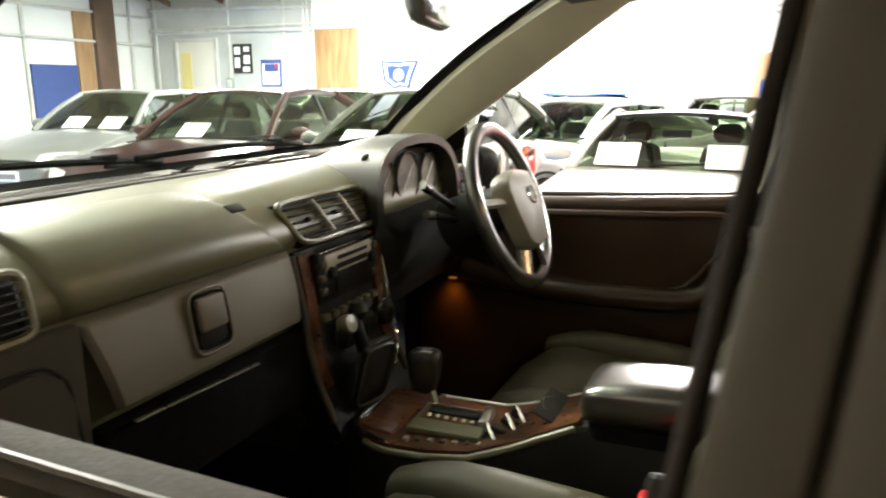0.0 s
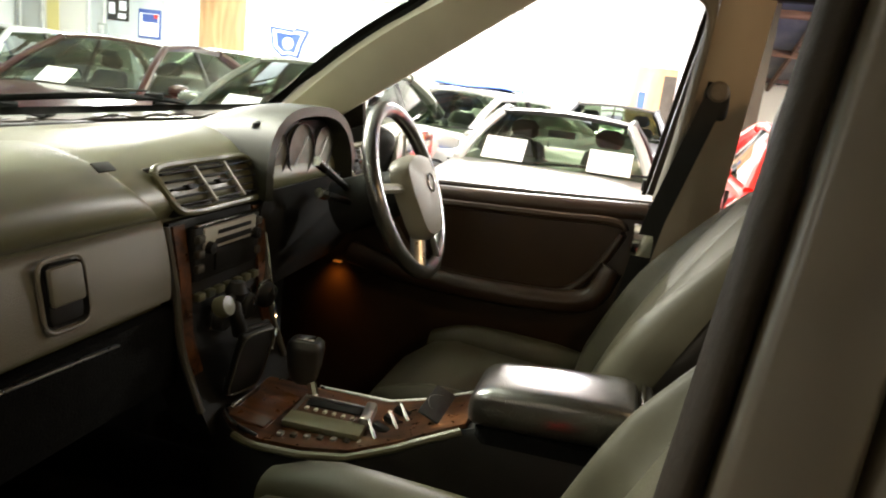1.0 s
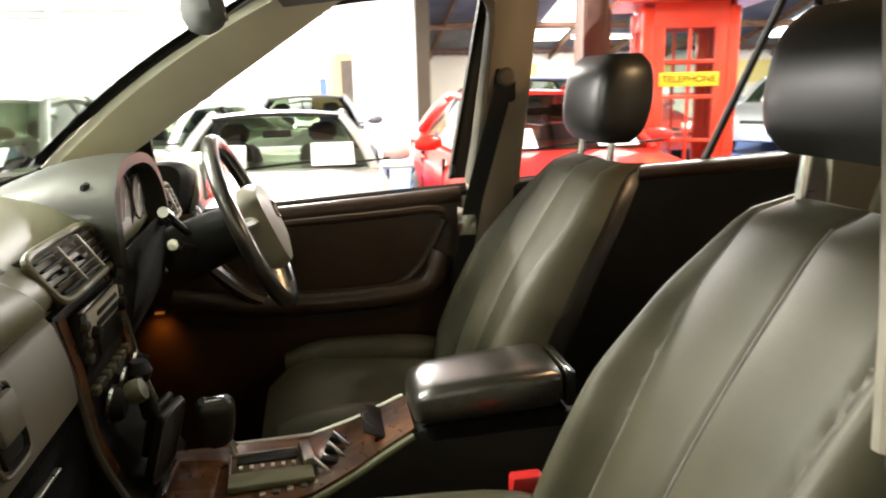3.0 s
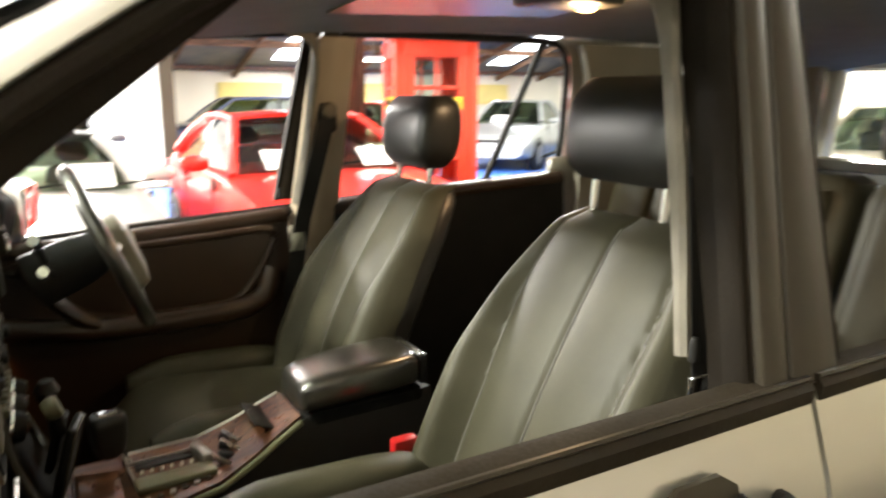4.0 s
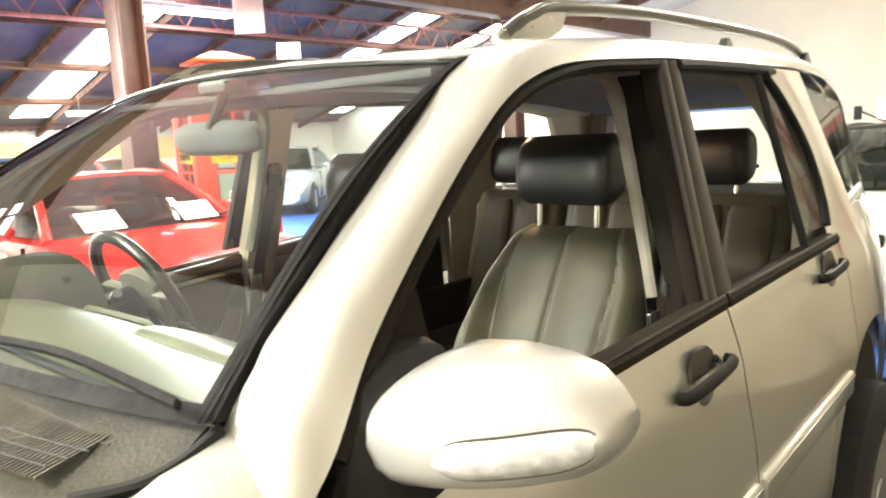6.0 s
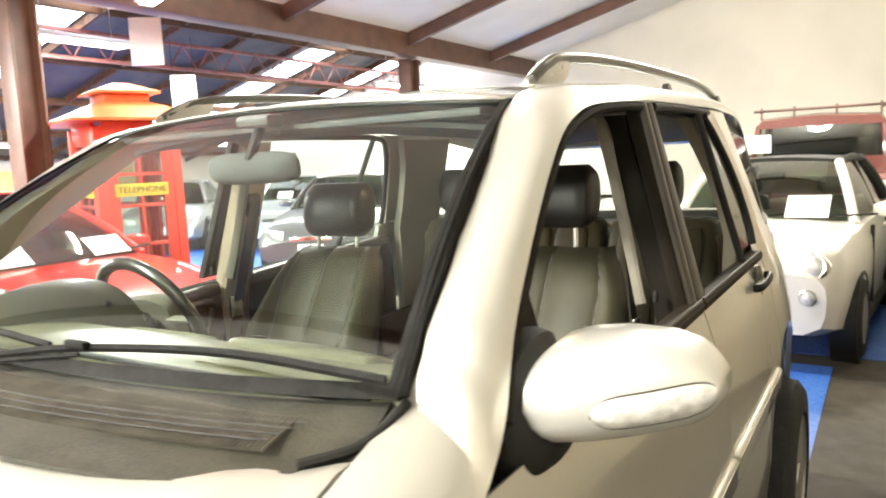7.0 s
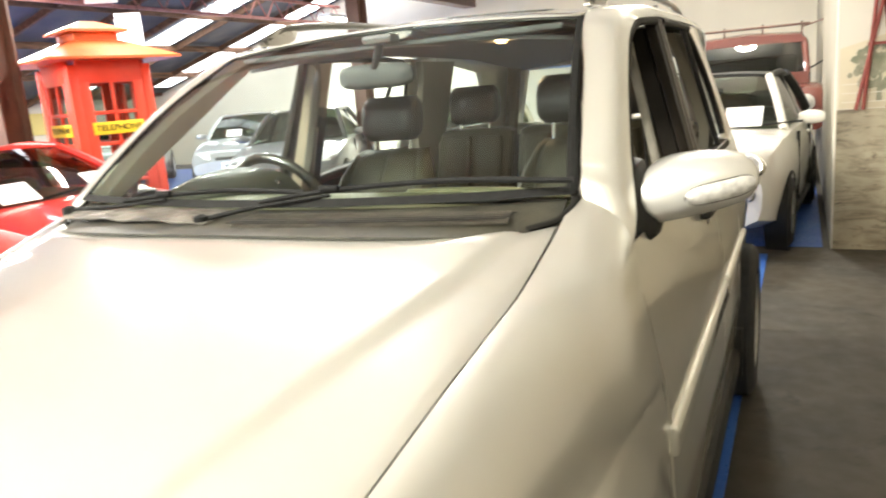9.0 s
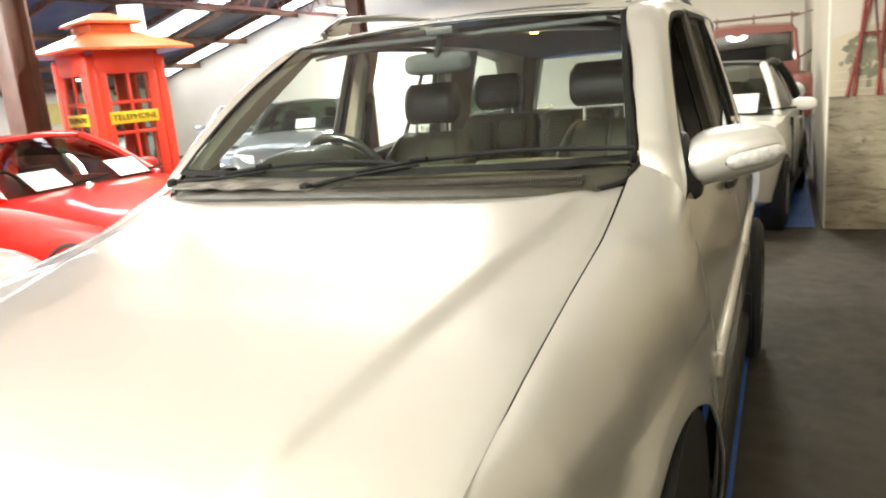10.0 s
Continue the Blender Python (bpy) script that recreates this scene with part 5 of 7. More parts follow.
part("far_edge", tube([(0.132, y, con_z(y) + 0.003) for y in CON_Y[5:19]], 0.0050, 8), SATIN, con)
part("gate_plate", B((0, 0, 0), (0.105, 0.115, 0.010), 0.004, pose(0.012, -0.858, 0.880, 0, 0, 4)), WALNUT, con)
part("gate_side", B((0, 0, 0), (0.044, 0.135, 0.014), 0.005, pose(-0.022, -0.866, 0.884, 0, 0, 4)), DASH, con, "satin olive gate cover")
part("gate_slot", B((0, 0, 0), (0.026, 0.100, 0.008), 0.003, pose(0.044, -0.856, 0.885, 0, 0, 4)), BLACK, con)
for k in range(6):
    part("gate_mark", B((0.018, -0.815 - 0.017 * k, 0.8865), (0.009, 0.006, 0.004), 0.001), PALE, con)
for k in range(7):
    part("switch_mark", B((-0.070 + 0.005 * k, -0.812 - 0.021 * k, 0.879), (0.012, 0.010, 0.008), 0.002), LOWER_TRIM if k % 2 else SATIN, con)
for x, y, w, l in ((0.062, -0.855, 0.004, 0.125), (0.028, -0.797, 0.07, 0.004)):
    part("gate_edge", B((0, 0, 0), (w, l, 0.008), 0.002, pose(x, y, 0.886, 0, 0, 4)), SATIN, con)
part("park_release", B((0, 0, 0), (0.070, 0.020, 0.022), 0.006, pose(0.036, -0.921, 0.890, 0, 0, 10)), SATIN, con)
lever = part("gear_lever", tube([(0.080, -0.800, 0.875), (0.088, -0.783, 0.92)], 0.009, 8), CHROME, con)
part("gear_knob", loft([[pose(0.090, -0.772, z, 0, 0, 12) @ Vector((w * math.copysign(abs(math.cos(a)) ** 0.55, math.cos(a)), d * math.copysign(abs(math.sin(a)) ** 0.55, math.sin(a)), 0)) for a in [k * math.pi / 12 for k in range(24)]] for z, w, d in ((0.895, 0.012, 0.014), (0.905, 0.020, 0.024), (0.93, 0.024, 0.030), (0.960, 0.026, 0.033), (0.972, 0.025, 0.032), (0.979, 0.020, 0.026), (0.981, 0.010, 0.014))]), LEATHER_B, lever, "black leather gear knob")
part("knob_cap", B((0, 0, 0), (0.026, 0.034, 0.004), 0.0015, pose(0.090, -0.772, 0.981, 0, 0, 12)), CHROME, lever)
for x, y in ((0.000, -0.958), (0.030, -0.966), (0.062, -0.974)):
    part("window_switch", B((0, 0, 0), (0.016, 0.030, 0.012), 0.004, pose(x, y, con_z(y) + 0.012, 14, 0, -12)), BLACK, con)
for x, y in ((0.016, -0.975), (0.046, -0.984), (-0.018, -0.950)):
    part("switch_bezel", B((0, 0, 0), (0.006, 0.060, 0.008), 0.002, pose(x, y, con_z(y) + 0.012, 16, 0, -52)), CHROME, con)
part("storage_well", B((0, 0, 0), (0.115, 0.075, 0.004), 0.002, pose(0.062, -1.050, con_z(-1.050) + 0.008, 22, 0, 0)), BLACK, con)
part("cup_ring", tube([pose(0.062, -1.045, con_z(-1.045) + 0.012, 22, 0, 0) @ Vector((0.034 * math.cos(a), 0.030 * math.sin(a), 0)) for a in [k * math.pi / 14 for k in range(28)]], 0.0022, 6, closed=True), SATIN, con)
part("ash_tray_lid", B((0, 0, 0), (0.13, 0.070, 0.012), 0.005, pose(0.000, -0.745, 0.878, 6, 0, 0)), WALNUT, con)
part("tray_edge", tube(spline([(-0.040, -0.692, 0.880), (-0.080, -0.735, 0.882), (-0.096, -0.785, 0.880)], 10), 0.0035, 6), CHROME, con)
part("tray_edge", B((0, 0, 0), (0.10, 0.006, 0.010), 0.002, pose(0.010, -0.706, 0.888, 0, 0, 0)), CHROME, con)
part("arm_rest_lid", loft([[(cx + w * math.copysign(abs(math.cos(a)) ** 0.42, math.cos(a)), y, zc + h * math.copysign(abs(math.sin(a)) ** 0.50, math.sin(a))) for a in [k * math.pi / 14 for k in range(28)]] for y, w, h, zc, cx in ((-1.098, 0.052, 0.012, 0.968, 0.050), (-1.102, 0.064, 0.024, 0.970, 0.050), (-1.112, 0.071, 0.032, 0.972, 0.050), (-1.135, 0.075, 0.036, 0.976, 0.050), (-1.22, 0.078, 0.038, 0.983, 0.051), (-1.33, 0.078, 0.038, 0.989, 0.052), (-1.346, 0.074, 0.034, 0.989, 0.052), (-1.352, 0.064, 0.024, 0.989, 0.052))]), ARM_LEATHER, con, "black leather arm-rest lid")
part("arm_rest_box", B((0.052, -1.24, 0.80), (0.150, 0.26, 0.30), 0.02), CARPET, con)
part("lid_hinge", B((0.052, -1.366, 0.985), (0.135, 0.018, 0.064), 0.006), BLACK, con)
part("hinge_trim", B((0.052, -1.360, 1.016), (0.13, 0.008, 0.010), 0.003), CHROME, con)

# steering wheel
WC = Vector((0.420, -0.827, 1.220))
wm = Matrix.Translation(WC) @ Matrix.Rotation(radians(90 - 22), 4, "X")      # local z along the column, towards the seat
wheel_ob = part("steering_wheel", tube([wm @ Vector((0.177 * math.cos(a), 0.177 * math.sin(a), 0)) for a in [k * math.pi / 24 for k in range(48)]], 0.0165, 12, closed=True), ARM_LEATHER, suv, "dark leather steering wheel")
hub = [(0.068, 0.058), (0.084, 0.02), (0.074, -0.045), (0.054, -0.095), (0, -0.108), (-0.054, -0.095), (-0.074, -0.045), (-0.084, 0.02), (-0.068, 0.058), (0, 0.070)]
hub = [(v.x, v.y) for v in spline([(x, y, 0) for x, y in hub + hub[:1]], 41)[:-1]]
part("airbag_cover", loft([[wm @ Vector((x * k, y * k, z)) for x, y in hub] for k, z in ((1.0, 0.0), (1.04, 0.022), (0.95, 0.042), (0.6, 0.052), (0.1, 0.054))]), HUB, wheel_ob, "grey padded airbag cover")
for a in (8, 172, 250, 290):
    d = Vector((math.cos(radians(a)), math.sin(radians(a)), 0))
    part("spoke", tube([wm @ (d * 0.07 + Vector((0, 0, 0.012))), wm @ (d * 0.174)], 0.017, 8, flat=0.6), HUB if a < 200 else SATIN, wheel_ob)
ring = part("badge_ring", tube([wm @ Vector((0.019 * math.cos(a), 0.005 + 0.019 * math.sin(a), 0.056)) for a in [k * math.pi / 12 for k in range(24)]], 0.0022, 6, closed=True), CHROME, wheel_ob, "small chrome badge ring")
part("column_shroud", lathe([(0.06, -0.16), (0.055, -0.06), (0.045, -0.015), (0.0, -0.01)], 20, wm), BLACK, suv)
for a, b in (((0.40, -0.71, 1.20), (0.255, -0.69, 1.275)), ((0.38, -0.72, 1.18), (0.255, -0.70, 1.215)), ((0.46, -0.71, 1.20), (0.60, -0.69, 1.22))):
    sk = part("column_stalk", tube([a, Vector(a).lerp(Vector(b), 0.6), b], 0.007, 8, r2=0.010), BLACK, suv)
    part("stalk_tip", tube([Vector(a).lerp(Vector(b), 0.82), Vector(a).lerp(Vector(b), 1.02)], 0.011, 8), CHROME, sk)
part("pedal", B((0.40, -0.36, 0.60), (0.06, 0.02, 0.10), 0.008), BLACK, suv)
part("pedal", B((0.52, -0.36, 0.58), (0.08, 0.02, 0.07), 0.008), BLACK, suv)
part("courtesy_lamp", B((0.712, -0.560, 0.950), (0.012, 0.022, 0.005), 0.001), AMBER, suv, "small amber courtesy lamp")
_fl = bpy.data.lights.new("courtesy_glow", "SPOT")
_fl.energy, _fl.color, _fl.shadow_soft_size, _fl.spot_size, _fl.spot_blend = 0.50, (1.0, 0.34, 0.04), 0.022, radians(88), 1.0
_fo = new("lamp", _fl)
_fo.matrix_basis = look((0.690, -0.560, 0.945), (0.740, -0.565, 0.84))
_fo.parent = suv
# inside mirror
RM = pose(0.010, -0.825, 1.603, -12, 0, 14)
rv = part("inside_mirror", loft([[RM @ Vector((w * math.copysign(abs(math.cos(a)) ** 0.45, math.cos(a)), y, h * math.copysign(abs(math.sin(a)) ** 0.62, math.sin(a)))) for a in [k * math.pi / 16 for k in range(32)]] for w, h, y in ((0.070, 0.012, 0.026), (0.098, 0.026, 0.020), (0.112, 0.034, 0.008), (0.114, 0.036, -0.004), (0.111, 0.034, -0.008))]), HEADLINER, suv, "grey inside mirror")
part("mirror_face", B((0, -0.0095, 0), (0.210, 0.004, 0.058), 0.002, RM), CHROME, rv)
part("mirror_stalk", tube([RM @ Vector((0, 0.015, 0.02)), (0, -0.825, 1.66), (0, -0.850, 1.705)], 0.012, 8), BLACK, rv)
part("mirror_console", B((-0.01, -0.835, 1.705), (0.10, 0.06, 0.026), 0.010), HEADLINER, suv)


# ------------------------------------------------ seats
def cushion(secs, n=28, p=0.42):
    """A pad from sections (centre, half width vector, half depth vector), each a rounded box."""
    out = []
    for c, hw, hd in secs:
        c, hw, hd = Vector(c), Vector(hw), Vector(hd)
        out.append([c + hw * math.copysign(abs(math.cos(a)) ** p, math.cos(a)) + hd * math.copysign(abs(math.sin(a)) ** p, math.sin(a)) for a in [k * 2 * math.pi / n for k in range(n)]])
    return loft(out)


def head_rest(parent, cx, y, z0, w, h, gap=0.075):
    secs = []
    for k in range(17):
        t = k / 16
        q = abs(2 * t - 1)
        e = max(0.26, (1 - q ** 5.5)) ** (1 / 3.2)
        ww = w * (0.90 + 0.10 * math.sin(math.pi * min(1, 0.15 + t * 0.75)))
        dd = 0.064 * (0.72 + 0.28 * math.sin(math.pi * (0.1 + 0.8 * t)))
        secs.append(((cx, y - 0.02 * t, z0 + h * t), (ww * (1 - (1 - e) * 0.45), 0, 0), (0, dd * e, 0)))
    hr = part("head_rest", cushion(secs, 28, 0.43), LEATHER_B, parent, "black padded head-rest")
    for s in (-1, 1):
        part("head_rest_post", tube([(cx + s * 0.083, y + 0.005, z0 + 0.03), (cx + s * 0.083, y + 0.015, z0 - gap - 0.03)], 0.0075, 10), CHROME, hr)
    return hr


def front_seat(cx, label):
    t = thing("front_seat", label, "car seat", group="front seats")
    b = Vector((0, -0.30, 1.0))
    # squab
    cu, zu = (cx + 0.045, 0.790) if cx > 0 else (cx, 0.850)
    secs = []
    for k in range(9):
        f = k / 8
        y = lerp(-1.30, -0.82, f)
        w = 0.222 + 0.02 * math.sin(math.pi * f)
        e = 1 - 0.25 * abs(2 * f - 1) ** 8
        secs.append(((cu, y, zu - 0.06 + 0.035 * f - 0.05 * max(0, f - 0.8) * 4), (w * e, 0, 0), (0, 0.0, 0.085 * e)))
    part("cushion", cushion(secs), LEATHER, t)
    for s in (-1, 1):
        part("cushion_bolster", cushion([((cu + s * 0.200, lerp(-1.28, -0.86, f), zu + 0.012 + 0.012 * f - 0.05 * max(0, f - 0.75)), (0.05 * (1 - 0.3 * abs(2 * f - 1) ** 4), 0, 0), (0, 0, 0.06 * (1 - 0.4 * abs(2 * f - 1) ** 4))) for f in [k / 8 for k in range(9)]], 16, 0.8), LEATHER, t)
    # back
    def spine(f):
        return Vector((cx, lerp(-1.285, -1.575, f) + 0.03 * math.sin(math.pi * f), lerp(0.74, 1.335 if cx < 0 else 1.318, f)))
    def half(f):
        return interp(f, [(0, 0.225), (0.25, 0.252), (0.55, 0.246), (0.80, 0.215), (0.93, 0.182), (0.985, 0.165), (1, 0.150)])
    secs = []
    for k in range(19):
        f = k / 18
        d = interp(f, [(0, 0.05), (0.3, 0.052), (0.9, 0.040), (0.97, 0.034), (1, 0.016)])
        secs.append((spine(f) - Vector((0, 0.012, 0)), (half(f) * 0.985, 0, 0), (0, d, 0.0)))
    part("backrest", cushion(secs, 28, 0.5), LEATHER_B, t)

    # one padded face: side bolsters, two flat panels and grooves between them
    def face(x, f, lift=0.0):
        w = half(f)
        q = abs(x) / w
        panel = interp(f, [(0, 0.56), (0.5, 0.57), (0.85, 0.74), (1, 0.80)])
        bolster = interp(f, [(0, 0.02), (0.25, 0.046), (0.6, 0.046), (0.85, 0.022), (1, 0.004)])
        k = max(0, min(1, (q - panel) / 0.20))
        y = bolster * k * k * (3 - 2 * k)
        y += 0.010 * (1 - min(1, q / panel * 2 - 1 if q > panel / 2 else 1 - q / panel * 2) ** 2) * (q < panel)
        y -= 0.006 * max(0, 1 - abs(q - panel) / 0.035) + 0.005 * max(0, 1 - abs(x) / 0.008)
        edge = max(0, (q - 0.80) / 0.20)
        y -= (0.045 + bolster) * (1 - math.sqrt(max(0, 1 - edge ** 2)))
        top = max(0, (f - 0.94) / 0.06)
        y -= 0.04 * (1 - math.sqrt(max(0, 1 - top * top)))
        return spine(f) + Vector((x, 0.050 + y + lift, 0.010))
    part("back_pad", grid(lambda u, v: face(lerp(-1, 1, u) * half(lerp(0.04, 1, v)), lerp(0.04, 1, v)), 60, 30), LEATHER, t, "grey leather backrest face")
    for s in (-1, 1):
        part("seam", tube([face(s * half(f) * interp(f, [(0, 0.56), (0.5, 0.57), (0.85, 0.74), (1, 0.80)]), f, 0.0015) for f in [lerp(0.08, 0.97, k / 24) for k in range(25)]], 0.0022, 6), SEAM, t)
    part("seam", tube([face(0, f, 0.002) for f in [lerp(0.08, 0.97, k / 24) for k in range(25)]], 0.0025, 6), SEAM, t)
    head_rest(t, cx + (0.03 if cx < 0 else 0), -1.572, 1.400 if cx < 0 else 1.364, 0.141 if cx < 0 else 0.128, 0.172 if cx < 0 else 0.176, gap=0.075 if cx < 0 else 0.05)
    part("seat_base", B((cx, -1.08, 0.60), (0.38, 0.46, 0.34), 0.03), BLACK, t)
    part("buckle_stalk", B((cx + (0.245 if cx < 0 else -0.245), -1.25, 0.80), (0.02, 0.03, 0.20), 0.006), BLACK, t)
    part("buckle", B((cx + (0.245 if cx < 0 else -0.245), -1.246, 0.905), (0.026, 0.05, 0.04), 0.006), RED_LENS, t, "red seat-belt buckle button")
    return t


front_seat(-0.402, "black and grey leather front seat on the near side, with head-rest")
front_seat(0.402, "black and grey leather driver's seat behind the steering wheel")

rear = thing("rear_seat", "dark leather rear bench with folding backs and two tall head-rests", "car seat")
part("cushion", cushion([((0, y, 0.74), (0.64 * e, 0, 0), (0, 0, 0.08 * e)) for y, e in ((-2.40, 0.95), (-2.2, 1.0), (-2.0, 1.0), (-1.94, 0.9))]), LEATHER_B, rear)
for cx, w in ((-0.44, 0.215), (0.0, 0.20), (0.44, 0.215)):
    bs = part("backrest", cushion([((cx, lerp(-2.38, -2.58, f), lerp(0.75, 1.335, f)), (w * e, 0, 0), (0, 0.07 * e, 0)) for f, e in ((0, 0.9), (0.1, 1.0), (0.5, 1.0), (0.9, 1.0), (0.97, 0.95), (1.0, 0.8))], 28, 0.35), LEATHER, rear)
    for k in (-1, 1):
        part("back_pad", cushion([((cx + k * w * 0.40, lerp(-2.325, -2.50, f), lerp(0.82, 1.30, f)), (w * 0.36 * e, 0, 0), (0, 0.028 * e, 0)) for f, e in ((0, 0.8), (0.06, 1.0), (0.5, 1.0), (0.94, 1.0), (1.0, 0.85))], 20, 0.6), LEATHER, bs)
    if cx:
        head_rest(rear, 0.45 if cx > 0 else -0.375, -2.55, 1.366, 0.136, 0.192, gap=0.04)
part("parcel_shelf", B((0, -3.05, 1.245), (1.36, 0.85, 0.02), 0.006), BLACK, suv)
part("cushion_edge", B((0, -2.62, 1.30), (1.3, 0.02, 0.02), 0.006), PALE, suv)


# ---------------------------------------------------------------- other cars
def sheet(m, w=0.30, h=0.21, bars=0):
    """A price sheet that leans behind a windscreen."""
    t = thing("price_sheet", "plain white price sheet propped against a windscreen", "paper", m, group="price sheets")
    part("paper", B((0, 0, h / 2), (w, 0.004, h)), PAPER, t)
    for k in range(bars):
        part("print_bar", B((-w * 0.08, -0.003, h * (0.86 - 0.15 * k)), (w * (0.66 if k % 2 else 0.5), 0.002, h * 0.045)), INK, t)
    return t


def parked_car(label, m, colour, L=4.4, W=1.76, H=1.40, belt=0.92, front=0.68, tail=0.92, cowl=0.75, top=0.10, back=-0.95, deck=-1.55, wt=0.56, wr=0.31, soft_top=None, seats=LEATHER_B, sheets=(), metal=0.3, tall_tail=False, grille=BLACK, bonnet_up=False, black_roof=False, overhang=(0.82, 0.86)):
    """A parked car, nose to +y: cowl, top, back and deck are the windscreen's foot and head and the rear window's head and foot."""
    P = paint("car_paint", colour, metal)
    t = thing("parked_car", label, "car", m, group="parked cars")
    hl = L / 2
    ftop = [(-hl, tail * 0.80), (-hl + 0.12, tail * 0.97), (deck, tail + 0.02), (deck + 0.25, belt + 0.01), (cowl, belt), (cowl + 0.35, belt - 0.03), (hl - 0.55, front + 0.10), (hl - 0.15, front), (hl, front * 0.80)]
    secs = []
    N = 26
    for k in range(N + 1):
        y = lerp(-hl, hl, k / N)
        e = abs(y) / hl
        w = W / 2 * (1 - 0.13 * e ** 5 - 0.06 * e ** 12)
        zt = interp(y, ftop)
        zb = 0.20 + 0.08 * e ** 6
        crown = 0.035 if y > cowl or y < deck else 0.0
        half = [(0.0, zb), (0.78 * w, zb), (0.95 * w, zb + 0.06), (0.99 * w, lerp(zb, zt, 0.35)), (w, lerp(zb, zt, 0.62)), (0.985 * w, lerp(zb, zt, 0.82)), (0.93 * w, zt - 0.025), (0.82 * w, zt + 0.002), (0.45 * w, zt + crown * 0.8), (0.0, zt + crown)]
        secs.append([Vector((x, y, z)) for x, z in half] + [Vector((-x, y, z)) for x, z in half[-2:0:-1]])
    body = part("body", loft(secs), P, t)
    fy, ry = hl - overhang[0], -hl + overhang[1]
    for s in (-1, 1):
        for y in (fy, ry):
            part("wheel_arch", lathe([(wr * 1.17, -0.16), (wr * 1.19, 0.018), (wr * 1.12, 0.024), (wr * 1.1, 0.0), (0.0, 0.0)], 24, Matrix.Translation((s * (W / 2 * 0.985 - 0.01), y, wr)) @ Matrix.Rotation(s * math.pi / 2, 4, "Y")), BLACK, body)
            wheel(t, s * (W / 2 - 0.085), y, wr, 0.20, s)
        part("sill_trim", B((s * W / 2 * 0.975, 0, 0.235), (0.05, L * 0.45, 0.06), 0.015), BLACK, body)
        # lamps
        hx = W / 2 * 0.66
        if not black_roof:
            part("headlamp", patch((s * (hx - 0.20), hl - 0.05, front - 0.10), (s * (hx + 0.16), hl - 0.26, front - 0.07), (s * (hx + 0.14), hl - 0.34, front + 0.04), (s * (hx - 0.19), hl - 0.14, front + 0.02), 5, 4, (0, 0.035, 0.01)), LENS, body, solid=0.02)
        part("tail_lamp", B((s * W * 0.38, -hl + 0.07, tail * 0.84), (W * 0.16, 0.08, 0.12), 0.03), RED_LENS, body)
        # door mirrors
        part("door_mirror", cushion([((s * (W / 2 + a), cowl - 0.34 + 0.01 * k, belt + 0.07), (0, 0.055 * e, 0), (0, 0, 0.062 * e)) for k, (a, e) in enumerate(((-0.03, 0.6), (0.03, 0.95), (0.10, 1.0), (0.16, 0.85), (0.19, 0.45)))], 16, 0.7), P, t)
        part("door_handle", B((s * W / 2 * 0.992, cowl - 1.12, belt - 0.12), (0.03, 0.17, 0.03), 0.01), P, body)
        # door shuts
        for y in (cowl - 0.15, cowl - 1.25):
            part("door_shut", B((s * W / 2 * 0.985, y, lerp(0.28, belt, 0.5)), (0.03, 0.008, belt - 0.36)), BLACK, body)
    part("grille", B((0, hl - 0.045, front - 0.10), (W * 0.34, 0.06, 0.13), 0.02), grille, body)
    part("air_intake", B((0, hl - 0.035, 0.36), (W * 0.5, 0.05, 0.12), 0.02), BLACK, body)
    pl = part("number_plate", B((0, hl - 0.005, 0.48), (0.37, 0.015, 0.12), 0.004), PAPER, t)
    part("plate_bar", B((0, hl + 0.004, 0.48), (0.27, 0.004, 0.06)), INK, pl)
    # glasshouse
    wb = W / 2 * 0.86
    wc = wt * W / 1.76
    A, Bt = Vector((wb, cowl, belt)), Vector((wc, top, H - 0.05))
    C, D = Vector((wc * 0.97, back, H - 0.06)), Vector((wb * 0.96, deck, tail + 0.03))

    def S(v, s):
        return Vector((v.x * s, v.y, v.z))
    part("windscreen", patch(S(A, -1) + Vector((0.05, 0, 0)), A - Vector((0.05, 0, 0)), Bt - Vector((0.04, 0, 0)), S(Bt, -1) + Vector((0.04, 0, 0)), 10, 6, (0, 0.09, 0.02)), CARGLASS, t)
    roofmat = soft_top or (BLACK if black_roof else P)
    for s in (-1, 1):
        part("windscreen_pillar", tube(spline([S(A, s) + Vector((0, 0.03, -0.01)), S(A.lerp(Bt, 0.5), s) + Vector((0, 0.015, 0.03)), S(Bt, s)], 8), 0.038, 8), P, t)
        part("rear_pillar", tube(spline([S(C, s), S(C.lerp(D, 0.5), s) + Vector((0, 0, 0.03)), S(D, s)], 8), 0.06, 8), roofmat, t)
        part("roof_rail", tube(spline([S(Bt, s), S(Bt.lerp(C, 0.5), s) + Vector((s * 0.02, 0, 0.03)), S(C, s)], 10), 0.035, 8), roofmat, t)
        ym = lerp(cowl, deck, 0.52)
        part("door_post", tube([(s * wb, ym, belt), (s * wc, lerp(top, back, 0.52), H - 0.05)], 0.03, 8), BLACK, t)
        zb = belt + 0.012
        part("side_window", patch((s * wb, cowl - 0.12, zb), (s * wb, deck + 0.25, zb), (s * wc, back, H - 0.07), (s * wc, top - 0.02, H - 0.07), 8, 3, (s * 0.02, 0, 0)), CARGLASS, t)
    part("roof", patch(S(Bt, -1), Bt, C, S(C, -1), 10, 10, (0, 0, 0.035)), roofmat, t, solid=0.03)
    part("rear_window", patch(S(D, -1) + Vector((0.08, 0, 0.02)), D + Vector((-0.08, 0, 0.02)), C - Vector((0.06, 0, 0)), S(C, -1) + Vector((0.06, 0, 0)), 8, 4, (0, -0.05, 0.01)), CARGLASS, t)
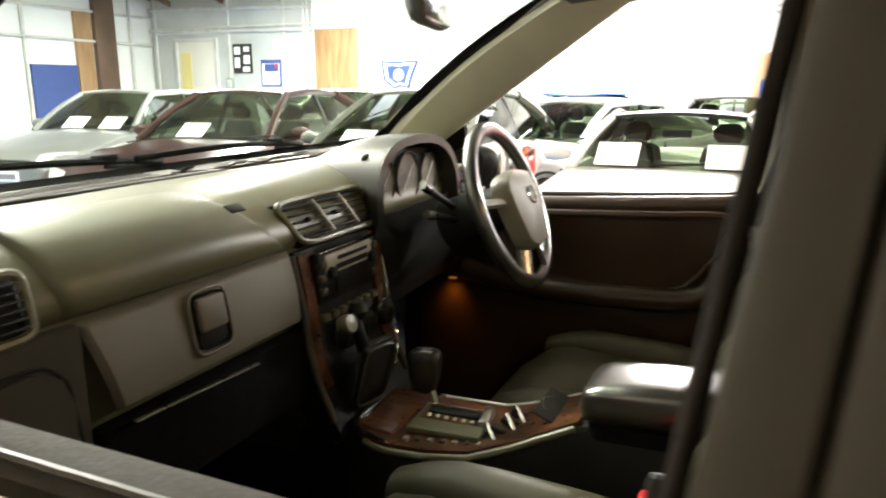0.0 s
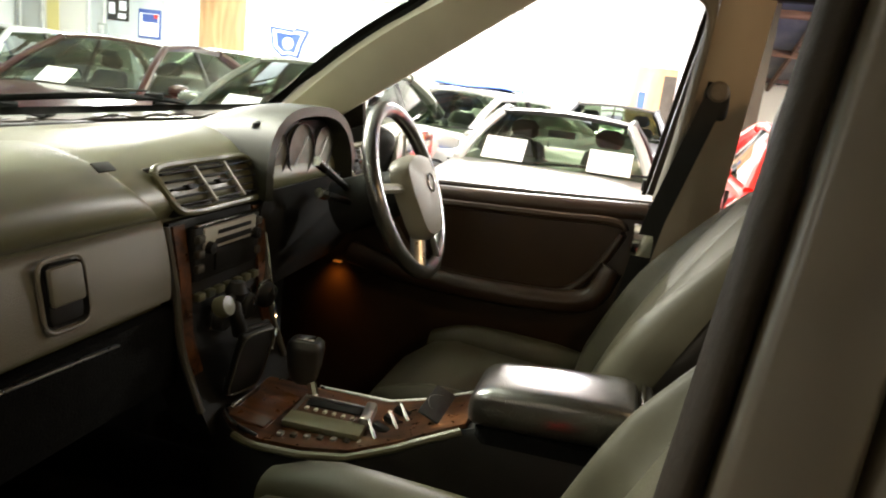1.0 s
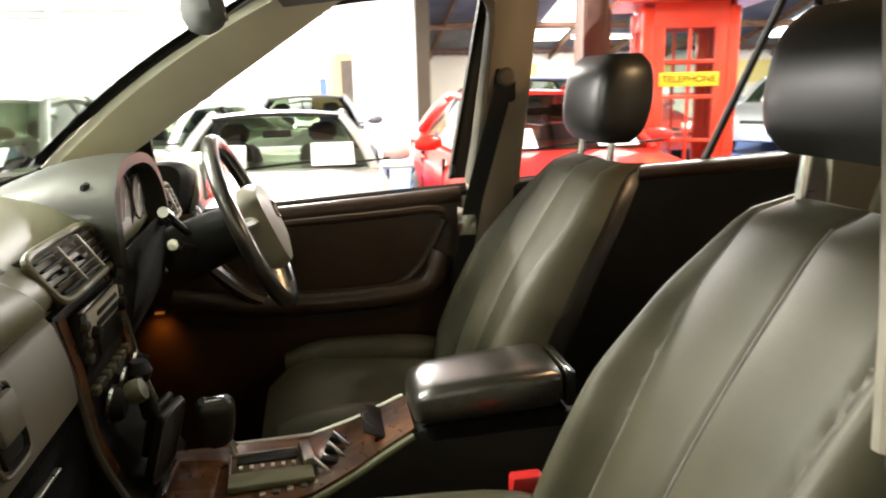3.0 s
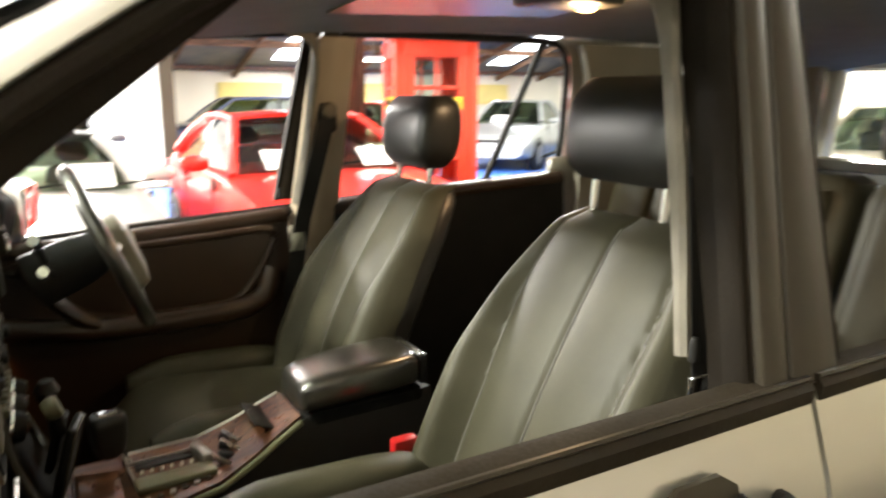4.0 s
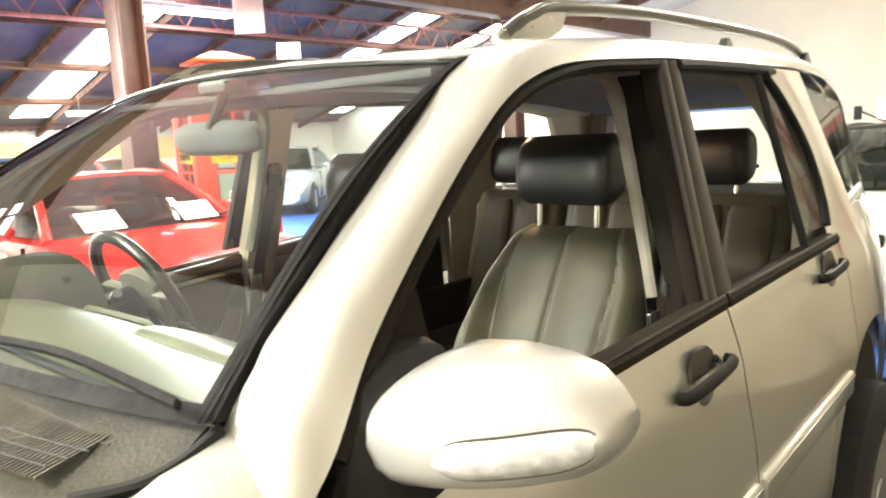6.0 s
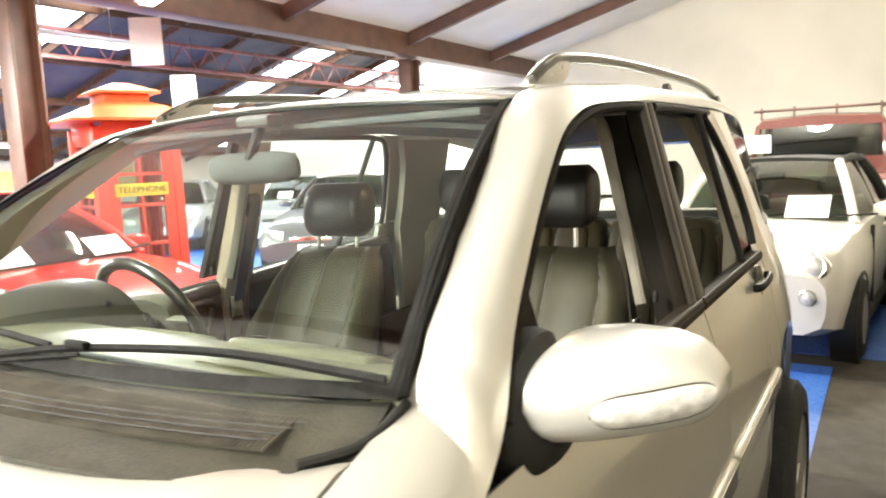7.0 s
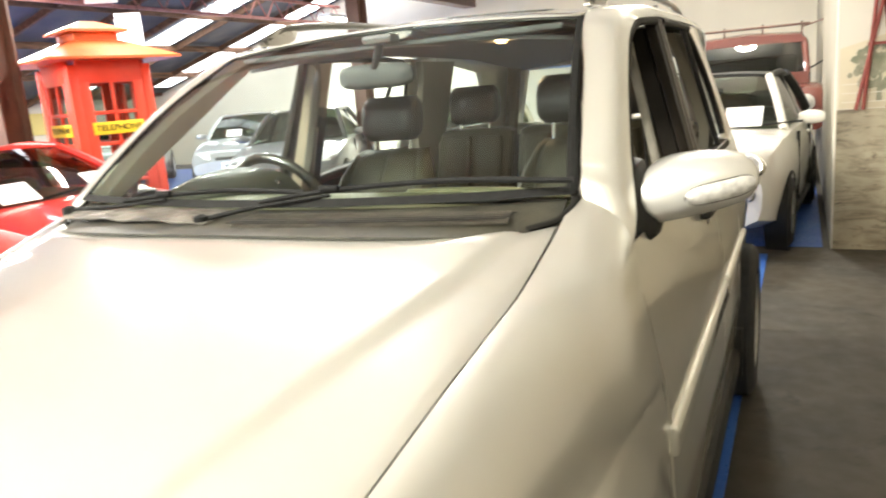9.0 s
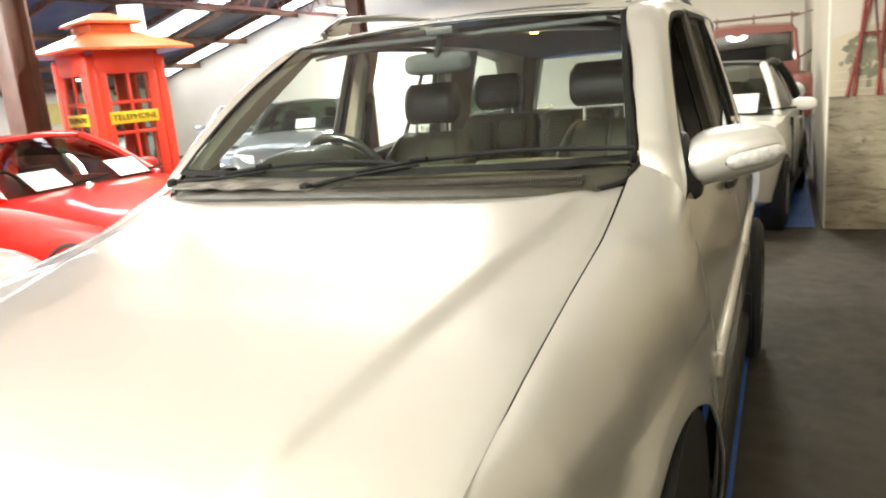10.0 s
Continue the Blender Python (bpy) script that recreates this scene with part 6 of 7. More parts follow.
    # cabin
    part("dashboard", B((0, cowl - 0.28, belt - 0.05), (W * 0.78, 0.42, 0.10), 0.03), BLACK, t)
    part("cabin_tub", B((0, (cowl + deck) / 2 - 0.2, belt - 0.16), (W * 0.80, cowl - deck - 0.6, 0.02)), CARPET, t)
    for s in (-1, 1):
        y0 = lerp(cowl, deck, 0.44)
        part("seat_back", cushion([((s * 0.36, y0 - 0.10 * f, belt - 0.2 + 0.34 * f), (0.22 * e, 0, 0), (0, 0.06, 0)) for f, e in ((0, 1), (0.5, 1), (0.9, 0.85), (1, 0.6))], 18, 0.5), seats, t)
        part("head_rest", cushion([((s * 0.36, y0 - 0.12, belt + 0.16 + 0.15 * f), (0.12 * e, 0, 0), (0, 0.045 * e, 0)) for f, e in ((0, 0.7), (0.3, 1), (0.7, 1), (1, 0.6))], 16, 0.6), seats, t)
        if not soft_top and L > 4:
            part("head_rest", cushion([((s * 0.33, lerp(cowl, deck, 0.86), belt + 0.10 + 0.12 * f), (0.11 * e, 0, 0), (0, 0.04 * e, 0)) for f, e in ((0, 0.7), (0.3, 1), (0.7, 1), (1, 0.6))], 16, 0.6), seats, t)
    sw = [Vector((0.36 + 0.17 * math.cos(a), cowl - 0.52 - 0.05 * math.sin(a), belt + 0.02 + 0.16 * math.sin(a))) for a in [k * math.pi / 10 for k in range(20)]]
    part("steering_wheel", tube(sw, 0.014, 6, closed=True), BLACK, t)
    part("cabin_mirror", B((0, top + 0.10, H - 0.16), (0.22, 0.02, 0.06), 0.01), BLACK, t)
    for s, x in ((1, 0.05), (1, -0.5)):
        part("wiper", tube([(x + 0.2, cowl + 0.06, belt + 0.025), (x - 0.35, cowl + 0.0, belt + 0.06)], 0.010, 6), BLACK, t)
    if bonnet_up:
        part("raised_bonnet", patch((-0.72, cowl + 0.10, belt + 0.02), (0.72, cowl + 0.10, belt + 0.02), (0.66, cowl + 0.75, belt + 0.85), (-0.66, cowl + 0.75, belt + 0.85), 6, 6, (0, -0.04, 0.03)), P, t, "raised white bonnet", solid=0.02)
    for x in sheets:
        lx = m @ Matrix.Translation((x, cowl + 0.09, belt + 0.035)) @ Matrix.Rotation(math.atan2(cowl - top, H - 0.05 - belt) * 0.93, 4, "X") @ Matrix.Rotation(math.pi, 4, "Z")
        sheet(lx, 0.32, 0.23)
    return t


FACE = 90          # nose towards -x
silver = (0.55, 0.55, 0.53)
# row that faces the off-road car
parked_car("silver two-seat roadster with a black soft top raised", pose(4.62 + 0.05, -0.66, 0, 0, 0, FACE), (0.58, 0.56, 0.53), L=4.0, W=1.72, H=1.27, belt=0.86, front=0.66, tail=0.86, cowl=0.18, top=-0.28, back=-0.95, deck=-1.30, wt=0.54, soft_top=BLACK, seats=LEATHER, sheets=(0.38, -0.42,))
parked_car("bright red coupe with price sheets in the windscreen", pose(4.75, -2.78, 0, 0, 0, FACE), (0.72, 0.022, 0.012), L=4.35, W=1.76, H=1.39, belt=0.95, front=0.70, tail=0.98, cowl=0.52, top=-0.12, back=-1.05, deck=-1.65, sheets=(0.35, -0.45,), metal=0.05)
parked_car("grey-green sedan with large sheets in the windscreen", pose(5.3, 1.72, 0, 0, 0, FACE), (0.16, 0.17, 0.14), L=4.6, W=1.80, H=1.43, belt=0.92, front=0.72, tail=0.98, cowl=0.80, top=0.05, back=-1.05, deck=-1.75, sheets=(0.30, -0.35,))
parked_car("dark maroon sedan with a reflective windscreen", pose(5.6, 4.15, 0, 0, 0, FACE + 6), (0.050, 0.014, 0.011), L=4.7, W=1.82, H=1.43, belt=0.93, front=0.72, tail=1.0, cowl=0.80, top=0.05, back=-1.15, deck=-1.85, sheets=(0.1,))
parked_car("dark grey hatchback parked at the end of the row", pose(6.4, 6.9, 0, 0, 0, FACE + 10), (0.30, 0.30, 0.29), L=4.2, W=1.74, H=1.42, belt=0.92, front=0.70, tail=1.0, cowl=0.80, top=0.1, back=-1.2, deck=-1.75, sheets=(0.1, -0.45,))
# second row
parked_car("dark soft-top convertible with a price sheet", pose(9.4, -0.85, 0, 0, 0, FACE), (0.05, 0.05, 0.055), L=4.1, W=1.74, H=1.32, belt=0.90, front=0.68, tail=0.9, cowl=0.35, top=-0.15, back=-0.95, deck=-1.4, soft_top=BLACK, sheets=(0.0,))
parked_car("dark hatchback with a tinted windscreen", pose(9.0, 1.0, 0, 0, 0, FACE), (0.07, 0.075, 0.08), L=4.0, W=1.70, H=1.33, belt=0.92, front=0.72, tail=1.0, cowl=0.75, top=0.1, back=-1.2, deck=-1.7, sheets=(-0.1,))
parked_car("white sedan with its bonnet raised", pose(10.4, 2.3, 0, 0, 0, FACE), (0.78, 0.78, 0.76), L=4.5, W=1.78, H=1.42, belt=0.95, bonnet_up=True, metal=0.0)
parked_car("white van-like hatchback behind the sedans", pose(9.6, 5.2, 0, 0, 0, FACE), (0.75, 0.75, 0.73), L=4.2, W=1.74, H=1.42, belt=0.95, metal=0.0)
parked_car("silver coupe parked between the rows", pose(7.2, 0.75, 0, 0, 0, 62), (0.60, 0.60, 0.58), L=4.3, W=1.74, H=1.32, belt=0.90, front=0.68, cowl=0.7, top=0.05, back=-0.9, deck=-1.6)
cloth = thing("folded_cover", "blue fabric car cover folded over a dark hatchback roof", "car cover", pose(9.3, 1.05, 1.345))
part("cloth", grid(lambda u, v: Vector((lerp(-0.30, 0.30, u), lerp(-0.62, 0.62, v), 0.055 * math.sin(math.pi * u) ** 0.5 * math.sin(math.pi * v) ** 0.5 + 0.012 * math.sin(9 * u + 7 * v))), 14, 24), LOGO_BLUE, cloth, solid=0.02)
# far bay
parked_car("silver executive sedan on the blue floor", pose(10.0, -11.9, 0, 0, 0, 30), (0.36, 0.37, 0.38), L=4.7, W=1.80, H=1.42, belt=0.93, sheets=(0.2,))
parked_car("charcoal sedan with a price sheet", pose(6.6, -9.4, 0, 0, 0, 24), (0.10, 0.10, 0.10), L=4.8, W=1.84, H=1.44, belt=0.95, grille=CHROME, sheets=(-0.1,))
parked_car("beige sedan beside the charcoal one", pose(3.3, -9.4, 0, 0, 0, 20), (0.52, 0.48, 0.38), L=4.7, W=1.82, H=1.44, belt=0.95)
parked_car("silver sedan behind the telephone booth", pose(12.6, -10.6, 0, 0, 0, 40), (0.36, 0.37, 0.37), L=4.5, W=1.76, H=1.42, belt=0.92, sheets=(0.2,))
parked_car("dark blue estate car near the yellow boards", pose(14.4, -4.6, 0, 0, 0, 0), (0.045, 0.06, 0.11), L=4.5, W=1.76, H=1.50, belt=0.97, back=-1.7, deck=-2.0, top=0.1, tail=1.0)
parked_car("dark red sedan in the far bay", pose(12.4, -6.6, 0, 0, 0, FACE), (0.35, 0.03, 0.02), L=4.4, W=1.76, H=1.40)
# behind the off-road car
fiat = parked_car("small rounded white hatchback with a black roof", pose(-0.345, -6.95, 0, 0, 0, -4.8), (0.80, 0.78, 0.72), L=3.55, W=1.63, H=1.49, belt=0.98, front=0.86, tail=1.0, cowl=0.72, top=0.22, back=-1.15, deck=-1.60, wt=0.55, wr=0.30, metal=0.0, black_roof=True, overhang=(0.635, 0.635), sheets=(-0.36,))
for s in (-1, 1):
    hm = Matrix.Translation((s * 0.55, 1.715, 0.755)) @ Matrix.Rotation(-math.pi / 2 + radians(14), 4, "X") @ Matrix.Rotation(-s * radians(14), 4, "Y")
    lamp = part("round_headlamp", lathe([(0.086, 0.0), (0.070, 0.022), (0.04, 0.034), (0.0, 0.038)], 24, hm), LENS, fiat, "round headlamp lens")
    part("lamp_rim", lathe([(0.112, -0.08), (0.112, 0.002), (0.104, 0.014), (0.090, 0.012), (0.084, 0.0)], 28, hm), CHROME, lamp)
    fm = Matrix.Translation((s * 0.545, 1.785, 0.545)) @ Matrix.Rotation(-math.pi / 2, 4, "X")
    fog = part("driving_lamp", lathe([(0.044, 0.0), (0.03, 0.014), (0.0, 0.018)], 20, fm), LENS, fiat)
    part("lamp_rim", lathe([(0.060, -0.06), (0.060, 0.002), (0.052, 0.010), (0.043, 0.0)], 20, fm), CHROME, fog)


def truck():
    t = thing("red_truck", "old red flatbed truck parked behind the small white car", "truck", pose(-0.40, -10.6, 0))
    R = paint("truck_red", (0.13, 0.024, 0.014), 0.0, 0.5)
    part("cab", loft([[(-w, y, 0.95), (w, y, 0.95), (w, y, 1.42), (-w, y, 1.42)] for y, w in ((-1.0, 0.80), (0.2, 0.82), (0.35, 0.80))]), R, t)
    part("cab_roof", loft([[(-0.76, y, z), (0.76, y, z), (0.70, y, z + 0.10), (0, y, z + 0.14), (-0.70, y, z + 0.10)] for y, z in ((-1.0, 1.84), (0.0, 1.86), (0.18, 1.82))]), R, t)
    for s in (-1, 1):
        part("cab_post", tube([(s * 0.78, 0.32, 1.40), (s * 0.73, 0.12, 1.86)], 0.04, 8), R, t)
        part("cab_post", tube([(s * 0.78, -0.95, 1.40), (s * 0.74, -0.92, 1.86)], 0.05, 8), R, t)
        part("wing", cushion([((s * 0.78, y, z), (0.20, 0, 0), (0, 0, h)) for y, z, h in ((0.3, 1.10, 0.16), (0.7, 1.12, 0.16), (1.1, 1.02, 0.2), (1.25, 0.85, 0.16))], 20, 0.6), R, t)
        part("headlamp", lathe([(0.11, -0.05), (0.11, 0.01), (0.08, 0.03), (0, 0.04)], 22, Matrix.Translation((s * 0.76, 1.24, 1.04)) @ Matrix.Rotation(-math.pi / 2, 4, "X")), LENS, t)
        part("mirror_arm", tube([(s * 0.80, 0.25, 1.45), (s * 1.06, 0.40, 1.60)], 0.012, 6), BLACK, t)
        part("mirror_head", B((s * 1.09, 0.40, 1.58), (0.09, 0.04, 0.17), 0.015), BLACK, t)
        wheel(t, s * 0.72, 0.75, 0.38, 0.22, s)
        wheel(t, s * 0.72, -2.2, 0.38, 0.22, s)
    part("bonnet", cushion([((0, y, z), (w, 0, 0), (0, 0, 0.24)) for y, z, w in ((0.3, 1.18, 0.56), (0.8, 1.14, 0.53), (1.2, 1.06, 0.48), (1.28, 0.98, 0.42))], 24, 0.6), R, t)
    part("windscreen", patch((-0.74, 0.33, 1.43), (0.74, 0.33, 1.43), (0.69, 0.15, 1.83), (-0.69, 0.15, 1.83), 6, 4, (0, 0.05, 0)), CARGLASS, t)
    part("rack_bar", tube([(-0.8, 0.1, 2.06), (0.8, 0.1, 2.06)], 0.018, 8), BROWN_STEEL, t)
    for x in (-0.7, -0.2, 0.3, 0.7):
        part("rack_post", tube([(x, 0.1, 1.94), (x, 0.1, 2.10)], 0.014, 6), BROWN_STEEL, t)
    part("aerial_arm", tube([(-0.7, 0.1, 2.02), (-1.25, 0.3, 2.16)], 0.012, 6), BROWN_STEEL, t)
    part("flat_bed", B((0, -2.2, 0.92), (1.7, 2.4, 0.12), 0.02), TIMBER, t)
    part("front_bumper", B((0, 1.36, 0.62), (1.5, 0.08, 0.16), 0.03), BLACK, t)
    part("seat", B((0, -0.7, 1.42), (1.3, 0.2, 0.5), 0.06), BLACK, t)
    part("cab_back", B((0, -0.98, 1.64), (1.46, 0.04, 0.44), 0.01), BLACK, t)
    return t


truck()
sheet(pose(0.32, -10.24, 1.50, 0, 0, 180), 0.34, 0.24)


# ---------------------------------------------------------------- telephone booth
def booth():
    t = thing("telephone_booth", "red telephone booth with an orange tiered roof, behind the red coupe", "telephone booth", pose(5.65, -4.48, 0, 0, 0, -16.9) @ Matrix.Diagonal((1.08, 1.08, 1.02, 1)))
    h, w = 2.05, 0.395
    for sx in (-1, 1):
        for sy in (-1, 1):
            part("corner_post", B((sx * (w - 0.045), sy * (w - 0.045), h / 2), (0.09, 0.09, h), 0.008), BOOTH, t)
    for k in range(4):
        r = Matrix.Rotation(k * math.pi / 2, 4, "Z")
        f = part("wall_panel", B((0, -w + 0.03, 1.99), (2 * w - 0.18, 0.035, 0.24), 0.004, r), BOOTH, t)
        part("kick_panel", B((0, -w + 0.03, 0.25), (2 * w - 0.18, 0.035, 0.5), 0.006, r), BOOTH, t)
        for sx in (-1, 1):
            part("stile", B((sx * (w - 0.14), -w + 0.032, 1.19), (0.10, 0.04, 1.40), 0.004, r), BOOTH, t)
        part("glazing_bar", B((0, -w + 0.032, 1.19), (0.028, 0.03, 1.40), 0.003, r), BOOTH, t)
        for z in (0.56, 0.88, 1.27, 1.58):
            part("glazing_bar", B((0, -w + 0.032, z), (2 * w - 0.36, 0.03, 0.035), 0.003, r), BOOTH, t)
        part("pane", B((0, -w + 0.03, 1.19), (2 * w - 0.36, 0.006, 1.40), 0, r), SIDEGLASS, t)
        sg = part("yellow_sign", B((0, -w + 0.008, 1.425), (2 * w - 0.30, 0.012, 0.125), 0.003, r), YELLOW, t, "yellow sign plate lettered TELEPHONE")
        lettering("TELEPHONE", 0.082, BLACK, r @ Matrix.Translation((0, -w, 1.425)) @ Matrix.Rotation(math.pi / 2, 4, "X"), sg)
    def tier(z0, z1, a, b):
        return loft([[(sx * r, sy * r, z) for sx, sy in ((-1, -1), (1, -1), (1, 1), (-1, 1))] for r, z in ((a, z0), (a, z0 + 0.025), (b, z1))])
    part("roof_skirt", tier(2.09, 2.30, 0.62, 0.22), BOOTH_ROOF, t, "orange sloping roof skirt")
    part("roof_collar", B((0, 0, 2.33), (0.42, 0.42, 0.10), 0.01), BOOTH_ROOF, t)
    part("roof_cap", tier(2.38, 2.50, 0.29, 0.07), BOOTH_ROOF, t)
    part("floor_plate", B((0, 0, 0.02), (0.8, 0.8, 0.04)), BLACK, t)
    part("call_box", B((0.1, 0.25, 1.3), (0.3, 0.14, 0.5), 0.02), BLACK, t)
    return t


booth()

# ---------------------------------------------------------------- wall things
for y0, y1, z1, mat, lab in ((6.45, 7.45, 2.65, ORANGE_PLY, "tan plywood sheet door in the white wall"),):
    structure("door_1", B((RIGHT_WALL - 0.02, (y0 + y1) / 2, z1 / 2), (0.05, y1 - y0, z1), 0.004), mat, lab, "door")
d2 = structure("door_2", B((RIGHT_WALL - 0.02, -1.28, 0.99), (0.05, 0.74, 1.98), 0.004), ORANGE_PLY, "orange plywood door standing ajar in the white wall", "door")
# Flat dark strip that stands for the shade in the door's opening.
part("door_gap", B((RIGHT_WALL - 0.05, -1.545, 0.93), (0.02, 0.20, 1.86)), DARK_GAP, d2)
part("notice", B((RIGHT_WALL - 0.05, -1.13, 1.42), (0.01, 0.12, 0.28)), LOGO_BLUE, d2)
structure("door_3", B((RIGHT_WALL - 0.02, 3.62, 0.98), (0.05, 0.64, 1.95), 0.004), GREY_DOOR, "grey green steel door in the white wall", "door")
lg = thing("wall_emblem", "blue shield-like emblem painted on a white board", "sign", pose(RIGHT_WALL - 0.02, 5.5, 1.68, 0, 0, -90))
shield = [(-0.40, 0.28), (0.10, 0.25), (0.16, 0.29), (0.42, 0.27), (0.30, 0.02), (0.22, -0.26), (0.02, -0.22), (-0.12, -0.27), (-0.34, -0.10)]
mz = Matrix(((1, 0, 0, 0), (0, 0, -1, 0), (0, 1, 0, 0), (0, 0, 0, 1)))
part("board", slab(shield, 0.02, mz), LOGO_BLUE, lg)
part("field", slab([(x * 0.84, z * 0.82) for x, z in shield], 0.026, mz), PAPER, lg)
part("inner_field", slab([(x * 0.66, z * 0.66) for x, z in shield], 0.030, mz), LOGO_BLUE, lg)
part("disc", lathe([(0.0, 0.036), (0.11, 0.036), (0.11, 0.0)], 24, Matrix.Rotation(math.pi / 2, 4, "X")), PAPER, lg)
for z in (2.62, 2.72):
    structure("conduit", tube([(RIGHT_WALL - 0.05, -2.6, z), (RIGHT_WALL - 0.05, 11.8, z)], 0.025, 8), PIPE, "grey conduit run along the white wall", "pipe")
for y in (4.6, 2.2, 7.7):
    structure("conduit", tube([(RIGHT_WALL - 0.05, y, 0.1), (RIGHT_WALL - 0.05, y, 4.0)], 0.025, 8), PIPE, "grey conduit on the white wall", "pipe")
for y, w in ((-5.6, 1.6), (-9.0, 2.0), (-12.2, 1.8)):
    b = thing("yellow_board", "pale yellow board on the far wall", "board", pose(FAR_WALL + 0.07, y, 1.55))
    part("panel", B((0, 0, 0), (0.04, w, 0.55), 0.006), YPANEL, b)
# grey pilaster at the end of the white wall
structure("wall_corner", B((RIGHT_WALL - 0.02, -2.88, 2.0), (0.24, 0.24, 4.0)), PILLAR, "dark painted corner post", "column")
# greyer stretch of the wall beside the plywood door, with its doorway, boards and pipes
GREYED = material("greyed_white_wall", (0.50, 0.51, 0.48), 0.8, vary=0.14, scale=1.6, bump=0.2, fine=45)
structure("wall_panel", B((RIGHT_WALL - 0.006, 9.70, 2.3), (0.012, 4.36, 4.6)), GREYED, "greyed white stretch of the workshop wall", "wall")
dr = structure("door_4", B((RIGHT_WALL - 0.022, 10.60, 1.22), (0.02, 1.10, 2.44), 0.004), CREAM, "pale recessed doorway in the white wall", "door")
for y in (10.03, 11.17):
    part("door_jamb", B((RIGHT_WALL - 0.045, y, 1.24), (0.07, 0.07, 2.48), 0.006), PIPE, dr)
part("door_head", B((RIGHT_WALL - 0.045, 10.60, 2.47), (0.07, 1.2, 0.07), 0.006), PIPE, dr)
part("inner_board", B((RIGHT_WALL - 0.035, 10.92, 1.75), (0.01, 0.30, 0.9)), YPANEL, dr)
b = thing("wall_board", "dark notice frame with pale sheets", "notice board", pose(RIGHT_WALL - 0.035, 9.32, 2.05, 0, 0, -90))
part("panel", B((0, 0, 0), (0.50, 0.03, 0.62), 0.006), BLACK, b)
for sx, sz, w, h in ((-0.13, 0.17, 0.16, 0.16), (0.12, 0.20, 0.14, 0.10), (-0.14, -0.08, 0.14, 0.22), (0.12, -0.02, 0.16, 0.18), (0.10, -0.22, 0.18, 0.10)):
    part("sheet", B((sx, -0.018, sz), (w, 0.006, h)), PAPER, b)
b = thing("wall_board", "white poster with a blue and red top", "poster", pose(RIGHT_WALL - 0.03, 8.58, 1.74, 0, 0, -90))
part("panel", B((0, 0, 0), (0.52, 0.02, 0.56), 0.004), LOGO_BLUE, b)
part("sheet", B((0, -0.013, -0.02), (0.44, 0.006, 0.44)), PAPER, b)
part("blue_block", B((0.02, -0.018, 0.11), (0.36, 0.004, 0.16)), LOGO_BLUE, b)
part("red_block", B((0.16, -0.021, 0.15), (0.10, 0.003, 0.08)), RED_LENS, b)
b = thing("wall_board", "small grey switch box on the wall", "switch box", pose(RIGHT_WALL - 0.05, 9.68, 1.5, 0, 0, -90))
part("panel", B((0, 0, 0), (0.18, 0.08, 0.30), 0.01), GREY_DOOR, b)
part("cover_plate", B((0, -0.045, 0.02), (0.13, 0.01, 0.18), 0.004), PIPE, b)
for y in (11.75, 9.66, 8.2, 7.62):
    structure("conduit", tube([(RIGHT_WALL - 0.04, y, 0.3), (RIGHT_WALL - 0.04, y, 4.0)], 0.03, 8), PIPE, "upright pipe on the white wall", "pipe")
for z in (2.70, 3.15):
    structure("conduit", tube([(RIGHT_WALL - 0.07, 7.5, z - 0.1), (RIGHT_WALL - 0.07, 11.9, z)], 0.035, 8), PIPE, "pipe run along the white wall", "pipe")
for z in (2.5, 3.1):
    structure("conduit", tube([(2, FRONT - 0.06, z), (12, FRONT - 0.06, z - 0.12)], 0.03, 8), PIPE, "pipe run along the end wall", "pipe")
for x in (3.6, 6.2, 8.8, 11.4):
    structure("conduit", tube([(x, FRONT - 0.06, 0.1), (x, FRONT - 0.06, 4.2)], 0.03, 8), PIPE, "upright pipe on the end wall", "pipe")
structure("blue_partition", B((9.4, FRONT - 0.03, 0.95), (1.05, 0.06, 1.9)), LOGO_BLUE, "dull blue partition at the end of the hall", "partition")
structure("timber_post", B((10.15, FRONT - 0.04, 1.5), (0.40, 0.08, 3.0)), ORANGE_PLY, "tan timber sheet by the end wall", "post")
structure("brown_post", B((10.68, FRONT - 0.06, 1.7), (0.52, 0.12, 3.4), 0.01), BROWN_STEEL, "dark brown post at the end wall", "post")

# hanging white banner panels
for x, y, z in ((8.9, -8.0, 2.92), (7.0, -5.9, 3.3)):
    b = thing("hanging_panel", "plain white panel hanging from the roof", "sign", pose(x, y, z, 0, 0, 40))
    part("panel", B((0, 0, 0), (0.40, 0.02, 0.60), 0.004), PAPER, b)
    for s in (-1, 1):
        part("wire", tube([(s * 0.17, 0, 0.3), (s * 0.17, 0, 0.9)], 0.004, 5), BLACK, b)

# ---------------------------------------------------------------- painted country mural
HILL = material("mural_hill", (0.70, 0.63, 0.46), 0.8, vary=0.2, scale=2)
FOREST = material("mural_foliage", (0.20, 0.21, 0.14), 0.8, vary=0.5, scale=9, second=(0.36, 0.34, 0.25))
LOWER = material("mural_ground", (0.44, 0.385, 0.270), 0.7, vary=0.5, scale=2.6, bump=0.1, fine=20, second=(0.29, 0.250, 0.175))
stains(LOWER, 3.0, 0.48, 0.68, (0.42, 0.40, 0.38), (0.7, 1, 3.2))
stains(LOWER, 9.0, 0.56, 0.70, (0.45, 0.43, 0.42), (0.8, 1, 2.2))
mu = thing("wall_mural", "mural of pale hills, trees and a red lattice windmill tower", "mural", pose(0, MURAL_Y, 0))
mu["kind"] = "structure"
mm = Matrix(((1, 0, 0, 0), (0, 0, 1, 0), (0, 1, 0, 0), (0, 0, 0, 1)))
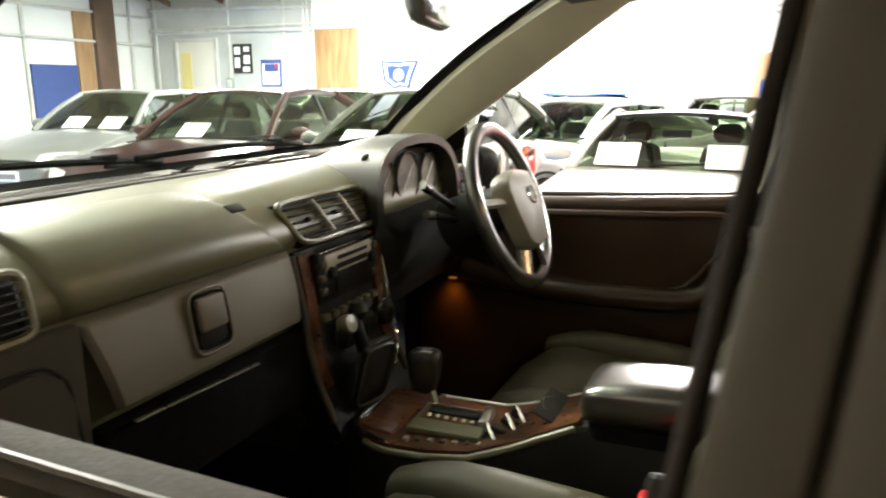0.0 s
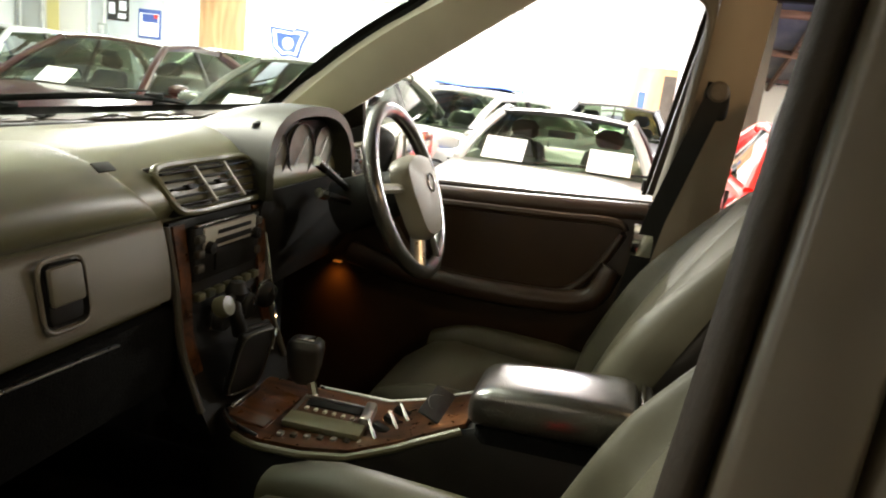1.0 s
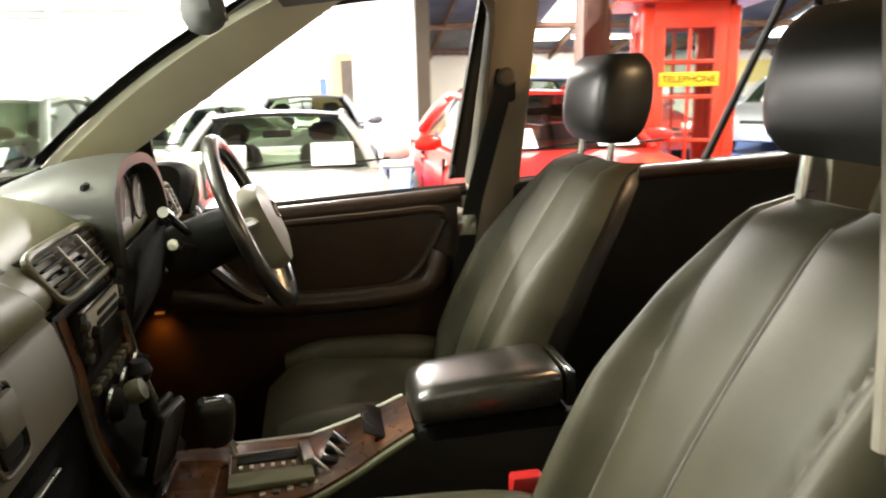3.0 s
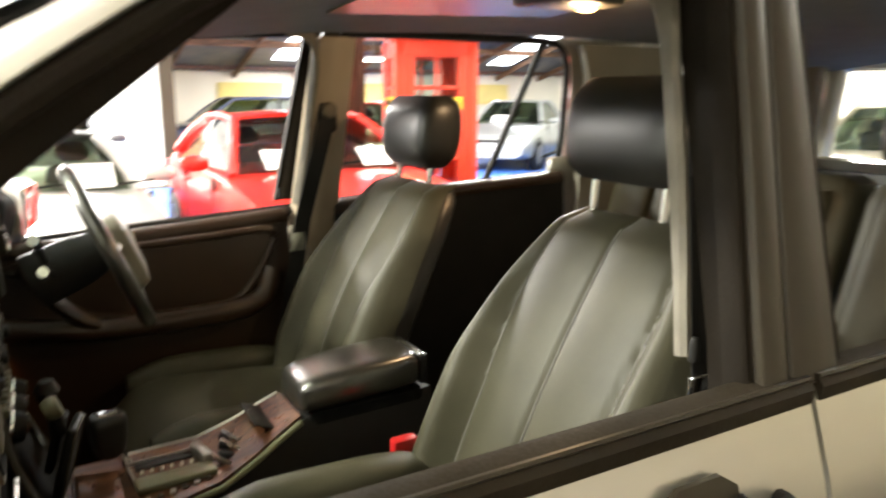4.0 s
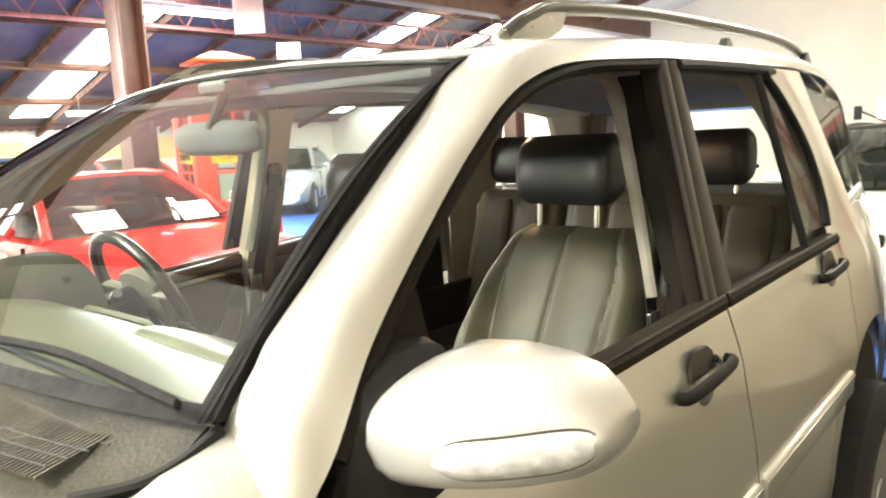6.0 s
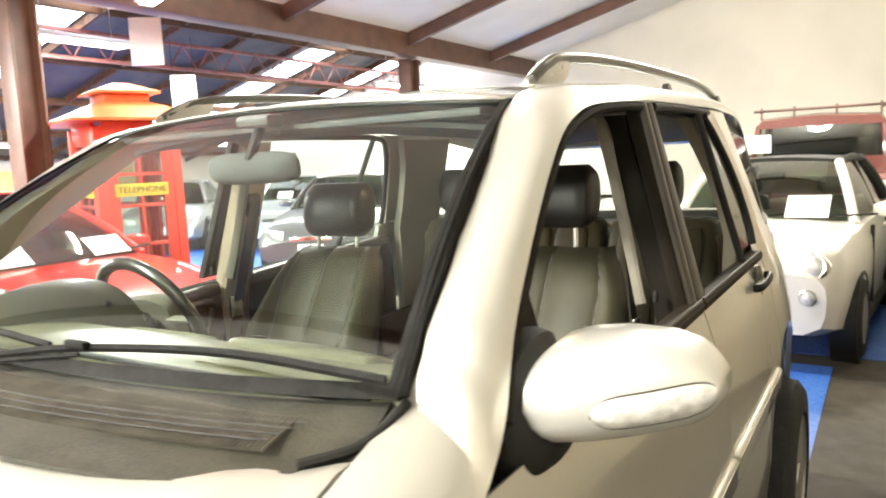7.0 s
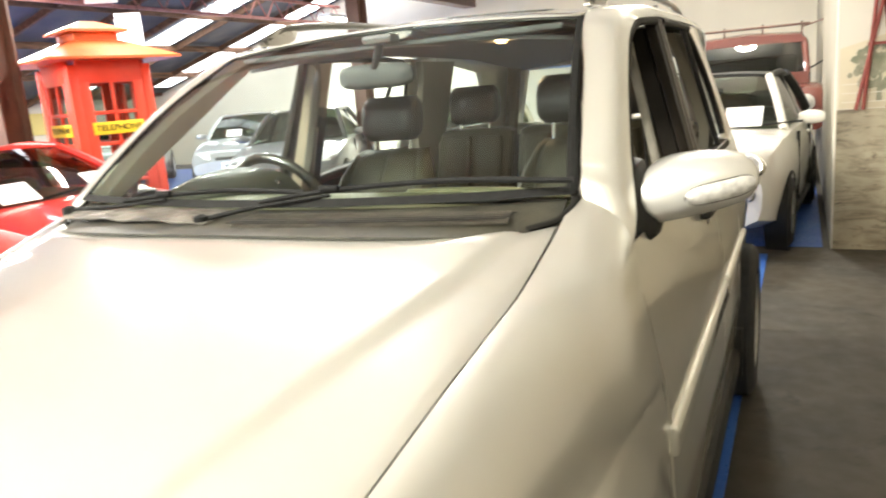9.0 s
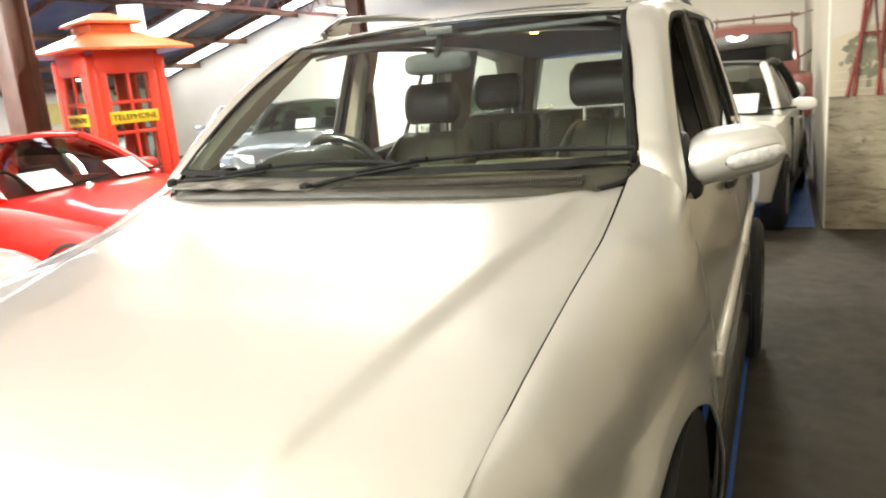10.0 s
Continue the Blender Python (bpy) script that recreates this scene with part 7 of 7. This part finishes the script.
part("ground_band", B((-3.2, 0.003, 0.572), (3.66, 0.006, 1.144)), LOWER, mu)
part("hill", slab([(-1.38, 1.15), (-1.38, 1.62), (-1.6, 1.68), (-2.0, 1.80), (-2.6, 1.75), (-3.4, 1.95), (-5.0, 1.8), (-5.0, 1.15)], 0.003, mm), HILL, mu)
random.seed(5)
part("far_hill", slab([(-1.38, 1.62), (-1.38, 1.98), (-1.75, 2.04), (-2.3, 2.25), (-3.2, 2.18), (-5.0, 2.4), (-5.0, 1.8), (-3.4, 1.95), (-2.6, 1.75), (-2.0, 1.80), (-1.6, 1.68)], 0.002, mm), CREAM, mu)
for cx, w, hh in ((-1.66, 0.22, 0.17), (-2.02, 0.24, 0.24), (-2.5, 0.3, 0.2), (-3.0, 0.36, 0.26), (-3.7, 0.4, 0.24)):
    bm = bmesh.new()
    for k in range(90):
        a, r = random.uniform(0, 6.28), random.uniform(0, 1) ** 0.6
        x, z, q = cx + w * r * math.cos(a), 1.46 + hh * r * math.sin(a), random.uniform(0.018, 0.045)
        d = 0.004 + 0.00006 * k
        vs = [bm.verts.new((x + q * math.cos(b) * random.uniform(0.6, 1.2), d, z + q * math.sin(b) * random.uniform(0.6, 1.2))) for b in [n * math.pi / 3.5 for n in range(7)]]
        bm.faces.new(vs)
    part("painted_tree", bm, FOREST, mu)
    part("painted_trunk", slab([(cx - 0.02, 1.2), (cx + 0.02, 1.2), (cx + 0.012, 1.42), (cx - 0.012, 1.42)], 0.0035, mm), FOREST, mu)
for z in (1.20, 1.27, 1.34):
    part("painted_rail", B((-3.2, 0.006, z), (3.6, 0.004, 0.008)), CREAM, mu)
RED_TOWER = material("tower_red", (0.25, 0.045, 0.030), 0.6, vary=0.3, scale=6)
tw = thing("lattice_tower", "red lattice windmill tower standing against the mural", "tower", pose(-1.80, MURAL_Y + 0.05, 0))
for x0, x1 in ((-0.26, -0.13), (0.25, 0.16), (-0.06, -0.17), (0.05, 0.17), (-0.30, -0.06), (0.3, 0.07), (-0.10, -0.03), (0.08, 0.03)):
    part("tower_leg", tube([(x0, 0, 1.14), (x1, 0, 2.35), (x1 * 0.7, 0, 3.4)], 0.016, 6), RED_TOWER, tw)
for z, w in ((1.64, 0.47), (2.15, 0.40), (2.7, 0.34)):
    part("tower_brace", B((0, 0, z), (w, 0.014, 0.022)), RED_TOWER, tw)
# A dark green bar, coloured as the shadow of a tower leg.
part("tower_shadow_post", B((-0.07, -0.03, 1.9), (0.03, 0.02, 1.5)), FOREST, tw)
